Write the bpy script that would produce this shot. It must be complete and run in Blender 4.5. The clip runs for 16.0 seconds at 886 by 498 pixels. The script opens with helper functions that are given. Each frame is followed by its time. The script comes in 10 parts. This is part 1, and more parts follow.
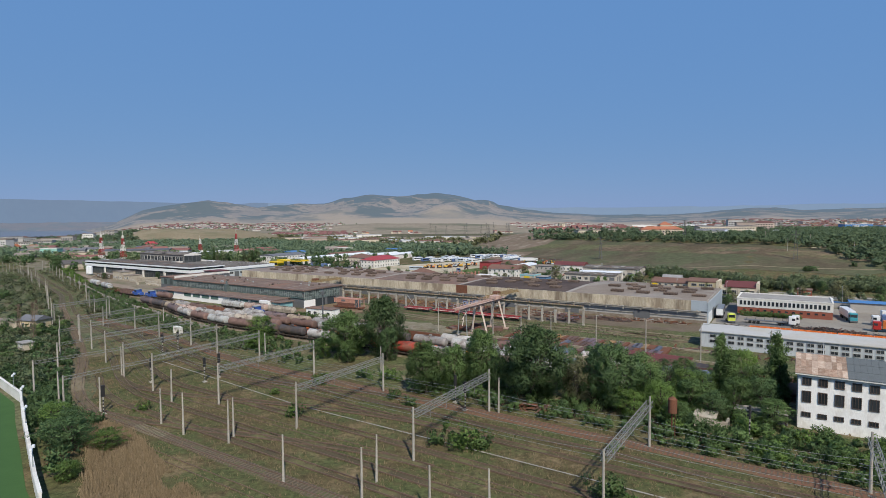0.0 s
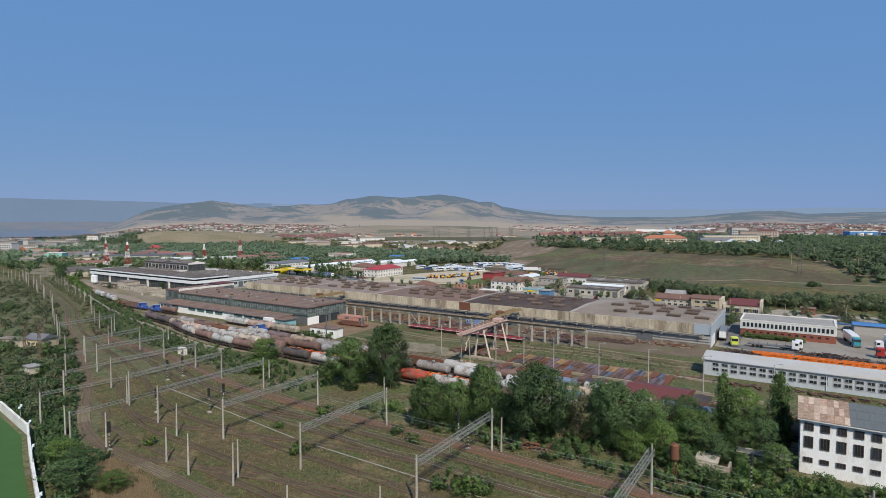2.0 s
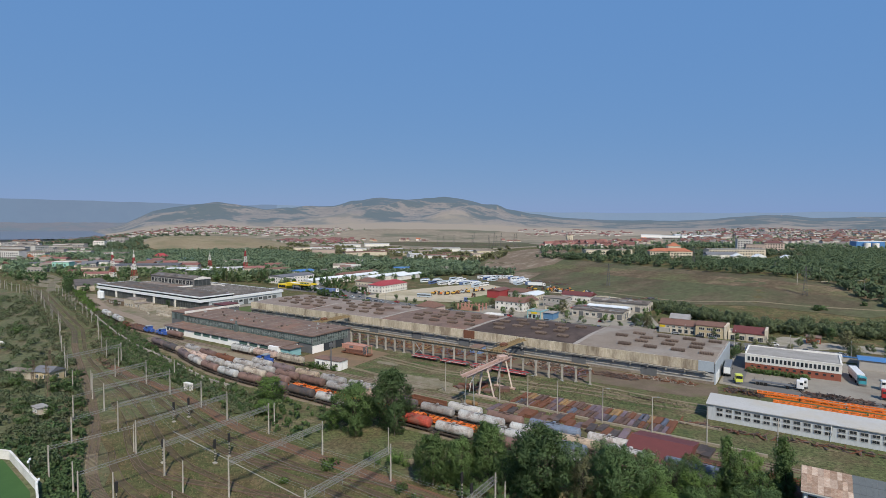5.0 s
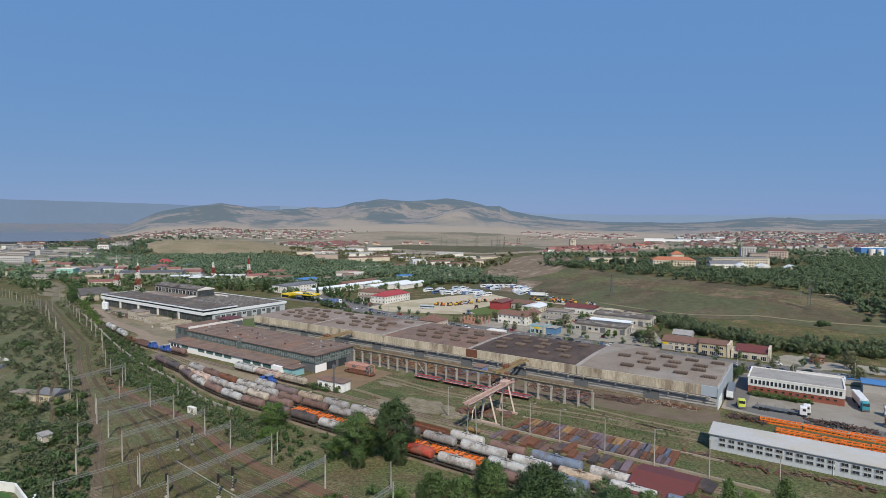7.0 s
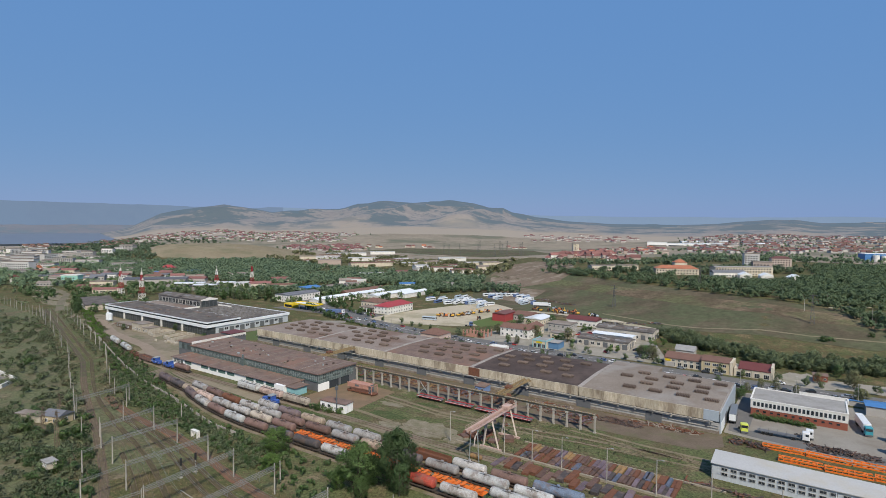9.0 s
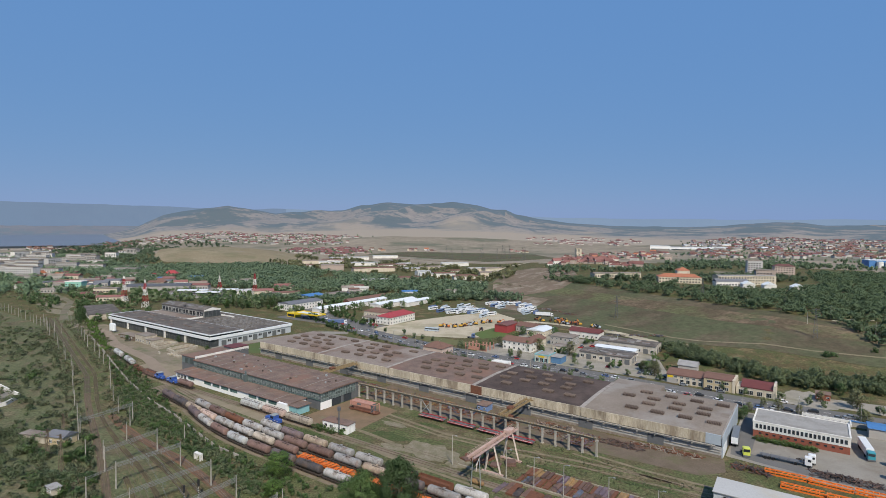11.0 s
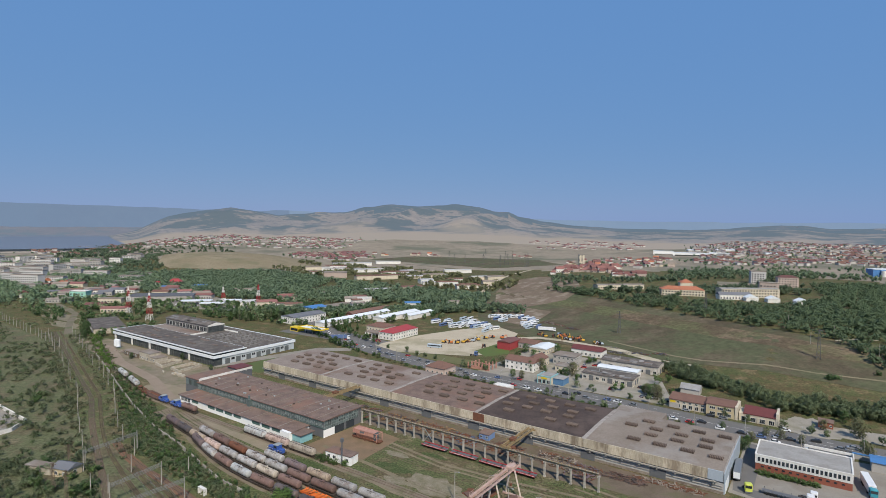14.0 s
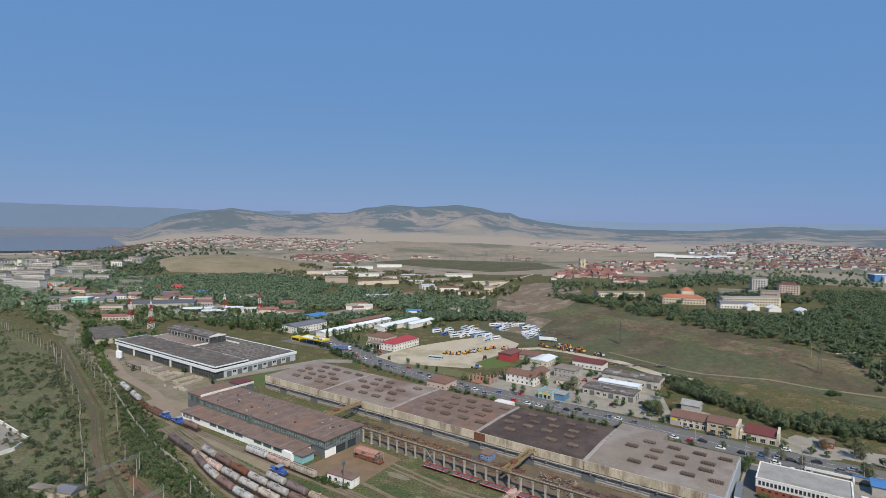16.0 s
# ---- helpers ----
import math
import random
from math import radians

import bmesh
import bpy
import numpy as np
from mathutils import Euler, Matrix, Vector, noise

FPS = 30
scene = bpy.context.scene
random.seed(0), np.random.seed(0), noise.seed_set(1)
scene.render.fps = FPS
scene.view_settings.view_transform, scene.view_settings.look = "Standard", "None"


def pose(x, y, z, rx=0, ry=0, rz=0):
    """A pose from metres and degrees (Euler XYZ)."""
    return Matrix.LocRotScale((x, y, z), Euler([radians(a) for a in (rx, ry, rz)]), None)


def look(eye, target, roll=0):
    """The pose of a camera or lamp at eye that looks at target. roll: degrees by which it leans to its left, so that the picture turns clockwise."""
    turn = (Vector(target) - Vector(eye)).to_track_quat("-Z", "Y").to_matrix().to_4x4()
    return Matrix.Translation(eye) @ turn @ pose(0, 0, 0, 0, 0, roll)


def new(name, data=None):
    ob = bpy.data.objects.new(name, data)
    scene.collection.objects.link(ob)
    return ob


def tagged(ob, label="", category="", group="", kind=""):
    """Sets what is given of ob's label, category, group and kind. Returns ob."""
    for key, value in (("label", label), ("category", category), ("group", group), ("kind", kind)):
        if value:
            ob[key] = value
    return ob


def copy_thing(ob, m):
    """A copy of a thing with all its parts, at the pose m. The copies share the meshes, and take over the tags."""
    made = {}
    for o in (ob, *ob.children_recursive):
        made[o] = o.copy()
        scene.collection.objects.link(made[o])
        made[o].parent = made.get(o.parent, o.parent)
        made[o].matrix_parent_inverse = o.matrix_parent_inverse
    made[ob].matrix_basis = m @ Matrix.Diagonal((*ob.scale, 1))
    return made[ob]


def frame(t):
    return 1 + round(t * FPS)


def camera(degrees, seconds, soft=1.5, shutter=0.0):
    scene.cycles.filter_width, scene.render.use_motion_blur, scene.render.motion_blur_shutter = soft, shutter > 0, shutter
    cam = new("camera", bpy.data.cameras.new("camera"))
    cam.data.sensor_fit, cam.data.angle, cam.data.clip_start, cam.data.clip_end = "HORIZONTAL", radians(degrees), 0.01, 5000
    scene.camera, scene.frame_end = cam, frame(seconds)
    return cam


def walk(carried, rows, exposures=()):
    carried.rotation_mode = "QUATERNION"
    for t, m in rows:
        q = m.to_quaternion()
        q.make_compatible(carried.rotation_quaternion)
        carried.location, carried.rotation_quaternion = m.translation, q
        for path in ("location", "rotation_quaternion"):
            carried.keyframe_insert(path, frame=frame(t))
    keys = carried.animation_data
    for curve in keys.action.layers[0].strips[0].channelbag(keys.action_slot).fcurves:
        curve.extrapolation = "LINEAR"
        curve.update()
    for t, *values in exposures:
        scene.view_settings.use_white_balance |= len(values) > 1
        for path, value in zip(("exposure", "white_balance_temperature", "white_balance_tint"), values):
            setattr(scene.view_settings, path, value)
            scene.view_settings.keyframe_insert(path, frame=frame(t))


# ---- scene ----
cam = camera(78.1, 16.0, 0.58)
PATH = [
    (0, 0.31, 0.46, 38.28, 87.086, 0.403, 0.289),
    (1, 0.22, 0.30, 42.07, 87.121, 0.210, 0.457),
    (2, 0.14, 0.20, 46.13, 87.147, 0.060, 0.622),
    (3, 0.09, 0.15, 50.36, 87.170, -0.056, 0.784),
    (4, 0.06, 0.13, 54.69, 87.192, -0.147, 0.945),
    (5, 0.04, 0.12, 59.06, 87.215, -0.220, 1.103),
    (6, 0.03, 0.12, 63.42, 87.241, -0.280, 1.261),
    (7, 0.03, 0.11, 67.74, 87.271, -0.334, 1.416),
    (8, 0.04, 0.09, 72.00, 87.304, -0.385, 1.567),
    (9, 0.04, 0.04, 76.20, 87.339, -0.435, 1.714),
    (10, 0.04, -0.01, 80.36, 87.375, -0.487, 1.855),
    (11, 0.03, -0.09, 84.51, 87.410, -0.542, 1.987),
    (12, 0.00, -0.18, 88.69, 87.439, -0.597, 2.107),
    (13, -0.05, -0.27, 92.95, 87.459, -0.653, 2.213),
    (14, -0.14, -0.37, 97.39, 87.464, -0.706, 2.301),
    (15, -0.27, -0.45, 102.07, 87.450, -0.752, 2.367),
    (16, -0.45, -0.50, 107.12, 87.410, -0.786, 2.407),
]
walk(cam, [(r[0], pose(*r[1:])) for r in PATH])

# ---- light ----
SUN_DIR = Vector((0.26, -0.966, 0.98)).normalized()  # towards the sun
world = bpy.data.worlds.new("world")
scene.world = world
world.use_nodes = True
wn = world.node_tree.nodes
wl = world.node_tree.links
sky = wn.new("ShaderNodeTexSky")
sky.sky_type, sky.sun_disc = "NISHITA", False
sky.sun_elevation = math.asin(SUN_DIR.z)
sky.sun_rotation = math.atan2(SUN_DIR.x, SUN_DIR.y)
sky.air_density, sky.dust_density, sky.ozone_density = 1.0, 0.3, 3.0
wn["Background"].inputs["Strength"].default_value = 0.080
tint = wn.new("ShaderNodeMix")  # the sky seen through hazy summer air
tint.data_type, tint.blend_type = "RGBA", "MULTIPLY"
tint.inputs[0].default_value = 1.0
tint.inputs[7].default_value = (0.226, 0.149, 0.01, 1)
wl.new(sky.outputs["Color"], tint.inputs[6])
haze = wn.new("ShaderNodeMix")
haze.data_type, haze.blend_type = "RGBA", "ADD"
haze.inputs[0].default_value = 1.0
haze.inputs[7].default_value = (1.27, 3.10, 7.02, 1)
wl.new(tint.outputs[2], haze.inputs[6])
wl.new(haze.outputs[2], wn["Background"].inputs["Color"])
sun = new("sun", bpy.data.lights.new("sun", "SUN"))
sun.data.energy, sun.data.angle, sun.data.color = 4.8, radians(0.6), (1.0, 0.93, 0.82)
sun.matrix_world = look(tuple(SUN_DIR * 100), (0, 0, 0))
scene.view_settings.exposure = 0.0

# ---- site frame: u along the long shed, n away from its front ----
TURN = -32.52
SITE = pose(95.8, 199.4, 0, 0, 0, TURN)
UX, UY, NX, NY = 0.8432, -0.5376, 0.5376, 0.8432


def wpos(u, n):
    return 95.8 + u * UX + n * NX, 199.4 + u * UY + n * NY


def site(x, y):
    dx, dy = x - 95.8, y - 199.4
    return dx * UX + dy * UY, dx * NX + dy * NY


def smooth(t):
    t = min(1.0, max(0.0, t))
    return t * t * (3 - 2 * t)


def ground_z(x, y):
    """Height of the land: flat yard, a field that climbs behind the road, a low mound, gentle swells further out."""
    u, n = site(x, y)
    start = 112 + 0.8 * max(0.0, min(-u, 420))
    z = 20 * smooth((n - start) / 210) * smooth((u + 600) / 330) * (1 - 0.4 * smooth((n - 700) / 500))
    d = math.hypot((x + 590) / 215, (y - 1260) / 195)
    z += (24 + 5 * noise.noise((x * 0.012, y * 0.012, 4))) * smooth(1.25 - d)
    r = math.hypot(x, y)
    z -= 10 * smooth((r - 900) / 700) * smooth((-0.55 * y - x + 80) / 420)
    return z


FOOT = []  # footprints of buildings: no tree grows through them


def stands_in(x, y, margin=2.5):
    for m, w, d in FOOT:
        dx, dy = x - m[0], y - m[1]
        a, b = dx * m[2] + dy * m[3], dy * m[2] - dx * m[3]
        if -margin < a < w + margin and -margin < b < d + margin:
            return True
    return False


def footprint(t, w, d):
    m = t.matrix_world
    FOOT.append(((m[0][3], m[1][3], m[0][0], m[1][0]), w, d))


def at(u, n, z=None, rz=0.0):
    """Pose in the site frame, standing on the land unless z is given."""
    x, y = wpos(u, n)
    return pose(x, y, ground_z(x, y) if z is None else z, 0, 0, TURN + rz)


# ---- mesh tools ----
class Mesh:
    """Collects simple solids and becomes one mesh."""

    def __init__(self):
        self.v, self.f = [], []

    def add(self, vs, fs):
        k = len(self.v)
        self.v += [tuple(p) for p in vs]
        self.f += [tuple(k + i for i in f) for f in fs]
        return self

    def box(self, x0, y0, z0, x1, y1, z1):
        return self.add([(x, y, z) for z in (z0, z1) for x, y in ((x0, y0), (x1, y0), (x1, y1), (x0, y1))],
                        [(3, 2, 1, 0), (4, 5, 6, 7), (0, 1, 5, 4), (1, 2, 6, 5), (2, 3, 7, 6), (3, 0, 4, 7)])

    def bevel_box(self, x0, y0, z0, x1, y1, z1, b=0.1):
        """A box with chamfered upright and top edges."""
        def ring(i, z):
            return [(x0 + i + b, y0 + i, z), (x1 - i - b, y0 + i, z), (x1 - i, y0 + i + b, z), (x1 - i, y1 - i - b, z),
                    (x1 - i - b, y1 - i, z), (x0 + i + b, y1 - i, z), (x0 + i, y1 - i - b, z), (x0 + i, y0 + i + b, z)]
        vs = ring(0, z0) + ring(0, z1 - b) + ring(b, z1)
        fs = [tuple(range(7, -1, -1)), tuple(range(16, 24))]
        for k in (0, 8):
            fs += [(k + i, k + (i + 1) % 8, k + 8 + (i + 1) % 8, k + 8 + i) for i in range(8)]
        return self.add(vs, fs)

    def prism(self, outline, x0, x1):
        """An outline in (y, z), counter-clockwise seen from +x, drawn out along x."""
        k = len(outline)
        vs = [(x0, *p) for p in outline] + [(x1, *p) for p in outline]
        return self.add(vs, [tuple(range(k - 1, -1, -1)), tuple(range(k, 2 * k))] + [(i, (i + 1) % k, k + (i + 1) % k, k + i) for i in range(k)])

    def tube(self, a, b, r0, r1=None, sides=8, caps=True):
        a, b = Vector(a), Vector(b)
        r1 = r0 if r1 is None else r1
        d = (b - a).normalized()
        e = d.orthogonal().normalized()
        g = d.cross(e)
        vs = []
        for p, r in ((a, r0), (b, r1)):
            vs += [p + r * (math.cos(2 * math.pi * i / sides) * e + math.sin(2 * math.pi * i / sides) * g) for i in range(sides)]
        fs = [(i, (i + 1) % sides, sides + (i + 1) % sides, sides + i) for i in range(sides)]
        if caps:
            fs += [tuple(range(sides - 1, -1, -1)), tuple(range(sides, 2 * sides))]
        return self.add(vs, fs)

    def bar(self, a, b, w, h=None):
        """A square bar from a to b."""
        a, b = Vector(a), Vector(b)
        h = w if h is None else h
        d = (b - a).normalized()
        e = d.cross(Vector((0, 0, 1)))
        e = Vector((1, 0, 0)) if e.length < 1e-3 else e.normalized()
        g = e.cross(d)
        vs = [p + sx * e * w / 2 + sy * g * h / 2 for p in (a, b) for sx, sy in ((-1, -1), (1, -1), (1, 1), (-1, 1))]
        return self.add(vs, [(3, 2, 1, 0), (4, 5, 6, 7), (0, 1, 5, 4), (1, 2, 6, 5), (2, 3, 7, 6), (3, 0, 4, 7)])

    def lathe(self, rings, sides=14):
        """Rings of (x, radius) round the x axis, at height 0."""
        vs, fs = [], []
        for x, r in rings:
            vs += [(x, r * math.cos(2 * math.pi * i / sides), r * math.sin(2 * math.pi * i / sides)) for i in range(sides)]
        for k in range(len(rings) - 1):
            fs += [(k * sides + i, k * sides + (i + 1) % sides, (k + 1) * sides + (i + 1) % sides, (k + 1) * sides + i) for i in range(sides)]
        m = len(rings) - 1
        fs += [tuple(range(sides - 1, -1, -1)), tuple(m * sides + i for i in range(sides))]
        return self.add(vs, fs)

    def moved(self, m):
        self.v = [tuple(m @ Vector(p)) for p in self.v]
        return self

    def join(self, other, m=None):
        return self.add([m @ Vector(p) for p in other.v] if m else other.v, other.f)

    def data(self, name, material, soft=False):
        me = bpy.data.meshes.new(name)
        me.from_pydata(self.v, [], self.f)
        me.materials.append(material)
        if soft:
            me.shade_smooth()
        me.update()
        return me


def solid(name, mesh, material, m=None, soft=False, **tags):
    """A top-level thing that is one mesh."""
    ob = new(name, mesh.data(name, material, soft))
    if m is not None:
        ob.matrix_world = m
    return tagged(ob, **tags)


def thing(name, m, **tags):
    ob = new(name)
    ob.empty_display_size = 0.5
    ob.matrix_world = m
    return tagged(ob, **tags)


def part(name, mesh, material, parent, label="", soft=False):
    """One mesh under a thing or under a part; mesh may be mesh data that is shared."""
    data = mesh.data(name, material, soft) if isinstance(mesh, Mesh) else mesh
    ob = new(name, data)
    ob.parent = parent
    return tagged(ob, label=label)


# ---- materials ----
def mat(name, base, other=None, rough=0.8, scale=0.6, fine=9.0, amount=0.5, bump=0.0, metal=0.0, stretch=(1, 1, 1), per_object=0.0, stain=None, stain_scale=0.05, stain_amount=0.4, coat=0.0):
    """Two colours mixed at two scales, stains at a third, and fine relief."""
    m = bpy.data.materials.new(name)
    m.use_nodes = True
    nt = m.node_tree
    nd, ln = nt.nodes, nt.links
    bsdf = nd["Principled BSDF"]
    other = other or tuple(c * 0.62 for c in base)
    geo = nd.new("ShaderNodeNewGeometry")
    mp = nd.new("ShaderNodeMapping")
    mp.inputs["Scale"].default_value = stretch
    ln.new(geo.outputs["Position"], mp.inputs["Vector"])

    def wave(size, detail=4.0, rough_=0.6):
        t = nd.new("ShaderNodeTexNoise")
        t.inputs["Scale"].default_value, t.inputs["Detail"].default_value, t.inputs["Roughness"].default_value = size, detail, rough_
        ln.new(mp.outputs["Vector"], t.inputs["Vector"])
        return t.outputs["Fac"]

    def ramp(fac, lo, hi):
        r = nd.new("ShaderNodeMapRange")
        r.inputs["From Min"].default_value, r.inputs["From Max"].default_value = lo, hi
        ln.new(fac, r.inputs["Value"])
        return r.outputs["Result"]

    def blend(fac, a, b):
        x = nd.new("ShaderNodeMix")
        x.data_type = "RGBA"
        if isinstance(fac, float):
            x.inputs[0].default_value = fac
        else:
            ln.new(fac, x.inputs[0])
        for sock, c in ((x.inputs[6], a), (x.inputs[7], b)):
            if isinstance(c, tuple):
                sock.default_value = (*c, 1)
            else:
                ln.new(c, sock)
        return x.outputs[2]

    def times(a, k):
        x = nd.new("ShaderNodeMath")
        x.operation = "MULTIPLY"
        ln.new(a, x.inputs[0])
        x.inputs[1].default_value = k
        return x.outputs[0]

    large, small = wave(scale), wave(fine)
    col = blend(times(ramp(large, 0.35, 0.65), amount), base, other)
    col = blend(times(ramp(small, 0.3, 0.75), amount * 0.7), col, tuple(c * 0.55 for c in other))
    if stain:
        col = blend(times(ramp(wave(stain_scale, 5.0, 0.65), 0.5, 0.62), stain_amount), col, stain)
    if per_object:
        info = nd.new("ShaderNodeObjectInfo")
        hsv = nd.new("ShaderNodeHueSaturation")
        ln.new(col, hsv.inputs["Color"])
        mr = nd.new("ShaderNodeMapRange")
        mr.inputs["To Min"].default_value, mr.inputs["To Max"].default_value = 1 - per_object, 1 + per_object
        ln.new(info.outputs["Random"], mr.inputs["Value"])
        ln.new(mr.outputs["Result"], hsv.inputs["Value"])
        col = hsv.outputs["Color"]
    ln.new(col, bsdf.inputs["Base Color"])
    bsdf.inputs["Roughness"].default_value, bsdf.inputs["Metallic"].default_value = rough, metal
    bsdf.inputs["Specular IOR Level"].default_value = 0.1 if rough >= 0.8 else 0.3
    bsdf.inputs["Coat Weight"].default_value = coat
    if bump:
        b = nd.new("ShaderNodeBump")
        b.inputs["Strength"].default_value, b.inputs["Distance"].default_value = 0.6, bump
        ln.new(small, b.inputs["Height"])
        ln.new(b.outputs["Normal"], bsdf.inputs["Normal"])
    return m


def paint(name, base, rough=0.45, **kw):
    return mat(name, base, tuple(c * 0.8 for c in base), rough=rough, scale=0.8, fine=6.0, amount=0.35, **kw)


def turf(name, dry, green, bare, size=1.0, relief=0.3, contrast=0.45, cover=0.495):
    """Rough grass: tufts, metre-wide patches of green and straw, larger bare places."""
    m = mat(name, dry, tuple(c * 0.62 for c in dry), rough=0.95, scale=0.55 / size, fine=2.6 / size, amount=0.95, bump=relief, stain=bare, stain_scale=0.10 / size, stain_amount=0.7)
    nt = m.node_tree
    b = nt.nodes["Principled BSDF"]
    src = b.inputs["Base Color"].links[0].from_socket
    geo = nt.nodes["Geometry"]

    def mask(scale, lo, hi, detail):
        t = nt.nodes.new("ShaderNodeTexNoise")
        t.inputs["Scale"].default_value, t.inputs["Detail"].default_value, t.inputs["Roughness"].default_value = scale / size, detail, 0.7
        nt.links.new(geo.outputs["Position"], t.inputs["Vector"])
        r = nt.nodes.new("ShaderNodeMapRange")
        r.inputs["From Min"].default_value, r.inputs["From Max"].default_value = lo, hi
        nt.links.new(t.outputs["Fac"], r.inputs["Value"])
        return r.outputs["Result"]

    mul = nt.nodes.new("ShaderNodeMath")
    mul.operation = "MULTIPLY"
    mul.inputs[1].default_value = 0.85
    nt.links.new(mask(0.09, cover - 0.065, cover + 0.065, 8.0), mul.inputs[0])
    x = nt.nodes.new("ShaderNodeMix")
    x.data_type = "RGBA"
    nt.links.new(mul.outputs[0], x.inputs[0])
    nt.links.new(src, x.inputs[6])
    x.inputs[7].default_value = (*green, 1)
    hs = nt.nodes.new("ShaderNodeHueSaturation")
    v = nt.nodes.new("ShaderNodeMapRange")
    v.inputs["To Min"].default_value, v.inputs["To Max"].default_value = 1 - contrast, 1 + contrast
    nt.links.new(mask(1.1, 0.34, 0.66, 5.0), v.inputs["Value"])
    nt.links.new(v.outputs["Result"], hs.inputs["Value"])
    nt.links.new(x.outputs[2], hs.inputs["Color"])
    nt.links.new(hs.outputs["Color"], b.inputs["Base Color"])
    return m


M_GROUND = turf("dry_grass", (0.152, 0.120, 0.060), (0.078, 0.092, 0.036), (0.200, 0.148, 0.082), 1.0, 0.3, 0.5)
M_WORKS_GRASS = turf("works_grass", (0.164, 0.136, 0.074), (0.088, 0.106, 0.043), (0.215, 0.172, 0.105), 1.0, 0.3, 0.6, 0.485)
M_SCRUB = turf("scrub_floor", (0.178, 0.150, 0.090), (0.108, 0.120, 0.060), (0.205, 0.160, 0.104), 1.6, 0.4, 0.45, 0.46)
M_FIELD_BROWN = turf("brown_pasture", (0.154, 0.117, 0.074), (0.112, 0.118, 0.056), (0.205, 0.148, 0.098), 4.0, 0.2, 0.34, 0.51)
M_FIELD = turf("meadow", (0.138, 0.112, 0.072), (0.090, 0.100, 0.052), (0.166, 0.126, 0.086), 5.0, 0.2, 0.24, 0.49)
M_STRAW = mat("stubble_field", (0.275, 0.228, 0.150), (0.215, 0.175, 0.110), rough=0.95, scale=0.018, fine=0.3, amount=0.8, stain=(0.150, 0.142, 0.082), stain_scale=0.022, stain_amount=0.7)
M_FIELD_TAN = mat("dry_plain", (0.310, 0.258, 0.196), (0.240, 0.205, 0.152), rough=0.95, scale=0.006, fine=0.05, amount=0.8, stain=(0.12, 0.125, 0.088), stain_scale=0.0035, stain_amount=0.85)
M_LAWN = mat("mown_lawn", (0.056, 0.116, 0.038), (0.044, 0.096, 0.030), rough=0.9, scale=0.3, fine=6.0, amount=0.4)
M_ASPHALT = mat("asphalt", (0.165, 0.158, 0.150), (0.125, 0.120, 0.115), rough=0.9, scale=0.15, fine=3.0, amount=0.5, stain=(0.16, 0.15, 0.135), stain_scale=0.08)
M_YARD = mat("concrete_yard", (0.30, 0.275, 0.235), (0.23, 0.205, 0.17), rough=0.9, scale=0.1, fine=2.0, amount=0.6, stain=(0.17, 0.13, 0.095), stain_scale=0.06)
M_DIRT = mat("packed_dirt", (0.50, 0.43, 0.32), (0.40, 0.34, 0.245), rough=0.95, scale=0.06, fine=1.2, amount=0.6, stain=(0.23, 0.215, 0.12), stain_scale=0.03, stain_amount=0.5)
M_SOIL = mat("brown_soil", (0.185, 0.140, 0.105), (0.125, 0.100, 0.068), rough=0.95, scale=0.15, fine=2.0, amount=0.7, bump=0.1, stain=(0.11, 0.12, 0.05), stain_scale=0.08)
M_BALLAST = mat("rusty_ballast", (0.235, 0.190, 0.145), (0.190, 0.155, 0.105), rough=0.95, scale=0.2, fine=5.0, amount=0.7, bump=0.08, stain=(0.10, 0.105, 0.045), stain_scale=0.12, stain_amount=0.7)
M_BALLAST_RED = mat("red_ballast", (0.215, 0.108, 0.070), (0.165, 0.098, 0.062), rough=0.95, scale=0.2, fine=5.0, amount=0.6, bump=0.08, stain=(0.15, 0.118, 0.06), stain_scale=0.15, stain_amount=0.45)
M_BALLAST_WEEDY = mat("weedy_ballast", (0.108, 0.085, 0.052), (0.084, 0.070, 0.042), rough=0.95, scale=0.3, fine=4.0, amount=0.7, bump=0.06, stain=(0.135, 0.125, 0.058), stain_scale=0.16, stain_amount=0.9)
M_RAIL = mat("rusty_rail", (0.20, 0.135, 0.10), rough=0.6, metal=0.2)
M_SLEEPER = mat("weathered_sleeper", (0.185, 0.145, 0.105), rough=0.9, per_object=0.3)
M_CONCRETE = mat("pole_concrete", (0.42, 0.39, 0.335), (0.29, 0.265, 0.225), rough=0.85, scale=0.7, fine=6.0, amount=0.6, per_object=0.12)
M_PORTAL = mat("dull_portal_steel", (0.27, 0.275, 0.25), (0.18, 0.18, 0.16), rough=0.7, metal=0.2, scale=1.2)
M_BALLAST_DARK = mat("oily_ballast", (0.118, 0.094, 0.066), (0.090, 0.076, 0.052), rough=0.95, scale=0.25, fine=5.0, amount=0.6, bump=0.08, stain=(0.104, 0.112, 0.052), stain_scale=0.3, stain_amount=0.9)
M_GALV = mat("galvanised_steel", (0.40, 0.42, 0.40), (0.30, 0.31, 0.29), rough=0.55, metal=0.3, scale=1.5)
M_WHITE = mat("white_render", (0.74, 0.72, 0.67), (0.62, 0.59, 0.53), rough=0.8, scale=0.25, fine=4.0, amount=0.5, stain=(0.48, 0.44, 0.38), stain_scale=0.25, stain_amount=0.35)
M_FRESH_WHITE = mat("fresh_white_render", (0.82, 0.81, 0.78), (0.74, 0.72, 0.68), rough=0.8, scale=0.3, fine=4.0, amount=0.3)
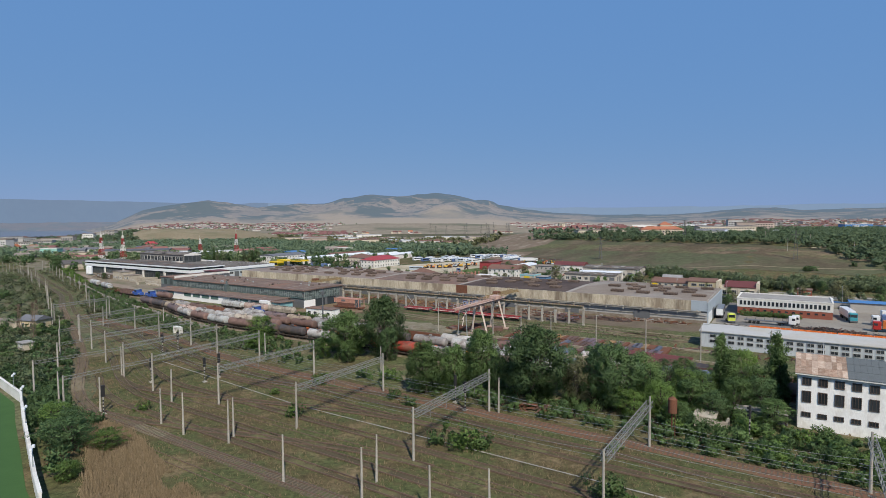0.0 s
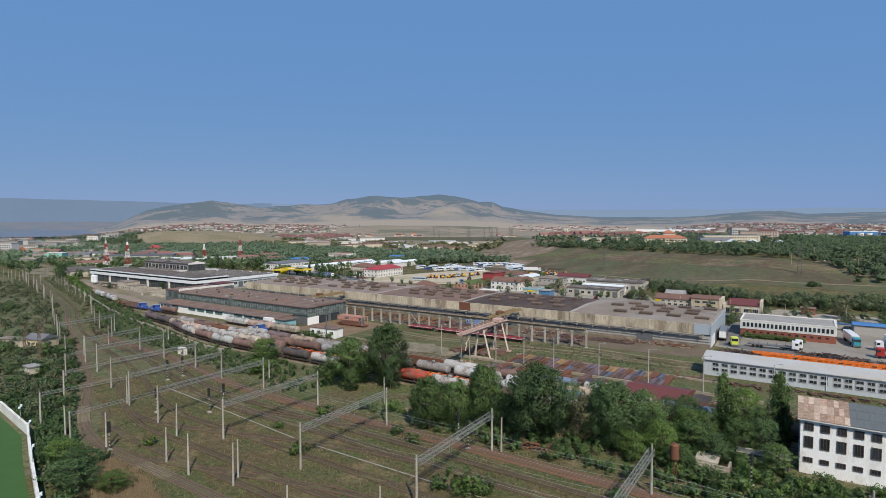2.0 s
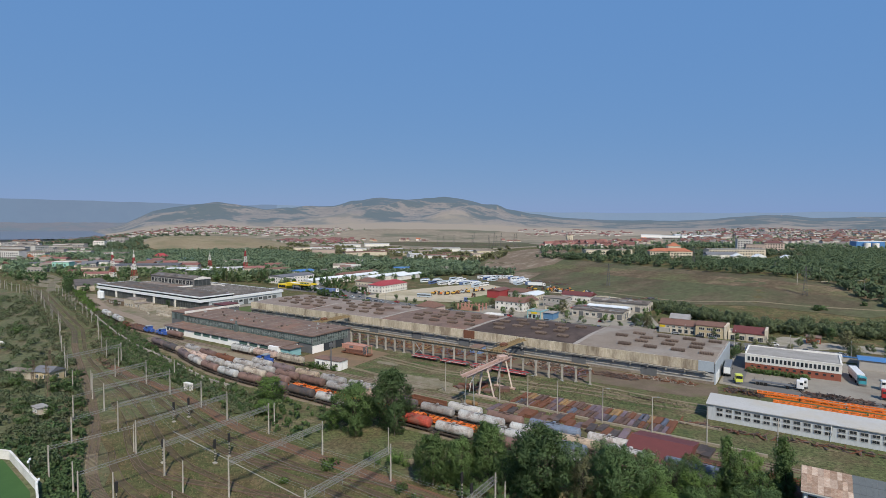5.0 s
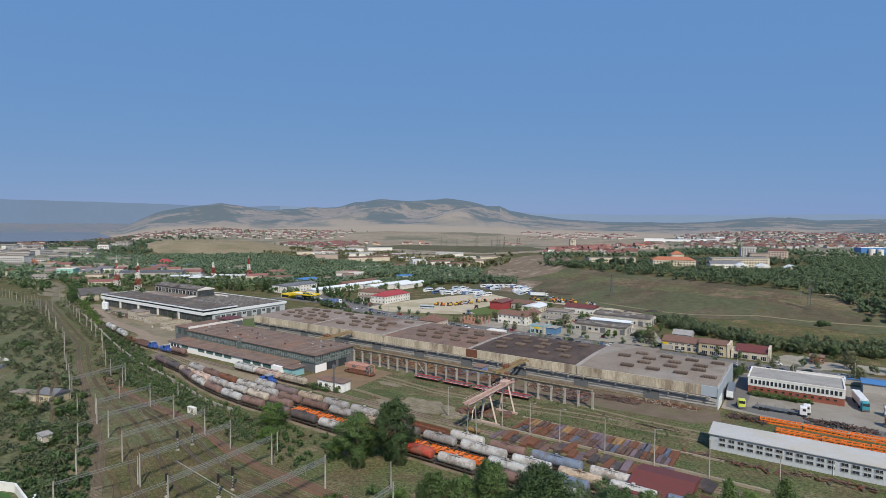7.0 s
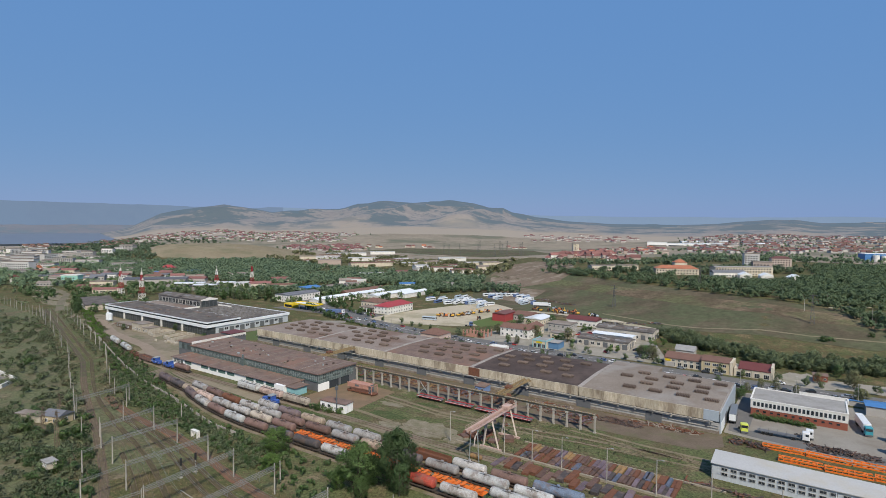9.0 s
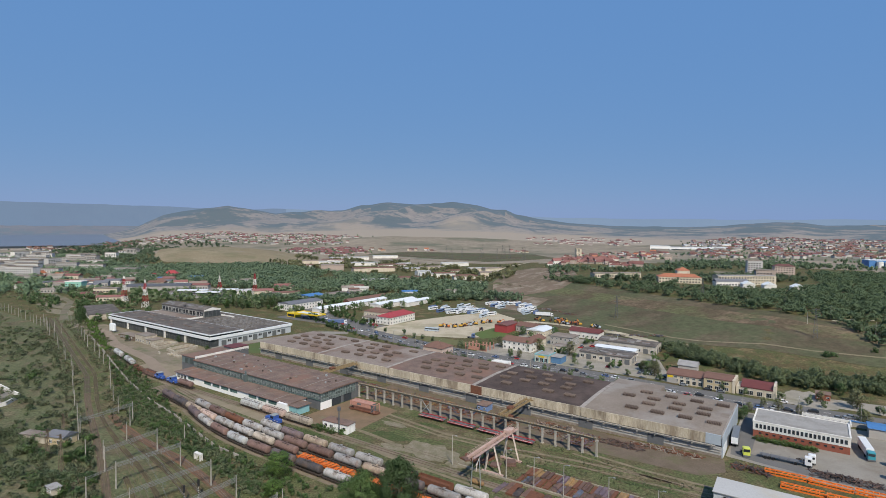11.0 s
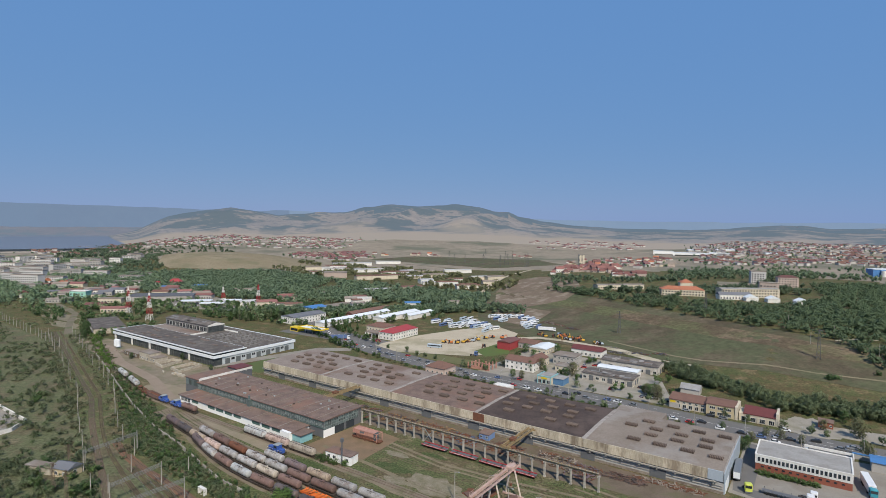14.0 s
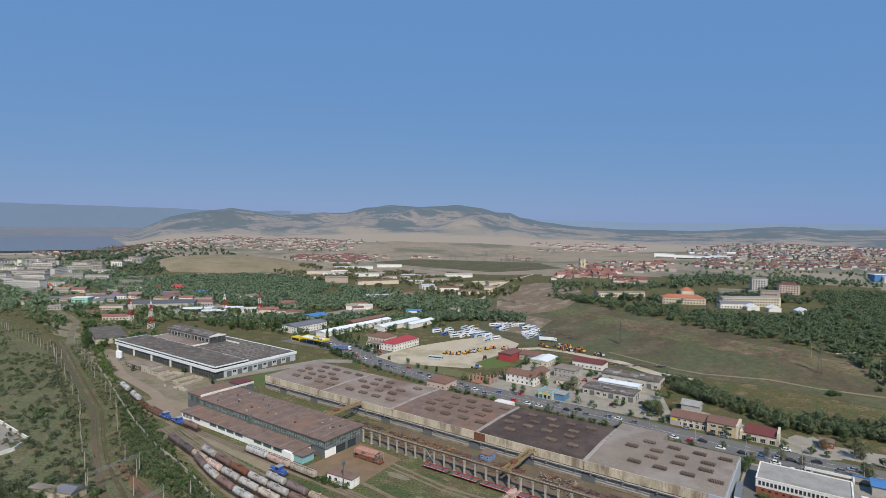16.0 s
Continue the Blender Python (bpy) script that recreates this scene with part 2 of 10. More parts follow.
M_WHITE_SHEET = mat("white_sheet_metal", (0.72, 0.74, 0.74), (0.64, 0.66, 0.66), rough=0.45, scale=0.2, fine=3.0, amount=0.4)
M_GREY_ROOF = mat("grey_felt_roof", (0.285, 0.238, 0.195), (0.205, 0.165, 0.132), rough=0.9, scale=0.06, fine=1.5, amount=0.7, stain=(0.31, 0.29, 0.265), stain_scale=0.05, stain_amount=0.5)
M_BROWN_ROOF = mat("rust_brown_felt_roof", (0.245, 0.175, 0.142), (0.150, 0.108, 0.090), rough=0.9, scale=0.22, fine=2.4, amount=0.85, stain=(0.225, 0.130, 0.095), stain_scale=0.06, stain_amount=0.7)
M_DARK_ROOF = mat("dark_brown_felt_roof", (0.098, 0.072, 0.063), (0.066, 0.052, 0.047), rough=0.9, scale=0.12, fine=1.5, amount=0.8, stain=(0.14, 0.105, 0.088), stain_scale=0.05, stain_amount=0.5)
M_MID_ROOF = mat("brown_felt_roof", (0.305, 0.252, 0.214), (0.215, 0.172, 0.144), rough=0.9, scale=0.09, fine=1.5, amount=0.7, stain=(0.15, 0.085, 0.06), stain_scale=0.04, stain_amount=0.6)
M_TAN_WALL = mat("stained_tan_cladding", (0.58, 0.515, 0.40), (0.40, 0.335, 0.235), rough=0.85, scale=1.6, fine=6.0, amount=0.8, stretch=(1, 1, 0.25), stain=(0.165, 0.125, 0.088), stain_scale=0.16, stain_amount=0.75, per_object=0.16)
M_DARK_METAL = mat("dark_grey_cladding", (0.135, 0.14, 0.145), (0.10, 0.10, 0.105), rough=0.6, scale=0.4, amount=0.5)
M_LOWER = mat("grey_lower_cladding", (0.40, 0.395, 0.38), (0.27, 0.265, 0.25), rough=0.7, scale=0.5, amount=0.7, stretch=(1, 1, 0.3))
M_BLUEGREY = mat("blue_grey_cladding", (0.36, 0.41, 0.45), (0.30, 0.345, 0.385), rough=0.55, scale=0.3, stretch=(1, 1, 0.2))
M_GREEN_GLASS = mat("green_glazed_cladding", (0.118, 0.150, 0.142), (0.066, 0.088, 0.086), rough=0.3, scale=0.5, fine=3.0, amount=0.6, per_object=0.45)
M_GLASS = mat("dark_window_glass", (0.035, 0.042, 0.048), (0.025, 0.03, 0.035), rough=0.12, scale=1.0, amount=0.4, per_object=0.4)
M_BRICK = mat("red_brick", (0.30, 0.105, 0.070), (0.23, 0.085, 0.06), rough=0.85, scale=0.5, fine=8.0, amount=0.6)
M_RED_TILE = mat("red_tile_roof", (0.215, 0.098, 0.084), (0.170, 0.084, 0.072), rough=0.75, scale=0.15, fine=3.0, amount=0.5, per_object=0.35)
M_RUST = mat("rust", (0.20, 0.088, 0.052), (0.13, 0.065, 0.045), rough=0.85, scale=0.8, fine=7.0, amount=0.7)
M_BARK = mat("bark", (0.14, 0.115, 0.09), rough=0.9)

# ---- land ----
def skyline(a):
    """Angle in degrees above the level at which the hills end, by bearing in degrees (left is negative)."""
    pts = ((-60, 0.5), (-41, 0.2), (-34, -0.5), (-31.5, -0.2), (-29, 0.8), (-27.8, 1.1), (-25, 1.55), (-23.4, 1.75), (-21.6, 1.5), (-19, 1.1), (-16.2, 1.35), (-14.5, 1.45), (-12.4, 1.5), (-10.6, 2.0),
           (-7.6, 2.32), (-4.8, 2.22), (-1.4, 2.32), (1.5, 2.2), (3.0, 1.8), (4.6, 1.75), (5.6, 1.25), (8.5, 0.75), (11, 0.4), (15.5, 0.15), (22, 0.1), (25, 0.25), (28, 0.55), (31, 0.65), (33, 0.35), (37, 0.45), (45, 0.5), (60, 0.5))
    for (a0, e0), (a1, e1) in zip(pts, pts[1:]):
        if a0 <= a <= a1:
            t = (a - a0) / (a1 - a0)
            return e0 + (e1 - e0) * t
    return 0.7


def land_z(x, y):
    z = ground_z(x, y)
    r, a = math.hypot(x, y), math.degrees(math.atan2(x, y))
    if r > 1700:
        top = max(20, 72 + 4700 * math.tan(radians(skyline(a))) + 6 * noise.noise((a * 0.7, 0, 5)))
        k = max(0.0, min(1.0, (r - 1700) / 3000))
        rise = 0.24 * k / 0.45 if k < 0.45 else 0.24 + 0.76 * ((k - 0.45) / 0.55) ** 0.85
        spur = 1 - 2.4 * abs(noise.noise((x * 0.0017, y * 0.0009, 7))) + 0.35 * noise.noise((x * 0.0035, y * 0.0035, 2))
        hill = smooth((top - 95) / 110) * math.sin(math.pi * min(1.0, max(0.0, (k - 0.44) / 0.56)))
        z = z * (1 - k) + top * max(0.0, rise + 0.34 * (spur - 0.45) * hill)
    if a < -29 and r > 1900:  # the land runs out into the lake basin
        f = smooth((a + 38) / 9) * smooth((a + 38) / 9)
        z = z * f - 14 * (1 - f)
    return z


def haze_mat(name, tan, green, haze_glow, strength, scale, cover=0.52):
    """Far hillsides: fields of stubble cut by woods and hedges, distance haze painted over them as bluish emission."""
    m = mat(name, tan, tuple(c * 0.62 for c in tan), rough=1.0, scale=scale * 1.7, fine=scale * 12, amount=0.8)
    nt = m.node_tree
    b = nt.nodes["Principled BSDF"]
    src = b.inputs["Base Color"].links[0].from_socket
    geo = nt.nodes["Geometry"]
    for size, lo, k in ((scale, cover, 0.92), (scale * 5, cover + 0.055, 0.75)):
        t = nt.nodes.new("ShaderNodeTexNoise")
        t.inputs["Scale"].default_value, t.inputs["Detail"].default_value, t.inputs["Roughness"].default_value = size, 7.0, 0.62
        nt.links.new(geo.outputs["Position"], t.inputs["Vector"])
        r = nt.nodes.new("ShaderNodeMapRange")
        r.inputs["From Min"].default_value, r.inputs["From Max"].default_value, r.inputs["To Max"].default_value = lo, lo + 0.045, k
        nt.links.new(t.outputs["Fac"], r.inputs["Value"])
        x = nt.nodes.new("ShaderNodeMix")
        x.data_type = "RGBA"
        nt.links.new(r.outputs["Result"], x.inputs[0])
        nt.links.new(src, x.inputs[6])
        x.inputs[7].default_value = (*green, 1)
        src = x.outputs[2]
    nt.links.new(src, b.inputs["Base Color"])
    # the veil of haze is emission of the surface itself, not air
    b.inputs["Emission Color"].default_value = (*haze_glow, 1)
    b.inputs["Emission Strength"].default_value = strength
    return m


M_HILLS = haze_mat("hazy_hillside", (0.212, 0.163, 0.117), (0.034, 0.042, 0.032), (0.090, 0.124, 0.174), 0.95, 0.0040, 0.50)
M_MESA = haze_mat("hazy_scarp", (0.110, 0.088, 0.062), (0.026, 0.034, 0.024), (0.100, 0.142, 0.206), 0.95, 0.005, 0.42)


def fade_to_plain(m, tan, haze_glow):
    """Towards the town the hillside passes into the pale plain along a wavering line, and its painted haze thins."""
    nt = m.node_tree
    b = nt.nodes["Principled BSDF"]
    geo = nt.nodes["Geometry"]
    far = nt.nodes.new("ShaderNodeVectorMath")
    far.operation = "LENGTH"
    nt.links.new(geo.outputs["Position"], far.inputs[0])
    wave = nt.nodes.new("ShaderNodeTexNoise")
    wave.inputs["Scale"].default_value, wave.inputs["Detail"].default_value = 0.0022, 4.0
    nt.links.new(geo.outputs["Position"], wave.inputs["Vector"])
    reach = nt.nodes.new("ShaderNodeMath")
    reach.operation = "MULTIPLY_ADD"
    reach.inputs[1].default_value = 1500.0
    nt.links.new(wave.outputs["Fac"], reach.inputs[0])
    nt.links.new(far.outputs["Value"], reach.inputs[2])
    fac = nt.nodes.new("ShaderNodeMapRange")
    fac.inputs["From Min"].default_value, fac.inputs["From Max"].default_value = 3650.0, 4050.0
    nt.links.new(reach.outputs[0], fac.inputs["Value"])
    for socket, colour in (("Base Color", tan), ("Emission Color", haze_glow)):
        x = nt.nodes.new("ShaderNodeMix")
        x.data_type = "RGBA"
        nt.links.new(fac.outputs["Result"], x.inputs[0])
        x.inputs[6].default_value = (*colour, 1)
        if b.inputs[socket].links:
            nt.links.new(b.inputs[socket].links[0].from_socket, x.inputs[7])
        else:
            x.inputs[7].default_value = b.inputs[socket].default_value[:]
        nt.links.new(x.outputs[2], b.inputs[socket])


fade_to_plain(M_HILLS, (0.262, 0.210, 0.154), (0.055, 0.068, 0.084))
M_RIDGE = haze_mat("haze_blue_far_ridge", (0.030, 0.035, 0.030), (0.020, 0.026, 0.024), (0.158, 0.226, 0.348), 1.0, 0.002)


def land():
    angles = [math.radians(-180 + 3 * i) for i in range(44)] + [math.radians(-48 + 0.5 * i) for i in range(193)] + [math.radians(51 + 3 * i) for i in range(43)]
    radii = [0.5, 12, 25, 40] + [40 * (4850 / 40) ** (i / 130) for i in range(1, 131)]
    vs = [(r * math.sin(a), r * math.cos(a), land_z(r * math.sin(a), r * math.cos(a)) if r > 120 else 0.0) for r in radii for a in angles]
    k = len(angles)
    cut = min(j for j, r in enumerate(radii) if r > 2300)
    near = [(j * k + i, (j + 1) * k + i, (j + 1) * k + (i + 1) % k, j * k + (i + 1) % k) for j in range(cut) for i in range(k)]
    near.append(tuple(range(k)))
    ground = solid("ground", Mesh().add(vs[:(cut + 1) * k], near), M_GROUND, soft=True, label="dry grassy land reaching to the hills", category="ground", kind="structure")
    ground.data.materials.append(M_FIELD_TAN)
    for p in ground.data.polygons:
        x, y, _ = p.center
        if math.hypot(x, y) + 260 * noise.noise((x * 0.004, y * 0.004, 3)) > (1150 if -540 < x < -40 else 1000 if x > 150 else 1330):
            p.material_index = 1
    far = [(j * k + i, (j + 1) * k + i, (j + 1) * k + (i + 1) % k, j * k + (i + 1) % k) for j in range(len(radii) - 1 - cut) for i in range(k)]
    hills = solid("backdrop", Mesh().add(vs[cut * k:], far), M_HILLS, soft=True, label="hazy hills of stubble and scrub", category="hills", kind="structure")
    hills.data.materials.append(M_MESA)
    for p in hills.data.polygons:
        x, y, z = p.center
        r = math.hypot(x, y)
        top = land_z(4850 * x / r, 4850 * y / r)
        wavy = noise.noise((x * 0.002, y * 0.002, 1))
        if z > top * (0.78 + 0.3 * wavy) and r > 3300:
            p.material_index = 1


# nearly all emission: stronger painted haze, close to the horizon sky
M_PALE_RIDGE = haze_mat("haze_pale_far_ridge", (0.030, 0.035, 0.030), (0.020, 0.026, 0.024), (0.205, 0.290, 0.430), 1.0, 0.002)


def ridge(b0, b1, material, label):
    """A last ridge beyond the lake and the plain; its haze colour is painted as emission."""
    vs, k = [], int((b1 - b0) / 0.75)
    for i in range(k + 1):
        b = b0 + (b1 - b0) * i / k
        a = radians(b)
        top = (1.75 - 0.012 * (b + 45) if b < -20 else max(0.85, 1.55 - 0.02 * (b + 20))) + 0.10 * noise.noise((b * 0.25, 0, 2)) + 0.05 * noise.noise((b * 0.9, 0, 4))
        for r, z in ((4870, -30), (4905, 72 + 4905 * math.tan(radians(max(top, 0.3))))):
            vs.append((r * math.sin(a), r * math.cos(a), z))
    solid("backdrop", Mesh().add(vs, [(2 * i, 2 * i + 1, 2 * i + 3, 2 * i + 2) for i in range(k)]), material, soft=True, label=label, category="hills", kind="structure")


def far_shore():
    """Low tan land along the far side of the lake, with haze painted on as emission."""
    vs = []
    for i in range(61):
        b = -60 + 0.5 * i
        a = radians(b)
        top = 48 + 18 * noise.noise((b * 0.22, 0, 8)) + 6 * noise.noise((b * 1.1, 0, 3))
        vs += [(r * math.sin(a), r * math.cos(a), z) for r, z in ((4400, -8), (4640, 6 + 0.25 * top), (4862, top))]
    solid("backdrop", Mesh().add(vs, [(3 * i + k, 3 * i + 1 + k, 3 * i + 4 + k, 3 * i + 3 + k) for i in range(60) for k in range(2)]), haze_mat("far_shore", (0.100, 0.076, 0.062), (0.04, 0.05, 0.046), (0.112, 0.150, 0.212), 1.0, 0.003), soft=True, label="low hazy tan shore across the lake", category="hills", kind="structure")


far_shore()
ridge(-60, -18, M_RIDGE, "haze-blue ridge beyond the lake")
ridge(-18, 60, M_PALE_RIDGE, "haze-pale ridge on the far horizon")
vs = [(r * math.sin(radians(b)), r * math.cos(radians(b)), -6.0) for r in (2420, 4862) for b in (-62, -55, -48, -42, -36, -28)]
solid("water", Mesh().add(vs, [(i + 1, i, 6 + i, 7 + i) for i in range(5)]), mat("lake_water", (0.15, 0.17, 0.20), (0.13, 0.15, 0.18), rough=0.5, scale=0.002, amount=0.3), label="calm blue lake at the edge of town", category="lake", kind="structure")
land()


def sheet(name, pts_un, material, lift=0.04, step=8.0, world_xy=False, **tags):
    """A flat patch of ground laid over the land: a convex outline, fanned and cut finely."""
    pts = [p if world_xy else wpos(*p) for p in pts_un]
    bm = bmesh.new()
    f = bm.faces.new([bm.verts.new((x, y, 0)) for x, y in pts])
    xs, ys = [p[0] for p in pts], [p[1] for p in pts]
    for axis, lo, hi in ((0, min(xs), max(xs)), (1, min(ys), max(ys))):
        c = lo + step
        while c < hi:
            no = (1, 0, 0) if axis == 0 else (0, 1, 0)
            co = (c, 0, 0) if axis == 0 else (0, c, 0)
            bmesh.ops.bisect_plane(bm, geom=bm.verts[:] + bm.edges[:] + bm.faces[:], plane_co=co, plane_no=no)
            c += step
    for v in bm.verts:
        v.co.z = land_z(v.co.x, v.co.y) + lift
    if lift > 0.12:  # turn the rim down into the land
        rim = bmesh.ops.extrude_edge_only(bm, edges=[e for e in bm.edges if e.is_boundary])
        for g in rim["geom"]:
            if isinstance(g, bmesh.types.BMVert):
                g.co.z -= lift + 0.6
    bmesh.ops.recalc_face_normals(bm, faces=bm.faces[:])
    if bm.faces[:] and sum(f.normal.z for f in bm.faces) < 0:
        bmesh.ops.reverse_faces(bm, faces=bm.faces[:])
    me = bpy.data.meshes.new(name)
    bm.to_mesh(me)
    bm.free()
    me.materials.append(material)
    return tagged(new(name, me), kind="structure", **tags)


def ribbon(name, path_un, width, material, lift=0.05, step=6.0, **tags):
    """A strip of ground along a line in the site frame."""
    pts = [Vector((*wpos(*p), 0)) for p in path_un]
    line = []
    for a, b in zip(pts, pts[1:]):
        k = max(1, int((b - a).length / step))
        line += [a.lerp(b, i / k) for i in range(k)]
    line.append(pts[-1])
    vs = []
    for i, p in enumerate(line):
        d = (line[min(i + 1, len(line) - 1)] - line[max(i - 1, 0)]).normalized()
        s = Vector((d.y, -d.x, 0)) * width / 2
        for q in (p - s, p + s):
            vs.append((q.x, q.y, land_z(q.x, q.y) + lift))
    fs = [(2 * i, 2 * i + 1, 2 * i + 3, 2 * i + 2) for i in range(len(line) - 1)]
    return solid(name, Mesh().add(vs, fs), material, kind="structure", **tags)


ROAD = [(-640, 300), (-480, 205), (-384, 146), (-300, 105), (-245, 92), (-180, 82), (-80, 80), (0, 77), (60, 79), (140, 82), (260, 90)]


def ROAD_N(u):
    for (a, b), (c, d) in zip(ROAD, ROAD[1:]):
        if a <= u <= c:
            return b + (d - b) * (u - a) / (c - a)
    return 85.0


ribbon("road", ROAD, 19, M_ASPHALT, 0.10, label="grey two-way asphalt road with traffic lanes", category="road")
for off in (-4.6, 0.0, 4.6):
    dash = Mesh()
    for k in range(120):
        u = -420 + k * 5.5
        if off and k % 2:
            continue
        a, b = wpos(u, ROAD_N(u) + off), wpos(u + (5.4 if off == 0 else 3), ROAD_N(u + 3) + off)
        dash.bar((*a, ground_z(*a) + 0.115), (*b, ground_z(*b) + 0.115), 0.16, 0.012)
    tagged(solid("road_marking", dash, M_WHITE, label="worn white lane marking", category="marking"), kind="structure")

# ---- yards and paths ----
sheet("works_grass", [(-330, -95), (-150, -121), (10, -121), (60, -108), (60, -42), (0, -2), (-300, -2), (-480, -15)], M_WORKS_GRASS, 0.018, label="rough green and straw grass of the works", category="grass")
sheet("pavement", [(1, 3), (1, 62), (60, 66), (120, 66), (120, -8), (40, -4), (16, 1)], M_YARD, 0.05, label="grey paved truck yard", category="yard")
ribbon("service_road", [(6, 60), (5, 30), (5, 8), (30, 5), (120, 2)], 7, M_ASPHALT, 0.09, label="asphalt drive through the truck yard", category="road")
sheet("bare_earth", [(-42, -22), (-42, -2), (1, -1), (3, -12), (-4, -20)], M_SOIL, 0.05, label="bare brown earth beside the shed", category="ground")
sheet("bare_earth", [(-156, -25), (-156, -1), (-42, -1), (-42, -25)], M_SOIL, 0.05, label="littered brown earth under the crane runway", category="ground")
sheet("bare_earth", [(-157, -66), (-155, -28), (-128, -30), (-126, -58), (-140, -68)], mat("orange_clay", (0.25, 0.165, 0.105), (0.17, 0.13, 0.08), scale=0.2, amount=0.7), 0.06, label="orange-brown clay yard by the green hall", category="ground")
sheet("pavement", [(-300, -66), (-300, -44), (-263, -42), (-250, -64), (-160, -70), (-160, -75), (-250, -70)], mat("dusty_track", (0.29, 0.235, 0.165), (0.20, 0.175, 0.11), scale=0.12, amount=0.6), 0.05, label="dusty drive beside the green hall", category="drive")
ribbon("pavement", [(-470, -26), (-420, -24), (-370, -40), (-310, -48), (-285, -56), (-262, -62)], 6.5, mat("dusty_lane", (0.30, 0.235, 0.175), (0.23, 0.18, 0.13), scale=0.1, amount=0.6), 0.07, label="dusty lane in front of the white hall", category="drive")
ribbon("pavement", [(-309, -8), (-300, 30), (-290, 70), (-270, 84)], 10, M_YARD, 0.06, label="concrete drive between the halls", category="drive")
sheet("bare_earth", [(-462, -32), (-458, -9.6), (-305, -9.6), (-290, -20), (-272, -46), (-305, -50), (-372, -44)], mat("dusty_forecourt", (0.275, 0.225, 0.165), (0.20, 0.165, 0.115), rough=0.95, scale=0.12, fine=2.0, amount=0.8, stain=(0.125, 0.130, 0.066), stain_scale=0.09, stain_amount=0.8), 0.055, label="dusty forecourt with weeds before the white hall", category="ground")
sheet("lawn", [(-296, -2), (-296, 46), (-270, 46), (-270, 0)], mat("green_verge", (0.085, 0.125, 0.045), (0.12, 0.12, 0.05), scale=0.1, amount=0.6), 0.05, label="green verge between the halls", category="lawn")

M_CREAM_STONE = mat("cream_masonry", (0.50, 0.45, 0.36), (0.38, 0.33, 0.26), scale=0.4, fine=4.0, amount=0.7, stain=(0.27, 0.22, 0.16), stain_scale=0.4, stain_amount=0.5)


def blob(u, n, ru, rn, seed, points=30):
    """A ragged round outline in the site frame."""
    g = random.Random(seed)
    out = []
    for i in range(points):
        a = 2 * math.pi * i / points
        k = 0.78 + 0.3 * noise.noise((math.cos(a) * 1.6, math.sin(a) * 1.6, seed)) + g.uniform(-0.1, 0.1)
        out.append((u + ru * k * math.cos(a), n + rn * k * math.sin(a)))
    return out


M_RUBBLE = mat("pale_rubble", (0.30, 0.255, 0.19), (0.17, 0.15, 0.085), scale=0.3, fine=2.5, amount=0.9, bump=0.2)
M_RANK = turf("rank_grass", (0.120, 0.118, 0.056), (0.066, 0.088, 0.034), (0.150, 0.130, 0.072), 1.0, 0.4, 0.5, 0.40)
for u, n, ru, rn, sd in ((-90, -57, 15, 8, 3), (-104, -62, 7, 4, 4), (-76, -60, 6, 5, 5), (-118, -44, 9, 2.4, 6)):
    sheet("rubble", blob(u, n, ru, rn, sd), M_RUBBLE, 0.06 + 0.004 * sd, label="pale rubble and sand in the stockyard", category="ground")
for u, n, ru, rn, sd in ((-112, -55, 10, 5, 11), (-72, -52, 7, 5, 12), (-140, -72, 12, 3, 13), (-48, -46, 12, 3, 14), (-20, -38, 14, 2.5, 15), (-104, -36, 8, 2.2, 16), (-190, -78, 20, 2.0, 17), (-230, -72, 16, 3, 18)):
    sheet("rank_grass", blob(u, n, ru, rn, sd), M_RANK, 0.03 + 0.002 * (sd - 10), label="rank dark green grass in the works", category="grass")
for path, wd in (([(-128, -36), (-96, -40), (-70, -38), (-40, -33), (0, -30)], 1.6), ([(-128, -39.5), (-96, -43), (-66, -41), (-36, -37), (0, -35)], 1.2), ([(-46, -24), (-20, -27), (4, -27)], 1.4), ([(-46, -28), (-20, -31), (2, -32)], 1.0), ([(-150, -56), (-120, -58), (-104, -60)], 2.0), ([(-150, -62), (-128, -66), (-100, -70), (-60, -71)], 1.4)):
    ribbon("wheel_track", path, wd, mat("trodden_earth", (0.27, 0.215, 0.145), (0.17, 0.145, 0.085), scale=0.3, fine=3.0, amount=0.8), 0.07, label="pale trodden wheel track through grass", category="path")


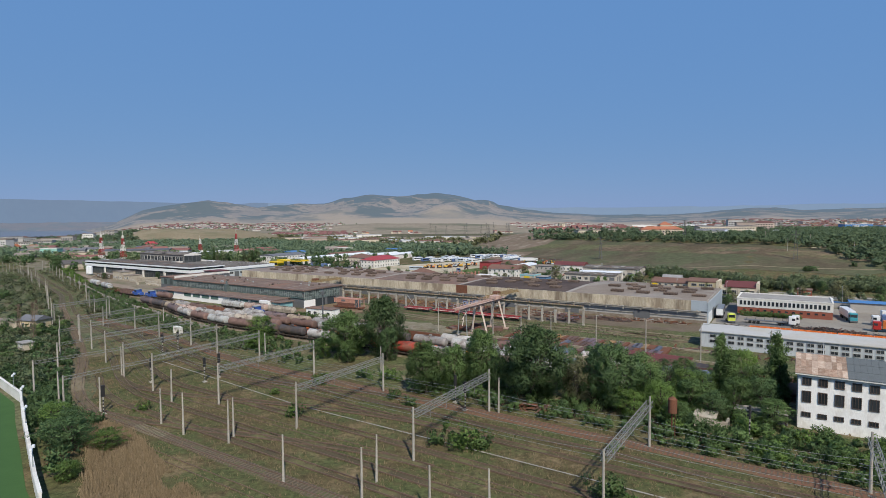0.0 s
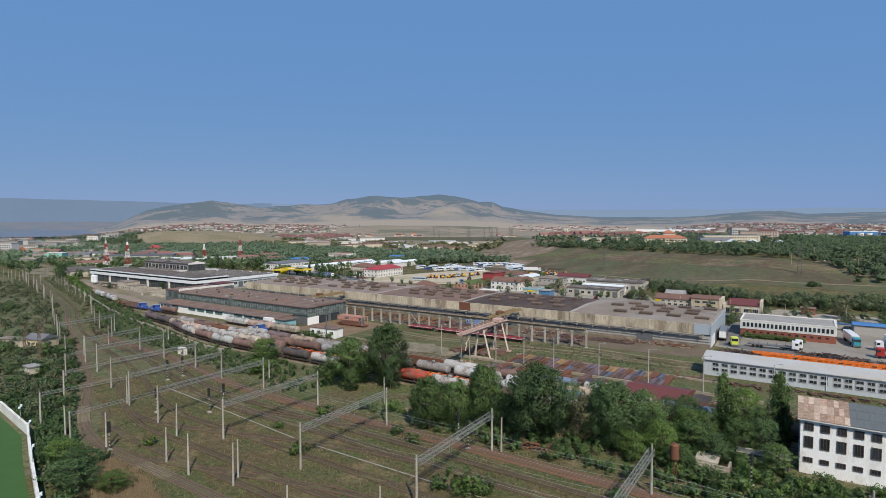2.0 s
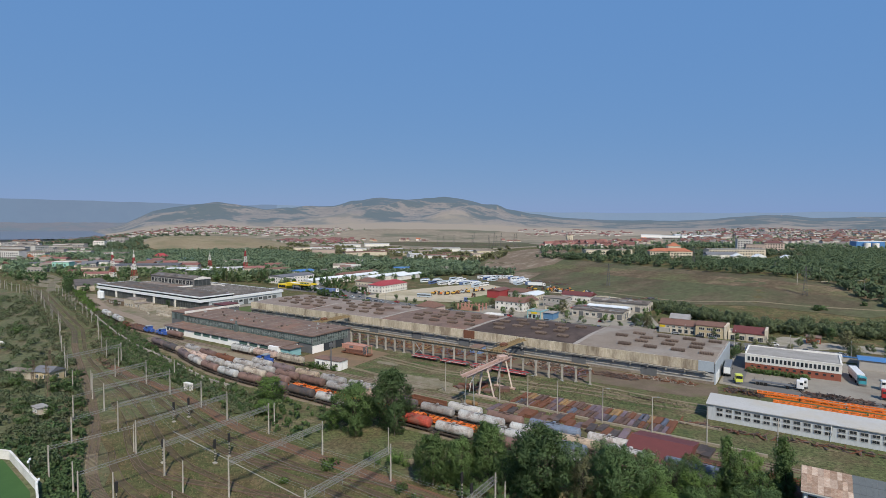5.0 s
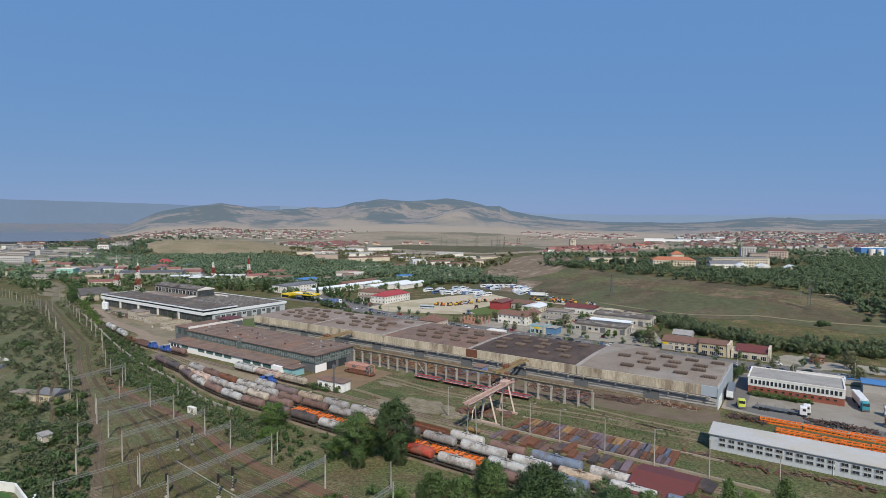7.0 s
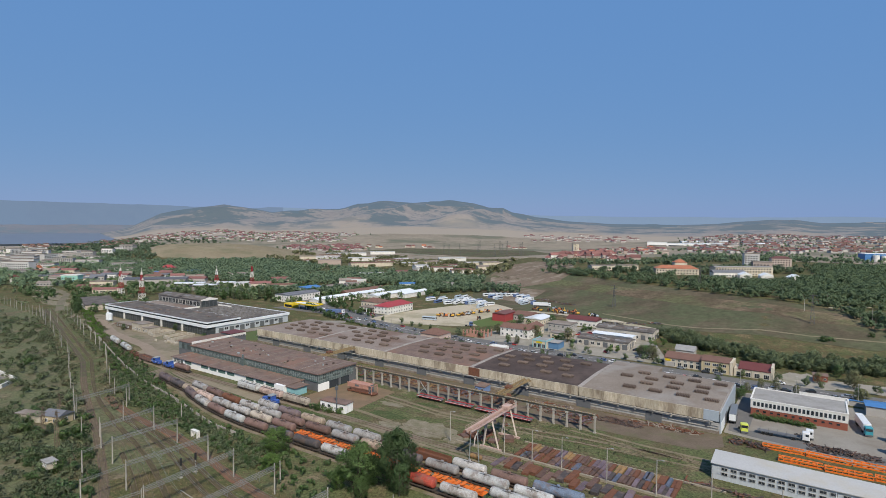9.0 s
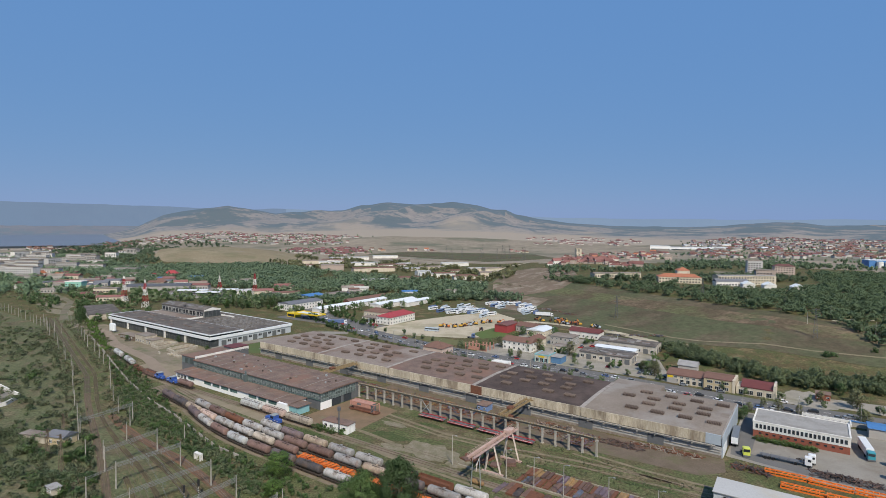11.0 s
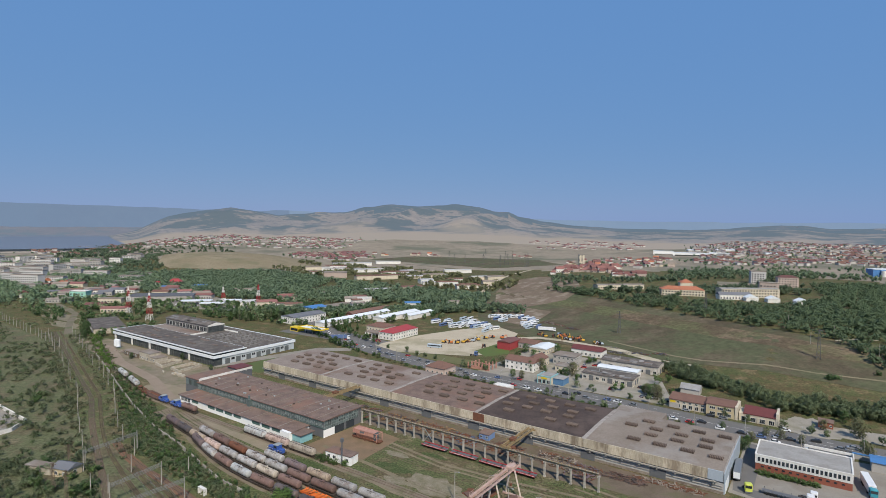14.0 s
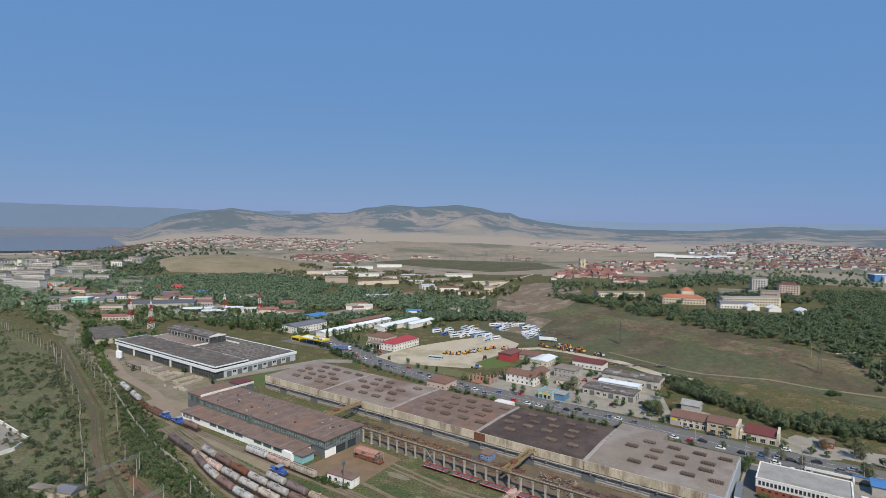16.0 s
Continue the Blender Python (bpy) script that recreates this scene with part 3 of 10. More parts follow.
# ---- factory buildings ----
def windows(parent, places, w, h, depth=0.12, glass=None, frame=None, axis="x", rails=1):
    """Recess-framed windows on a wall: places are (along, across, height) of the lower corner; axis is the wall's own direction."""
    glass, frame = glass or M_GLASS, frame or M_FRAME
    key = (w, h, axis, glass.name, frame.name, rails)
    if key not in WINDOW_DATA:
        g, f = Mesh(), Mesh()
        b = min(0.12, w * 0.08)
        d = depth
        if axis == "x":
            g.box(b, -d * 0.35, b, w - b, d * 0.2, h - b)
            for x0, x1, z0, z1 in ((0, w, 0, b), (0, w, h - b, h), (0, b, b, h - b), (w - b, w, b, h - b)):
                f.box(x0, -d, z0, x1, d * 0.2, z1)
            for k in range(rails):
                x = w * (k + 1) / (rails + 1)
                f.box(x - b / 3, -d * 0.8, b, x + b / 3, 0, h - b)
        else:
            g.box(-d * 0.2, b, b, d * 0.35, w - b, h - b)
            for y0, y1, z0, z1 in ((0, w, 0, b), (0, w, h - b, h), (0, b, b, h - b), (w - b, w, b, h - b)):
                f.box(-d * 0.2, y0, z0, d, y1, z1)
            for k in range(rails):
                y = w * (k + 1) / (rails + 1)
                f.box(0, y - b / 3, b, d * 0.8, y + b / 3, h - b)
        WINDOW_DATA[key] = (f.data("window", frame), g.data("pane", glass))
    fd, gd = WINDOW_DATA[key]
    for p in places:
        win = part("window", fd, None, parent)
        win.location = p
        part("pane", gd, None, win)


WINDOW_DATA = {}
M_FRAME = paint("pale_window_frame", (0.55, 0.55, 0.52))
M_FRAME_DARK = paint("dark_window_frame", (0.12, 0.13, 0.13))


def factory_shed():
    t = thing("factory_shed", SITE, label="very long flat-roofed shed with stained tan cladding", category="shed")
    joints = [-265.6, -213, -160, -106.5, -53.2, 0.0]
    roofs = (M_MID_ROOF, M_MID_ROOF, M_BROWN_ROOF, M_DARK_ROOF, M_GREY_ROOF)
    core = Mesh().box(-265.6, 0.4, 0, 0, 44.6, 7.6)
    part("wall", core, M_DARK_METAL, t)
    for k in range(5):
        a, b = joints[k], joints[k + 1]
        # slightly pitched roof field with a raised kerb at each joint
        m = Mesh().prism([(0.0, 7.7), (45.0, 7.7), (45.0, 8.2), (22.5, 8.75), (0.0, 8.2)][::1], a + (0.9 if k else 0.0), b - (0.9 if k < 4 else 0.35))
        part("roof", m, roofs[k], t)
        part("joint", Mesh().prism([(-0.1, 7.6), (45.1, 7.6), (45.1, 8.32), (22.5, 8.88), (-0.1, 8.32)], b - (0.9 if k < 4 else 0.35), b + 0.9 if k < 4 else b), M_PALE_JOINT, t)
        # upper cladding of separate panels
        x = a
        while x < b - 0.5:
            e = min(x + 5.3, b)
            metal = k == 4 and x > -6
            p = Mesh().box(x + 0.02, -0.12 - random.uniform(0, 0.05), 4.55, e - 0.02, 0.4, 8.28 + random.uniform(-0.03, 0.05))
            part("cladding_panel", p, M_BLUEGREY if metal else M_TAN_WALL, t)
            x = e
    part("cladding_panel", Mesh().box(-107.5, -0.3, 4.4, -101.5, -0.2, 8.3), M_RUST, t, "rust-brown patched panel")
    # slim crane beam on brackets along the front
    part("crane_beam", Mesh().box(-265, -1.35, 4.0, -2, -1.05, 4.45).box(-265, -1.6, 4.45, -2, -0.85, 4.57), M_CONCRETE, t)
    x = -263.0
    br = Mesh().box(-0.22, -1.55, 3.45, 0.22, -0.2, 4.02).box(-0.28, -1.75, 4.57, 0.28, -1.2, 4.9).data("bracket", M_CONCRETE)
    while x < -2:
        part("bracket", br, None, t).location = (x, 0, 0)
        x += 6.66
    part("lower_cladding", Mesh().box(-265, -0.25, 1.1, 0, 0.4, 3.9), M_LOWER, t, "grey lower cladding")
    for z in (1.05, 2.05, 3.0):
        part("ledge", Mesh().box(-265, -0.55, z, -0.3, -0.25, z + 0.12), M_CONCRETE, t)
    part("plinth", Mesh().box(-265, -0.5, 0, 0, 0.4, 1.1), mat("stained_plinth", (0.36, 0.31, 0.25), (0.17, 0.130, 0.10), scale=0.4, amount=0.9), t)
    for k in range(9):
        part("bay_door", Mesh().box(-250 + k * 28, -0.6, 0, -244 + k * 28, -0.5, 3.6), M_DARK_METAL, t)
    # gable end to the truck yard
    part("end_wall", Mesh().box(0, -0.1, 0, 0.35, 45, 7.9), M_BLUEGREY, t, "pale blue-grey end wall")
    part("end_door", Mesh().box(0.35, 0.8, 0, 0.5, 9.5, 3.9), M_WHITE_SHEET, t)
    part("end_door", Mesh().box(0.35, 12, 0, 0.5, 17, 4.2), M_DARK_METAL, t)
    # roof vents: louvred boxes in four staggered rows
    vent = Mesh().box(-2.5, -1.2, 0, 2.5, 1.2, 0.55)
    ribs = Mesh()
    for i in range(9):
        ribs.box(-2.45 + i * 0.58, -1.35, 0.1, -2.25 + i * 0.58, 1.35, 0.95)
    vd, rd = vent.data("roof_vent", M_VENT), ribs.data("louvre", M_VENT_RIB)
    for k in range(5):
        b = joints[k + 1]
        for j, (n, off) in enumerate(((11, 4.3), (19.3, 9.6), (27, 9.6), (36, 4.3))):
            for i in range(4):
                u = b - off - 10.4 * i - (5.3 if k % 2 else 0) + random.uniform(-0.4, 0.4)
                if u - 2 < joints[k] + 1 or random.random() < 0.04:
                    continue
                v = part("roof_vent", vd, None, t)
                v.location = (u, n + random.uniform(-0.5, 0.5), 8.25 + 0.55 * (1 - abs(n - 22.5) / 22.5))
                part("louvre", rd, None, v)
    part("rear_extension", Mesh().box(-54, 45, 0, -32, 55, 7.9), M_GREY_ROOF, t)
    part("rear_extension", Mesh().box(-122, 45, 0, -112, 50, 8.6), M_WHITE, t, "small white rear stair block")
    return t


M_PALE_JOINT = mat("pale_roof_joint", (0.40, 0.365, 0.325), (0.30, 0.265, 0.23), rough=0.9, scale=0.3, fine=2.5, amount=0.7, stain=(0.20, 0.165, 0.14), stain_scale=0.2, stain_amount=0.6)
M_VENT = mat("vent_body", (0.110, 0.082, 0.068), (0.075, 0.057, 0.05), rough=0.8, scale=0.8)
M_VENT_RIB = mat("vent_louvre", (0.215, 0.165, 0.135), (0.12, 0.09, 0.075), rough=0.8, scale=0.8, per_object=0.25)
factory_shed()


def white_hall():
    t = thing("white_hall", at(-448, -9, 0), label="wide flat white industrial hall with dark ribbon glazing", category="hall")
    L, D, S = 141.0, 69.0, 26.0
    part("glazed_wall", Mesh().box(0.8, 0.8, 0, L - 0.8, D - 0.8, 5.2), M_HALL_GLASS, t)
    part("fascia", Mesh().box(-0.3, -0.3, 5.2, L + 0.3, 0.8, 7.0).box(-0.3, 0.8, 5.2, 0.8, D, 7.0).box(L - 0.8, 0.8, 5.2, L + 0.3, D + 0.3, 7.0).box(0.8, D - 0.8, 5.2, L - 0.8, D + 0.3, 7.0), M_WHITE_SHEET, t)
    part("roof", Mesh().box(0.8, 0.8, 6.5, L - 0.8, D - 0.8, 6.85), M_HALL_ROOF, t)
    part("clerestory", Mesh().box(0.6, 0.6, 6.9, L - 0.6, S - 0.3, 8.4), M_GLASS, t)
    part("upper_fascia", Mesh().box(-0.2, -0.2, 8.2, L + 0.2, 0.4, 8.95).box(-0.2, 0.4, 8.2, 0.4, S, 8.95).box(L - 0.4, 0.4, 8.2, L + 0.2, S, 8.95).box(0.4, S - 0.4, 8.2, L - 0.4, S, 8.75), M_WHITE_SHEET, t)
    part("upper_roof", Mesh().box(0.4, 0.4, 8.3, L - 0.4, S - 0.4, 8.8), M_HALL_ROOF, t)
    mull = Mesh().box(-0.06, 0.62, 0, 0.06, 0.8, 5.2).data("mullion", M_FRAME_DARK)
    for k in range(46):
        part("mullion", mull, None, t).location = (3 + k * 3.0, 0, 0)
    part("transom", Mesh().box(0.8, 0.64, 2.5, L - 0.8, 0.8, 2.62), M_FRAME_DARK, t)
    post = Mesh().box(-0.9, 0.0, 0, 0.9, 0.6, 5.2).data("post", M_WHITE)
    for k in range(5):
        part("post", post, None, t).location = (3 + k * 27.0, 0, 0)
    part("end_wall", Mesh().box(L - 0.8, 7.0, 0, L - 0.3, D - 0.6, 5.2), M_PALE_WALL, t)
    door = Mesh().box(0, 0, 0, 0.25, 3.6, 3.8).data("loading_door", M_FRAME_DARK)
    for k in range(7):
        part("loading_door", door, None, t).location = (L - 0.35, 9 + k * 8.4, 0)
    windows(t, [(L - 0.3, 13.5 + k * 8.4, 2.0) for k in range(6)], 3.0, 1.8, axis="y")
    # roof house with a pale gable, reddish gutter strip, saw-tooth skylights
    part("roof_house", Mesh().box(2, 42.5, 6.85, 65.6, 57.5, 12.6), M_GREY_WALL_DARK, t)
    part("roof_house_roof", Mesh().prism([(41.9, 12.6), (58.1, 12.6), (58.1, 12.85), (50, 14.7), (41.9, 12.85)], 1.5, 66.0), M_HALL_ROOF, t)
    part("roof_house_gable", Mesh().prism([(42.5, 12.0), (57.5, 12.0), (57.5, 12.9), (50, 14.5), (42.5, 12.9)], 66.0, 66.4), M_WHITE, t)
    part("gable_glazing", Mesh().box(65.6, 43, 6.9, 66.0, 57, 12.0), M_HALL_GLASS, t)
    for y in (43, 46.5, 50, 53.5, 57):
        part("gable_mullion", Mesh().box(66.0, y - 0.12, 6.9, 66.15, y + 0.12, 12.0), M_FRAME_DARK, t)
    windows(t, [(3.5 + 5.2 * k, 42.4, 7.6) for k in range(12)], 4.2, 3.6)
    patch = Mesh().box(0, 0, 0, 4.6, 2.6, 0.06).data("roof_patch", M_PATCHED)
    for i in range(20):
        y = random.choice((43, 46, 51, 54.5))
        p = part("roof_patch", patch, None, t)
        rise = 12.9 + (y - 41.9) * 0.228 if y < 50 else 14.7 - (y - 50) * 0.228
        p.location, p.rotation_euler = (random.uniform(3, 60), y, rise), (math.atan(0.228) * (1 if y < 50 else -1), 0, 0)
    part("light_court", Mesh().box(1, S + 3.5, 6.85, 64, 41.8, 7.0), M_MID_ROOF, t)
    part("gutter_strip", Mesh().box(1, S + 0.3, 6.85, 64, S + 3.5, 7.05), M_BROWN_ROOF, t)
    part("court_parapet", Mesh().box(64, S + 3, 6.85, 64.5, 42.5, 8.0).box(66.2, 57.6, 6.85, 84, 58.1, 8.0), M_WHITE, t)
    sk = Mesh().prism([(0, 0), (2.6, 0), (0.3, 1.1)], 0, 7.0).data("skylight", M_PATCHED)
    for i in range(6):
        for j in range(9):
            if random.random() < 0.9:
                part("skylight", sk, None, t).location = (77 + i * 10.2 + random.uniform(-0.5, 0.5), 28.5 + j * 4.3, 6.85)
    pad = Mesh().box(0, 0, 0, 5.0, 1.6, 0.35).data("roof_curb", M_VENT_RIB)
    for i in range(22):
        part("roof_curb", pad, None, t).location = (random.uniform(4, 130), random.uniform(3, 22), 8.8)
    footprint(t, L, D)
    return t


M_HALL_GLASS = mat("dark_hall_glazing", (0.060, 0.068, 0.070), (0.040, 0.046, 0.050), rough=0.3, scale=0.6, fine=2.0, amount=0.7, stain=(0.12, 0.13, 0.125), stain_scale=0.3, stain_amount=0.5)
M_GREY_WALL_DARK = mat("dull_grey_panel", (0.22, 0.21, 0.20), (0.15, 0.145, 0.14), scale=0.4)
M_PATCHED = mat("pale_patched_sheet", (0.26, 0.25, 0.24), (0.13, 0.12, 0.11), rough=0.7, scale=0.35, fine=3.0, amount=0.9)
M_HALL_ROOF = mat("dark_patched_roof", (0.148, 0.128, 0.112), (0.095, 0.082, 0.072), rough=0.85, scale=0.09, fine=1.5, amount=0.7, stain=(0.215, 0.19, 0.165), stain_scale=0.16, stain_amount=0.6)
M_PALE_WALL = mat("pale_grey_panel", (0.47, 0.50, 0.51), (0.38, 0.41, 0.42), scale=0.4)
white_hall()


def green_hall():
    t = thing("green_hall", at(-257, -50.5, 0), label="brown-roofed workshop with green glazed walls", category="hall")
    L, D = 101.0, 25.5
    part("wall", Mesh().box(0.4, 0.4, 0, L - 0.4, D - 0.4, 7.7), M_DARK_METAL, t)
    part("roof", Mesh().prism([(-0.3, 7.7), (D + 0.3, 7.7), (D + 0.3, 8.1), (D / 2, 8.5), (-0.3, 8.1)], -0.3, L + 0.3), M_BROWN_ROOF, t)
    pane = Mesh().box(0.05, -0.12, 0.04, 2.5, 0.1, 1.16).data("glazing_panel", M_GREEN_GLASS)
    for i in range(39):
        for z in (4.75, 5.9):
            part("glazing_panel", pane, None, t).location = (0.5 + i * 2.55, 0.3, z)
    part("parapet", Mesh().box(0, 0.05, 7.05, L, 0.4, 7.75).box(0, 0.05, 4.3, L, 0.38, 4.58), M_GALV_GREEN, t)
    epane = Mesh().box(-0.1, 0.05, 0.04, 0.12, 2.2, 1.25).data("glazing_panel", M_GREEN_GLASS)
    for j in range(10):
        for z in (3.6, 4.9, 6.2):
            part("glazing_panel", epane, None, t).location = (L - 0.3, 0.7 + j * 2.2, z)
    grid = Mesh()
    for i in range(80):
        grid.box(0.45 + i * 1.275, 0.1, 4.55, 0.53 + i * 1.275, 0.2, 7.1)
    for z in (5.86, 5.3, 6.45):
        grid.box(0.4, 0.1, z, L - 0.4, 0.19, z + 0.07)
    part("front_glazing_grid", grid, M_GRID, t)
    grid = Mesh()
    for j in range(21):
        grid.box(L - 0.2, 0.66 + j * 1.1, 3.5, L - 0.1, 0.74 + j * 1.1, 7.6)
    for z in (4.84, 6.14, 7.45):
        grid.box(L - 0.2, 0.6, z, L - 0.11, 23.0, z + 0.08)
    part("end_glazing_grid", grid, M_GRID, t)
    part("end_plinth", Mesh().box(L - 0.4, 0.4, 0, L - 0.05, 7.0, 3.4), M_FRESH_WHITE, t, "white rendered lower end wall")
    part("workshop_door", Mesh().box(L - 0.4, 7.5, 0, L - 0.1, 13, 3.4), M_GLASS, t)
    part("workshop_door", Mesh().box(L - 0.4, 15, 0, L - 0.1, 20, 3.4), M_GLASS, t)
    duct = Mesh().box(46.5, -1.3, 4.0, 48.5, 0.3, 7.9).tube((47.5, -0.6, 7.5), (47.5, -0.6, 9.6), 0.45)
    part("duct", duct, M_GREEN_GLASS, t)
    # roof litter: long pale felt seams
    for k in range(12):
        x = 6 + k * 8.2
        part("roof_seam", Mesh().prism([(0.2, 8.05), (D / 2, 8.5), (D - 0.2, 8.05), (D - 0.2, 8.22), (D / 2, 8.67), (0.2, 8.22)], x, x + 0.22), M_GREY_ROOF, t)
    for k in range(30):
        x, y, w = random.uniform(4, 96), random.uniform(2, 22), random.uniform(0.4, 1.6)
        part("roof_cowl", Mesh().bevel_box(x, y, 8.0, x + w, y + random.uniform(0.4, 1.0), 8.6 + random.uniform(0.1, 0.7), 0.06), (M_GREY_ROOF, M_VENT, M_GALV)[k % 3], t)
    return t


M_GRID = mat("pale_glazing_bars", (0.30, 0.335, 0.32), (0.21, 0.235, 0.225), rough=0.6, scale=0.8)
M_GALV_GREEN = paint("dull_green_metal", (0.09, 0.14, 0.125))
green_hall()


M_TEAL_PANE = mat("teal_wired_glass", (0.10, 0.175, 0.155), (0.07, 0.125, 0.11), rough=0.4, scale=0.5, fine=3.0, amount=0.6)


def low_workshop():
    t = thing("low_workshop", at(-257, -61.2, 0), label="low white workshop with brown roof and green windows", category="workshop")
    L, D = 92.0, 10.6
    part("wall", Mesh().box(0.3, 0.3, 0, L - 0.3, D, 3.7), M_FRESH_WHITE, t)
    part("roof", Mesh().prism([(-0.4, 3.75), (D + 0.3, 4.05), (D + 0.3, 4.3), (-0.4, 4.0)], -0.4, L + 0.2), M_BROWN_ROOF, t)
    windows(t, [(12.5 + k * 7.3, 0.28, 1.9) for k in range(11) if k not in (1, 6)], 5.6, 1.5, glass=M_TEAL_PANE, frame=M_GALV_GREEN, rails=3)
    windows(t, [(2 + k * 3.0, 0.28, 1.2) for k in range(3)], 2.4, 2.0, glass=M_GLASS, rails=1)
    for k in range(9):
        x = 5 + k * 9.6 + random.uniform(-1, 1)
        part("roof_seam", Mesh().prism([(0.5, 4.0), (D - 0.5, 4.28), (D - 0.5, 4.42), (0.5, 4.14)], x, x + 0.3), M_GREY_ROOF, t)
    part("gate_lodge", Mesh().bevel_box(L + 0.0, 0.5, 0, L + 5.5, 7.5, 3.5), M_TEAL, t, "white and teal gate lodge")
    part("lodge_roof", Mesh().box(L - 0.3, 0.0, 3.5, L + 6.2, 8.2, 3.8), M_BROWN_ROOF, t)
    part("lodge_wall", Mesh().box(L - 6, -1.2, 0, L, 0.2, 4.1), M_FRESH_WHITE, t)
    return t


M_TEAL = paint("teal_paint", (0.24, 0.45, 0.47))
low_workshop()


def red_annex():
    t = thing("red_annex", at(-271, -49, 0), label="dark boxy annex with a rust-brown roof and white parapet", category="annex")
    part("wall", Mesh().box(0, 0, 0, 14, 34, 8.4), M_DARK_METAL, t)
    part("roof", Mesh().box(-0.3, -0.3, 8.4, 13.4, 34.3, 8.7), M_BROWN_ROOF, t)
    part("parapet", Mesh().box(13.4, -0.3, 7.6, 14.0, 34.3, 9.5), M_WHITE, t)
    part("roof_house", Mesh().box(4, 24, 8.7, 13.4, 34, 9.9), M_DARK_METAL, t)
    part("roof_house_roof", Mesh().box(3.5, 23.6, 9.9, 13.9, 34.4, 10.1), M_DEEP_RED, t)
    pane = Mesh().box(0.05, -0.1, 0, 2.6, 0.1, 3.0).data("glazing_panel", M_GREEN_GLASS)
    for k in range(5):
        part("glazing_panel", pane, None, t).location = (0.3 + k * 2.7, 0, 4.6)


M_DEEP_RED = mat("dark_red_sheet", (0.150, 0.046, 0.040), (0.115, 0.04, 0.035), rough=0.6, scale=0.4, amount=0.4)
red_annex()


def small_block(u, n, w, d, h, label, wall, roof, name="outbuilding", rz=0.0, wins=True, z=None):
    t = thing(name, at(u, n, z, rz), label=label, category="building")
    footprint(t, w, d)
    part("wall", Mesh().box(0, 0, -1.0, w, d, h), wall, t)
    part("roof", Mesh().box(-0.25, -0.25, h, w + 0.25, d + 0.25, h + 0.3), roof, t)
    if wins and w > 4:
        k = int((w - 1) // 3)
        windows(t, [(1 + i * 3.0, -0.02, 1.0) for i in range(k)], 1.5, 1.4)
        if h > 5.5:
            windows(t, [(1 + i * 3.0, -0.02, 4.0) for i in range(k)], 1.5, 1.4)
    return t


small_block(-367, -28, 14, 8, 5.4, "cream two-storey outbuilding near the white hall", M_CREAM_STONE, M_GREY_ROOF)
small_block(-352.6, -28, 8, 8, 3.4, "low cream outbuilding near the white hall", M_CREAM_STONE, M_GREY_ROOF)
small_block(-389, -28, 20, 6, 3.0, "grey brick lean-to with dark piers", M_SOIL, M_GREY_ROOF)
for u in (-417, -413.4):
    silo = thing("silo", at(u, -21, 0), label="white upright silo on short legs", category="silo", group="silos")
    part("tank", Mesh().tube((0, 0, 1.2), (0, 0, 6.2), 1.5, sides=16).tube((0, 0, 6.2), (0, 0, 6.8), 1.5, 0.4, sides=16), M_WHITE_SHEET, silo)
    for k in range(4):
        part("leg", Mesh().bar((1.2 * (-1) ** k, 1.0 if k > 1 else -1.0, 0), (1.2 * (-1) ** k, 1.0 if k > 1 else -1.0, 1.4), 0.2), M_GALV, silo)
for pen in (((-342, -29.5), (-331, -31), (-335, -15), (-343.5, -17)), ((-323, -29.5), (-311, -31), (-314, -13.5), (-323.5, -14))):
    wall = thing("pen", pose(0, 0, 0), label="low cream masonry wall of an open pen", category="pen", group="open pens")
    for a, b in zip(pen, pen[1:] + pen[:1]):
        part("wall_panel", Mesh().bar((*wpos(*a), 0.8), (*wpos(*b), 0.8), 0.6, 1.9), M_CREAM_STONE, wall)
small_block(-540, 9, 62, 24, 4.6, "dark flat-roofed store with cream walls", M_CREAM_STONE, M_HALL_ROOF, rz=-18)


M_PALE_SHEET = mat("pale_grey_sheet", (0.50, 0.53, 0.545), (0.43, 0.455, 0.47), rough=0.55, scale=0.25, fine=3.0, amount=0.5, stretch=(1, 1, 0.2))


def long_store():
    t = thing("long_store", at(3, -40, 0), label="long white metal store with paired dark windows", category="store")
    L, D = 92.0, 9.2
    part("wall", Mesh().box(0.2, 0.2, 0, L, D, 4.75), M_PALE_SHEET, t)
    part("roof", Mesh().prism([(-0.25, 4.65), (D + 0.3, 5.35), (D + 0.3, 5.6), (-0.25, 4.9)], -0.3, L + 0.3), M_STORE_ROOF, t)
    part("end_wall", Mesh().prism([(0.2, 0), (D, 0), (D, 5.3), (0.2, 4.7)], 0.0, 0.3), M_PALE_SHEET, t)
    for z in (1.5, 3.0):
        windows(t, [(2.6 + k * 2.42 + (0.5 if k > 11 else 0), 0.18, z) for k in range(36)], 1.72, 1.0, glass=M_GLASS, frame=M_LOWER, rails=1)
    pipe = Mesh().tube((0, 0.05, 0), (0, 0.05, 4.7), 0.1, sides=6).data("downpipe", M_WHITE_SHEET)
    for x in (30.6, 58, 86):
        part("downpipe", pipe, None, t).location = (x, 0, 0)
    return t


M_STORE_ROOF = mat("pale_sheet_roof", (0.45, 0.445, 0.43), (0.38, 0.375, 0.36), rough=0.82, scale=0.1, fine=2, amount=0.4, stain=(0.42, 0.37, 0.28), stain_scale=0.05, stain_amount=0.5)
long_store()


M_PALE_FELT = mat("pale_grey_felt", (0.36, 0.345, 0.32), (0.26, 0.245, 0.225), rough=0.9, scale=0.15, fine=2.0, amount=0.6, stain=(0.21, 0.19, 0.17), stain_scale=0.2, stain_amount=0.5)


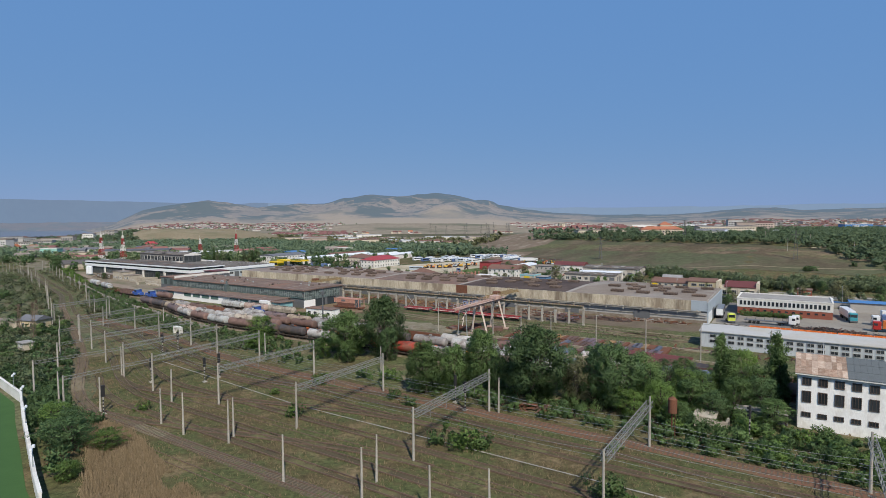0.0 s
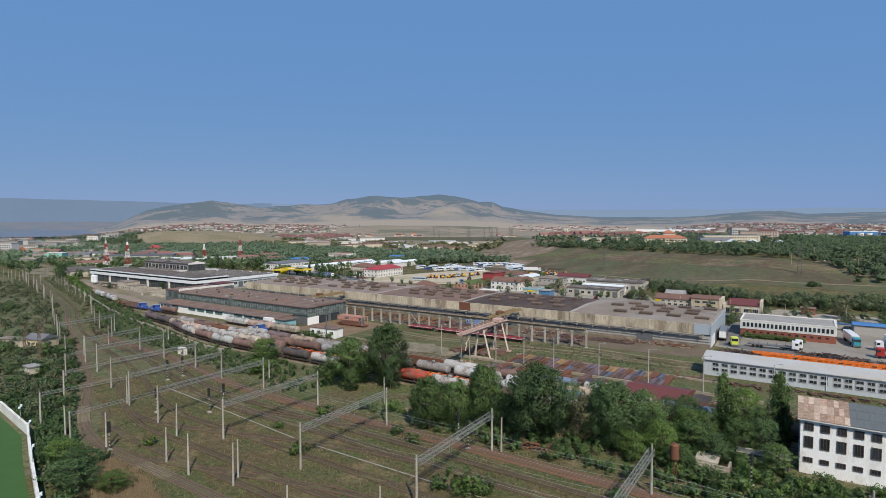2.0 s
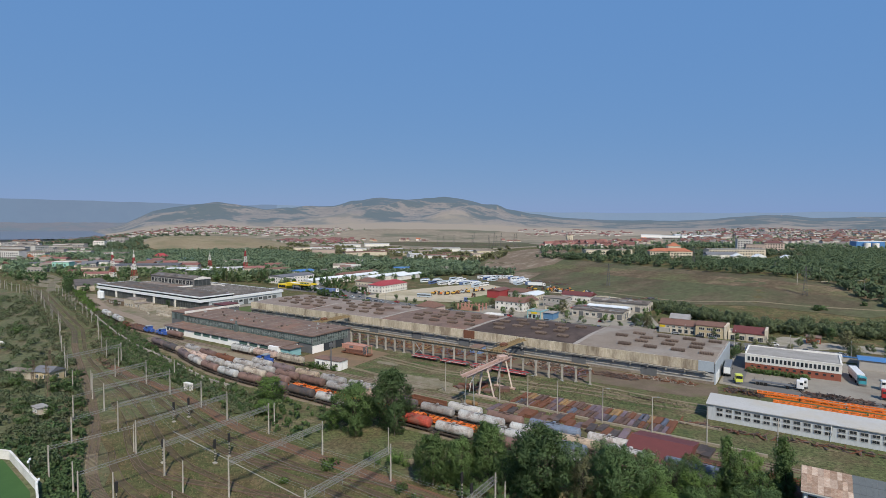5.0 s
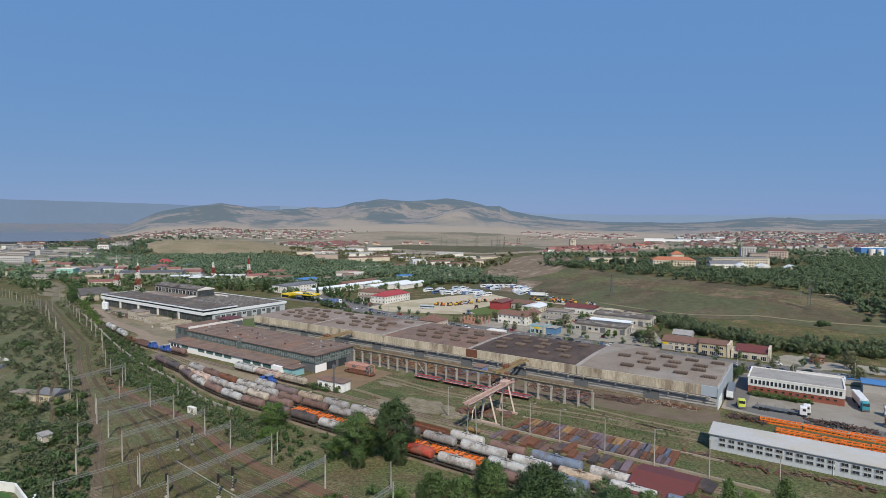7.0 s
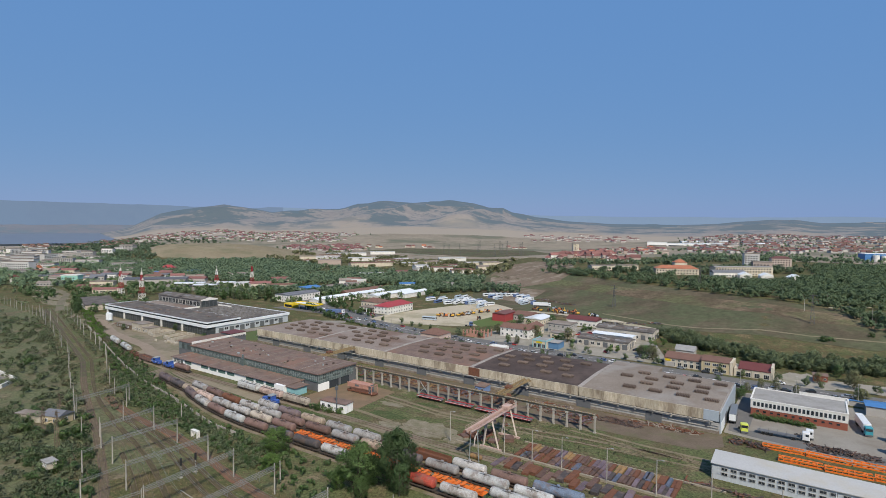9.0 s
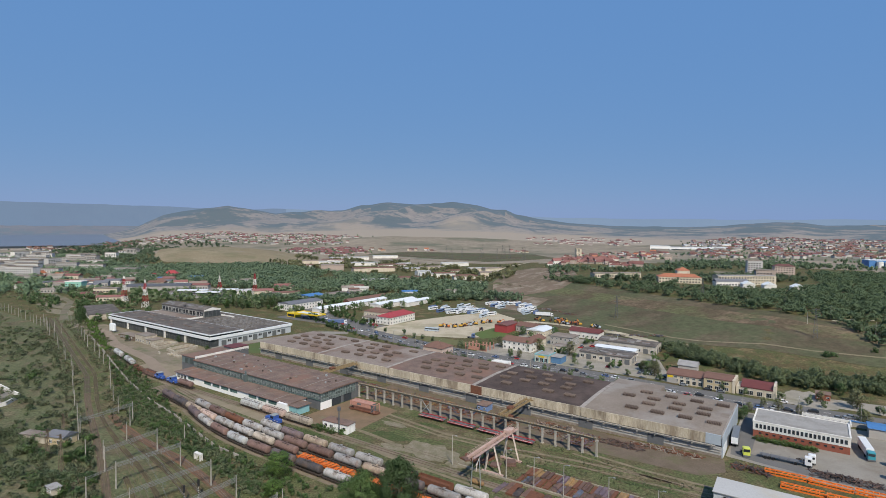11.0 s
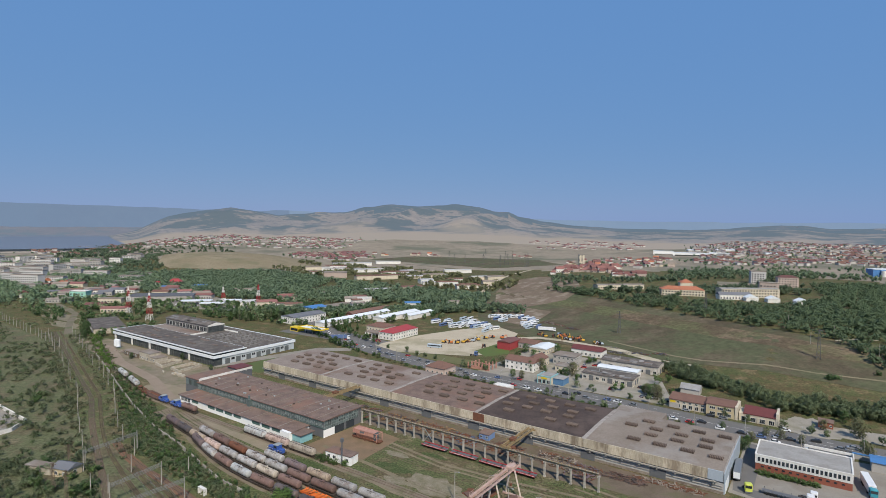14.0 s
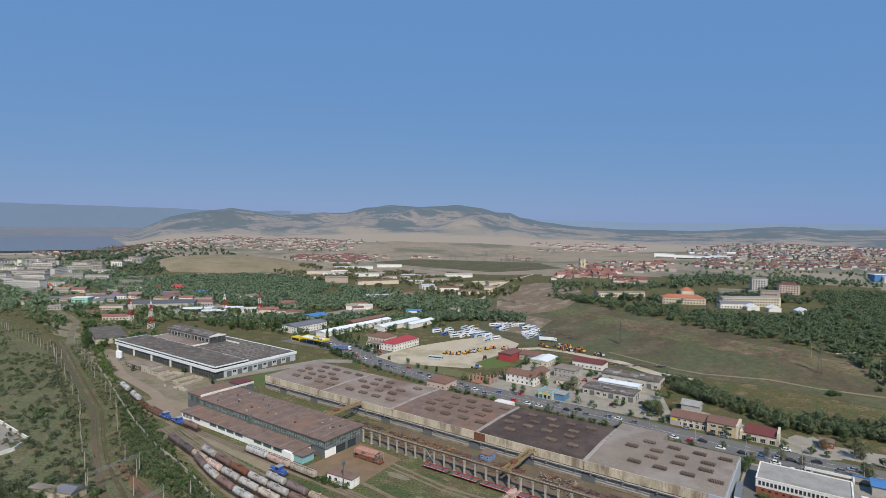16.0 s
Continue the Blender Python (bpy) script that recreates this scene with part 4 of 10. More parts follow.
def brick_office():
    t = thing("brick_office", at(7.2, 31, 0), label="two-storey office, white above red brick", category="office")
    L, D = 31.9, 18.6
    part("lower_wall", Mesh().box(0.15, 0.15, 0, L - 0.15, D - 0.15, 2.9), M_BRICK, t, "red brick ground floor")
    part("upper_wall", Mesh().box(0, 0, 2.9, L, D, 6.2), M_WHITE, t)
    part("roof", Mesh().box(0.4, 0.4, 6.2, L - 0.4, D - 0.4, 6.3), M_PALE_FELT, t)
    part("parapet", Mesh().box(-0.15, -0.15, 6.2, L + 0.15, 0.4, 6.6).box(-0.15, 0.4, 6.2, 0.4, D, 6.6).box(L - 0.4, 0.4, 6.2, L + 0.15, D, 6.6).box(0.4, D - 0.4, 6.2, L - 0.4, D + 0.15, 6.6), M_WHITE, t)
    windows(t, [(0.9 + k * 1.385, -0.02, 3.75) for k in range(22)], 1.0, 1.8, rails=0, frame=M_PALE_WALL)
    windows(t, [(2 + k * 2.4, 0.13, 1.4) for k in range(12)], 1.2, 0.9, rails=0, frame=M_BRICK)
    windows(t, [(L - 0.0, 2 + k * 3.2, 3.9) for k in range(5)], 1.4, 1.5, axis="y")
    rear = Mesh().box(16, 27.5, 4.2, 33, 28, 5.2).box(32.5, 22, 4.2, 33, 27.5, 5.2).box(16, 27.6, 0, 16.4, 27.9, 4.2).box(32.6, 27.6, 0, 32.9, 27.9, 4.2)
    part("rear_frame", rear, M_WHITE, t)
    return t


brick_office()


def white_block():
    t = thing("white_block", at(27.5, -101, 0), label="three-storey white block with a patched sheet roof", category="building")
    L, D, H = 48.0, 11.5, 10.2
    part("wall", Mesh().box(0, 0, 0, L, D, H), M_LIMEWASH, t)
    part("roof", Mesh().prism([(-0.6, H), (D + 0.6, H), (D / 2, H + 2.4)], -0.5, L + 0.5), M_GREY_ROOF, t)
    x = -0.5
    k = 0
    while x < L:
        w = random.choice((0.75, 0.9, 1.05))
        m = (M_PATCH_A, M_PATCH_B, M_PATCH_C)[random.randrange(3)]
        if 7.2 < x < 12.5:
            m = M_PATCH_D
        for a, b in ((0.0, 0.34), (0.34, 0.68), (0.68, 1.0)):
            y0, y1 = -0.62 + a * (D / 2 + 0.6), -0.62 + b * (D / 2 + 0.6)
            z0, z1 = H + 0.05 + a * 2.4, H + 0.05 + b * 2.4
            if m is not M_PATCH_D:
                m = (M_PATCH_A, M_PATCH_B, M_PATCH_C)[random.randrange(3)]
            part("roof_sheet", Mesh().prism([(y0 - 0.05, z0), (y1, z1), (y1, z1 + 0.07), (y0 - 0.05, z0 + 0.09)], x + 0.01, x + w - 0.01), m, t)
        x += w
        k += 1
    for z, h in ((8.05, 1.4), (4.9, 2.1), (2.2, 0.9)):
        windows(t, [(0.6 + k * 2.44, -0.02, z) for k in range(16)], 1.4, h, rails=2, frame=M_VENT)
    part("eaves_board", Mesh().box(-0.5, -0.62, H - 0.22, L + 0.5, -0.5, H + 0.02), M_WHITE, t)
    part("drainpipe", Mesh().tube((-0.12, 0.6, 0), (-0.12, 0.6, H), 0.09, sides=6), M_GALV, t)
    return t


M_LIMEWASH = mat("grimy_limewash", (0.84, 0.83, 0.80), (0.72, 0.70, 0.66), rough=0.85, scale=0.5, fine=5.0, amount=0.4, stretch=(1, 1, 0.4), stain=(0.55, 0.51, 0.45), stain_scale=0.45, stain_amount=0.5)
M_PATCH_A = mat("rust_sheet", (0.44, 0.335, 0.255), (0.27, 0.160, 0.110), scale=1.6, fine=7.0, per_object=0.25, amount=0.8)
M_PATCH_B = mat("pale_sheet", (0.50, 0.415, 0.335), (0.33, 0.215, 0.155), scale=1.6, fine=7.0, per_object=0.25, amount=0.7)
M_PATCH_C = mat("tan_sheet", (0.46, 0.365, 0.285), (0.29, 0.180, 0.125), scale=1.6, fine=7.0, per_object=0.25, amount=0.8)
M_PATCH_D = mat("slate_sheet", (0.13, 0.145, 0.15), (0.10, 0.11, 0.115), scale=0.9, amount=0.5)
white_block()


def red_barn():
    t = thing("red_barn", at(-9, -87, 0), label="low shed under a dark red sheet roof", category="shed")
    part("wall", Mesh().box(0.4, 0.4, 0, 13.6, 17.6, 3.0), M_SOIL, t)
    part("roof", Mesh().prism([(-0.3, 2.9), (18.3, 2.9), (18.3, 3.05), (9, 5.2), (-0.3, 3.05)], -0.3, 14.3), M_DEEP_RED, t)


red_barn()

# ---- railway ----
def corridor(u):
    """Sideways shift of the outer yard track where the yard narrows to the main line."""
    return 0.41 * max(0.0, -u - 95) * smooth((-u - 60) / 80)


def yard_n(b, u):
    """The yard tracks draw together into the main line, which bends off beyond the works."""
    w = 1 - 0.61 * (b + 165.5) / 40.5
    k = smooth((-u - 150) / 120)
    main = -166.5 + corridor(u) - 0.13 * max(0.0, -u - 300)
    return (b + w * corridor(u)) * (1 - k) + (main + (b + 145) * 0.2) * k


def siding_n(b, u):
    if b <= -93:
        return b + 0.0026 * max(0.0, -u - 140) ** 2 if u > -200 else b + 9.36 + 0.31 * (-u - 200)
    if b < -75:
        return b + 0.00075 * max(0.0, -u - 120) ** 2
    d = max(0.0, -u - 262)
    return b + (0.0035 * d * d if d < 30 else 3.15 + 0.21 * (d - 30))


BEDS = []
ribbon("verge", [(u, yard_n(-152, u) + 1) for u in range(-520, -139, 20)], 30, M_SCRUB, 0.016, label="weedy green and brown ground along the main line", category="ground")


def track(name, line, bed=None, label="", sleepers=True, reach=None):
    """Ballast bed, two rails and sleepers along a line of (u, n)."""
    pts = [Vector((*wpos(*p), 0)) for p in line]
    t = thing(name, pose(0, 0, 0), label=label, category="railway track")
    t["kind"] = "structure"
    if bed:
        vs, fs = [], []
        BEDS.append(1)
        up = 0.006 * (len(BEDS) % 13)
        for i, p in enumerate(pts):
            d = (pts[min(i + 1, len(pts) - 1)] - pts[max(i - 1, 0)]).normalized()
            s = Vector((d.y, -d.x, 0))
            w = (1.5 if bed is M_BALLAST else 0.5 if bed is M_BALLAST_WEEDY else 1.0) + random.uniform(-0.3, 0.3)
            skirt = 0.25 if bed is M_BALLAST_WEEDY else 0.35 if bed is M_BALLAST_DARK else 0.7
            for o, z in ((-w - skirt, 0.01), (-w, 0.12), (w, 0.12), (w + skirt, 0.01)):
                q = p + s * o
                vs.append((q.x, q.y, z + up))
        for i in range(len(pts) - 1):
            fs += [(4 * i + k, 4 * i + k + 1, 4 * i + 5 + k, 4 * i + 4 + k) for k in range(3)]
        part("ballast_bed", Mesh().add(vs, fs), bed, t)
    for o in (-0.76, 0.76):
        m = Mesh()
        off = []
        for i, p in enumerate(pts):
            d = (pts[min(i + 1, len(pts) - 1)] - pts[max(i - 1, 0)]).normalized()
            off.append(p + Vector((d.y, -d.x, 0)) * o)
        vs, fs = [], []
        for i, p in enumerate(off):
            d = (off[min(i + 1, len(off) - 1)] - off[max(i - 1, 0)]).normalized()
            s = Vector((d.y, -d.x, 0)) * 0.04
            z0, z1 = (0.10, 0.32) if bed else (0.0, 0.13)
            vs += [(p - s)[:2] + (z0,), (p + s)[:2] + (z0,), (p + s)[:2] + (z1,), (p - s)[:2] + (z1,)]
        for i in range(len(off) - 1):
            fs += [(4 * i + k, 4 * i + (k + 1) % 4, 4 * i + 4 + (k + 1) % 4, 4 * i + 4 + k) for k in range(4)]
        part("rail", m.add(vs, fs), M_RAIL, t)
    if sleepers and bed and bed is not M_BALLAST_WEEDY:
        m = Mesh()
        for a, b in zip(pts, pts[1:]):
            if reach and not (reach[0] < site(a.x, a.y)[0] < reach[1]):
                continue
            d = (b - a).normalized()
            ang = math.atan2(d.y, d.x)
            k = int((b - a).length / 0.75)
            for i in range(k):
                p = a.lerp(b, i / k)
                c, s = math.cos(ang), math.sin(ang)
                m.add([(p.x + x * c - y * s, p.y + x * s + y * c, z) for z in (0.02, 0.2) for x, y in ((-0.12, -1.3), (0.12, -1.3), (0.12, 1.3), (-0.12, 1.3))],
                      [(4, 5, 6, 7), (0, 1, 5, 4), (1, 2, 6, 5), (2, 3, 7, 6), (3, 0, 4, 7)])
        part("sleeper_run", m, M_SLEEPER, t)["kind"] = "stuff"
    return t


def span(f, a, b, step=9.0):
    k = int((b - a) / step)
    return [(a + (b - a) * i / k, f(a + (b - a) * i / k)) for i in range(k + 1)]


for b, bed in ((-165.5, M_BALLAST_DARK), (-160.3, M_BALLAST_WEEDY), (-155.2, M_BALLAST_WEEDY), (-150.6, None), (-146.0, M_BALLAST_WEEDY), (-136.0, M_BALLAST_WEEDY), (-131.0, M_BALLAST_WEEDY), (-125.0, M_BALLAST_RED), (-170.5, None)):
    track("railway_track", span(lambda u: yard_n(b, u), {-165.5: -520, -125.0: -225, -160.3: -120, -155.2: -160}.get(b, -195), 150), bed,
          "disused yard track sunk in dry weeds" if bed in (None, M_BALLAST_WEEDY) else "rust-stained railway track on ballast", reach=(-270, 120))
track("railway_track", span(lambda u: yard_n(-145.0, u), -520, -195), M_BALLAST_WEEDY, "weedy second track of the main line")
for b0, b1, u0, u1 in ((-155.2, -136.0, -118, -28), (-136.0, -125.0, -96, -36), (-165.5, -150.6, -96, -20)):
    track("railway_track", span(lambda u: yard_n(b0 + (b1 - b0) * smooth((u - u0) / (u1 - u0)), u), u0, u1, 6.0), M_BALLAST_WEEDY, "weedy ladder track joining two yard tracks")
for b in (-95.5, -90.0, -85.0, -80.0, -67.0):
    track("railway_track", span(lambda u: siding_n(b, u), -380 if b > -70 else -250, 60), M_BALLAST, "siding track under parked wagons", sleepers=False)
for b in (-32.0, -37.5):
    track("railway_track", span(lambda u: b + 0.02 * (u + 60), -128, 2), None, "overgrown works siding", reach=(-130, 3))
bare = thing("railway_track", pose(0, 0, 0), label="short length of track with bare pale concrete sleepers", category="railway track", kind="structure")
slab = Mesh().bevel_box(-0.14, -1.3, 0.0, 0.14, 1.3, 0.22, 0.03).data("sleeper", mat("dull_concrete_sleeper", (0.25, 0.215, 0.155), (0.17, 0.145, 0.10), rough=0.9, scale=1.5, fine=6.0, amount=0.8))
for u0, u1, b in ((-77, -67, -165.5), (-122, -110, -165.5)):
    for k in range(int((u1 - u0) / 0.75)):
        u = u0 + k * 0.75
        turn = math.degrees(math.atan((yard_n(b, u + 1) - yard_n(b, u - 1)) / 2))
        part("sleeper", slab, None, bare).matrix_world = at(u, yard_n(b, u), 0.03, turn)
ribbon("cable_trench", [(-120, yard_n(-141.3, -120)), (-60, -141.3), (0, -141.3), (120, -141.3)], 0.34, M_CONCRETE, 0.12, label="pale concrete cable trough across the yard", category="trough")


M_UNDER_WIRE = mat("weathered_wire", (0.34, 0.36, 0.34), rough=0.6, metal=0.5)


def portal(u1, n1, u2, n2, h=7.6):
    """Lattice beam on two concrete masts over the tracks."""
    x1, y1 = wpos(u1, n1)
    x2, y2 = wpos(u2, n2)
    L = math.hypot(x2 - x1, y2 - y1)
    t = thing("catenary_portal", pose(x1, y1, 0, 0, 0, math.degrees(math.atan2(y2 - y1, x2 - x1))), label="steel lattice portal on concrete masts over tracks", category="catenary portal")
    for x in (0, L):
        part("mast", Mesh().tube((x, 0, -0.5), (x, 0, h + 1.2), 0.24, 0.15, 8), M_CONCRETE, t)
    s = 0.45
    for y in (-s, s):
        for z in (h - s, h + s):
            part("beam_chord", Mesh().bar((0, y, z), (L, y, z), 0.09), M_PORTAL, t)
    k = int(L / 0.95)
    lace = Mesh()
    for i in range(k):
        a, b = L * i / k, L * (i + 1) / k
        for y in (-s, s):
            lace.bar((a, y, h - s if i % 2 else h + s), (b, y, h + s if i % 2 else h - s), 0.045)
        for z in (h - s, h + s):
            lace.bar((a, -s if i % 2 else s, z), (b, s if i % 2 else -s, z), 0.045)
    part("lattice", lace, M_PORTAL, t)
    for i in range(1, int(L / 5)):
        part("dropper", Mesh().bar((i * 5, 0, h - 0.4), (i * 5, 0, h - 1.9), 0.07).bar((i * 5, 0, h - 1.9), (i * 5, 1.3, h - 1.7), 0.05).tube((i * 5, 1.3, h - 1.75), (i * 5, 1.75, h - 1.65), 0.09, sides=6), M_PORTAL, t)
    return t


for q in ((-50.5, -150.3, -50.7, -124.7), (-24.0, -150.0, -24.2, -124.0), (6.3, -150.0, 6.6, -124.8), (36, -150, 36, -124.8), (-74.9, -149.6, -74.0, -123.3), (-95.7, -152.0, -96.5, -121.9),
          (-113.4, -149.4, -114.9, -122.2), (-132.6, -144.5, -131.2, -120.1), (-153.7, -138.5, -152.8, -117.9), (-169, -135.1, -171.4, -116.1), (-206, -128.3, -209.1, -106.5)):
    portal(*q)


def side_beam(u1, n1, u2, n2, h=7.3):
    """A lighter lattice arm that carries the outer tracks' wires to one more mast."""
    x1, y1 = wpos(u1, n1)
    x2, y2 = wpos(u2, n2)
    L = math.hypot(x2 - x1, y2 - y1) - 0.3
    t = thing("catenary_portal", pose(x1, y1, 0, 0, 0, math.degrees(math.atan2(y2 - y1, x2 - x1))), label="light lattice arm on one concrete mast", category="catenary portal")
    part("mast", Mesh().tube((0, 0, -0.5), (0, 0, h + 0.6), 0.22, 0.15, 8), M_CONCRETE, t)
    for z in (h - 0.3, h + 0.3):
        part("beam_chord", Mesh().bar((0, 0, z), (L, 0, z), 0.09), M_PORTAL, t)
    lace = Mesh()
    k = int(L / 0.8)
    for i in range(k):
        lace.bar((L * i / k, 0, h - 0.3 if i % 2 else h + 0.3), (L * (i + 1) / k, 0, h + 0.3 if i % 2 else h - 0.3), 0.05)
    part("lattice", lace, M_PORTAL, t)


for q in ((-96.4, -169.7, -95.7, -152.0), (-116.2, -167.5, -113.4, -149.4), (-132.2, -156.3, -132.6, -144.5), (-152.0, -147.8, -153.7, -138.5)):
    side_beam(*q)


def wire(a, b, sag, r=0.022):
    """A slack overhead wire between two world points."""
    a, b = Vector(a), Vector(b)
    q = [a.lerp(b, i / 6) - Vector((0, 0, 4 * sag * (i / 6) * (1 - i / 6))) for i in range(7)]
    side = (b - a).cross(Vector((0, 0, 1))).normalized() * r
    up = Vector((0, 0, r))
    m = Mesh().add([p + o for p in q for o in (side, up, -side, -up)], [(4 * k + i, 4 * k + (i + 1) % 4, 4 * k + 4 + (i + 1) % 4, 4 * k + 4 + i) for k in range(6) for i in range(4)])
    return m


for n in (-146.0, -141.0, -136.0, -131.0):
    t = thing("overhead_wire", pose(0, 0, 0), label="slack contact wire strung between lattice portals", category="wire", group="overhead wires")
    us = [-170, -153, -132, -114, -96, -74.5, -50.5, -24, 6.4, 36, 66, 96]
    for k in range(len(us) - 1):
        p, q = wpos(us[k], yard_n(n, us[k])), wpos(us[k + 1], yard_n(n, us[k + 1]))
        part("contact_wire", wire((*p, 5.9), (*q, 5.9), 0.12), M_UNDER_WIRE, t)
        part("carrier_wire", wire((*p, 7.0), (*q, 7.0), 0.7), M_UNDER_WIRE, t)


def line_pole(u, n, h=7.4, z=0.0):
    t = thing("concrete_pole", at(u, n, z, random.uniform(0, 90)), label="slim weathered concrete pole in the rail yard", category="pole", group="yard poles")
    part("shaft", Mesh().tube((0, 0, -0.4), (random.uniform(-0.1, 0.1), 0, h), 0.21, 0.12, 8), M_CONCRETE, t)
    return t


for u, n in ((-65.9, -163.1), (-55.5, -161.2), (-74.1, -162.5), (-115.1, -149.1), (-85.1, -153.9), (-104.5, -167.3), (-23.3, -163.2), (-24.4, -158.7), (-100.1, -117.0), (-91.2, -165.3),
             (-57.4, -158.8), (-22.5, -123.2), (-36, -166), (-5, -160), (-12, -163), (-179.6, -130.9), (-171.3, -105.6), (-186, -134), (-190, -118), (-60.5, -113.5)):
    line_pole(u, n, random.uniform(6.8, 7.8))
for k in range(16):
    u = -205 - k * 19
    c = yard_n(-145, u)
    line_pole(u, c + 7 + random.uniform(-1, 1), 8.0)
    line_pole(u - 6, c - 8 + random.uniform(-1, 1), 8.0)
for k in range(26):
    u = -440 - k * 11
    line_pole(u, -41 + (-u - 430) * 0.085 + random.uniform(-1, 1) - 7, 7.5)


M_SIGNAL_BLACK = mat("signal_black", (0.022, 0.022, 0.024), (0.04, 0.038, 0.036), rough=0.5, scale=2.0)


def signal(u, n):
    t = thing("railway_signal", at(u, n, 0, -100), label="black colour-light signal on a striped mast", category="signal", group="yard signals")
    part("mast", Mesh().tube((0, 0, 0), (0, 0, 4.4), 0.12, sides=8), M_CONCRETE, t)
    for k in range(4):
        part("stripe", Mesh().tube((0, 0, 0.6 + k * 0.7), (0, 0, 0.95 + k * 0.7), 0.135, sides=8), M_SIGNAL_BLACK, t)
    head = part("signal_head", Mesh().bevel_box(-0.31, -0.16, 3.7, 0.31, 0.16, 6.0, 0.06), M_SIGNAL_BLACK, t)
    for k in range(3):
        part("lamp_hood", Mesh().tube((0, -0.15, 4.2 + k * 0.65), (0, -0.42, 4.18 + k * 0.65), 0.16, 0.18, 8), M_SIGNAL_BLACK, head)
    part("base", Mesh().box(-0.45, -0.45, -0.1, 0.45, 0.45, 0.25), M_CONCRETE, t)


for u, n in ((-89.3, -165.6), (-103.0, -148.3), (-127.1, -131.5), (-127.2, -126.8), (-92.3, -141.3), (-92.8, -137.0), (-28.8, -125.6), (-33, -122.5), (20.5, -112)):
    signal(u, n)


# ---- wagons ----
def bogie():
    f = Mesh().box(-1.25, -0.95, 0.45, 1.25, -0.75, 0.85).box(-1.25, 0.75, 0.45, 1.25, 0.95, 0.85).box(-0.25, -0.95, 0.5, 0.25, 0.95, 0.8)
    w = Mesh()
    for x in (-0.9, 0.9):
        for y in (-0.82, 0.68):
            w.tube((x, y, 0.46), (x, y + 0.14, 0.46), 0.46, sides=14)
        w.tube((x, -0.8, 0.46), (x, 0.8, 0.46), 0.08, sides=6)
    return f.data("bogie", M_UNDER), w.data("wheelset", M_WHEEL)


M_UNDER = mat("grimy_underframe", (0.075, 0.06, 0.05), (0.05, 0.042, 0.037), rough=0.85, scale=1.0)
M_WHEEL = mat("wheel_steel", (0.10, 0.075, 0.06), rough=0.6, metal=0.5)
BOGIE = bogie()
WAGONS = {}


def under(t, L):
    part("underframe", Mesh().box(-L / 2, -1.25, 0.95, L / 2, 1.25, 1.15).box(-L / 2, -0.3, 0.75, L / 2, 0.3, 0.95).prism([(-1.2, 1.15), (1.2, 1.15), (1.15, 1.5), (-1.15, 1.5)], -L * 0.3, -L * 0.3 + 0.6).prism([(-1.2, 1.15), (1.2, 1.15), (1.15, 1.5), (-1.15, 1.5)], L * 0.3 - 0.6, L * 0.3), M_UNDER, t)
    for s in (-1, 1):
        b = part("bogie", BOGIE[0], None, t)
        b.location = (s * (L / 2 - 2.3), 0, 0.34)
        part("wheelset", BOGIE[1], None, b)
        for y in (-0.85, 0.85):
            part("buffer", Mesh().tube((s * L / 2, y, 1.05), (s * (L / 2 + 0.45), y, 1.05), 0.1, sides=6).tube((s * (L / 2 + 0.45), y, 1.05), (s * (L / 2 + 0.52), y, 1.05), 0.24, sides=10), M_UNDER, t)


def tank_wagon(colour, label, L=12.4, r=1.38):
    t = thing("tank_wagon", pose(0, 0, -50), label=label, category="tank wagon", group="parked wagons")
    under(t, L)
    e = L / 2 - 0.45
    rings = [(-e, 0.25), (-e + 0.08, r * 0.62), (-e + 0.25, r * 0.88), (-e + 0.5, r), (-e * 0.33, r), (-e * 0.33, r + 0.025), (-e * 0.33 + 0.12, r + 0.025), (-e * 0.33 + 0.12, r),
             (e * 0.33, r), (e * 0.33, r + 0.025), (e * 0.33 + 0.12, r + 0.025), (e * 0.33 + 0.12, r), (e - 0.5, r), (e - 0.25, r * 0.88), (e - 0.08, r * 0.62), (e, 0.25)]
    part("tank", Mesh().lathe(rings, 18).moved(pose(0, 0, 1.3 + r)), colour, t, soft=False)
    top = 1.3 + 2 * r
    part("manhole", Mesh().tube((0, 0, top - 0.1), (0, 0, top + 0.32), 0.42, sides=12).tube((0, 0, top + 0.32), (0, 0, top + 0.4), 0.48, sides=12), colour, t)
    part("walkway", Mesh().box(-1.8, -0.62, top + 0.02, 1.8, -0.48, top + 0.08).box(-1.8, 0.48, top + 0.02, 1.8, 0.62, top + 0.08), M_UNDER, t)
    lad = Mesh()
    for y in (-r - 0.12, r + 0.12):
        lad.bar((-0.25, y, 1.1), (-0.25, y * 0.55, top + 0.1), 0.05).bar((0.25, y, 1.1), (0.25, y * 0.55, top + 0.1), 0.05)
        for k in range(6):
            f = k / 6
            lad.bar((-0.25, y * (1 - 0.45 * f), 1.2 + f * (top - 1.1)), (0.25, y * (1 - 0.45 * f), 1.2 + f * (top - 1.1)), 0.04)
    part("ladder", lad, M_UNDER, t)
    return t


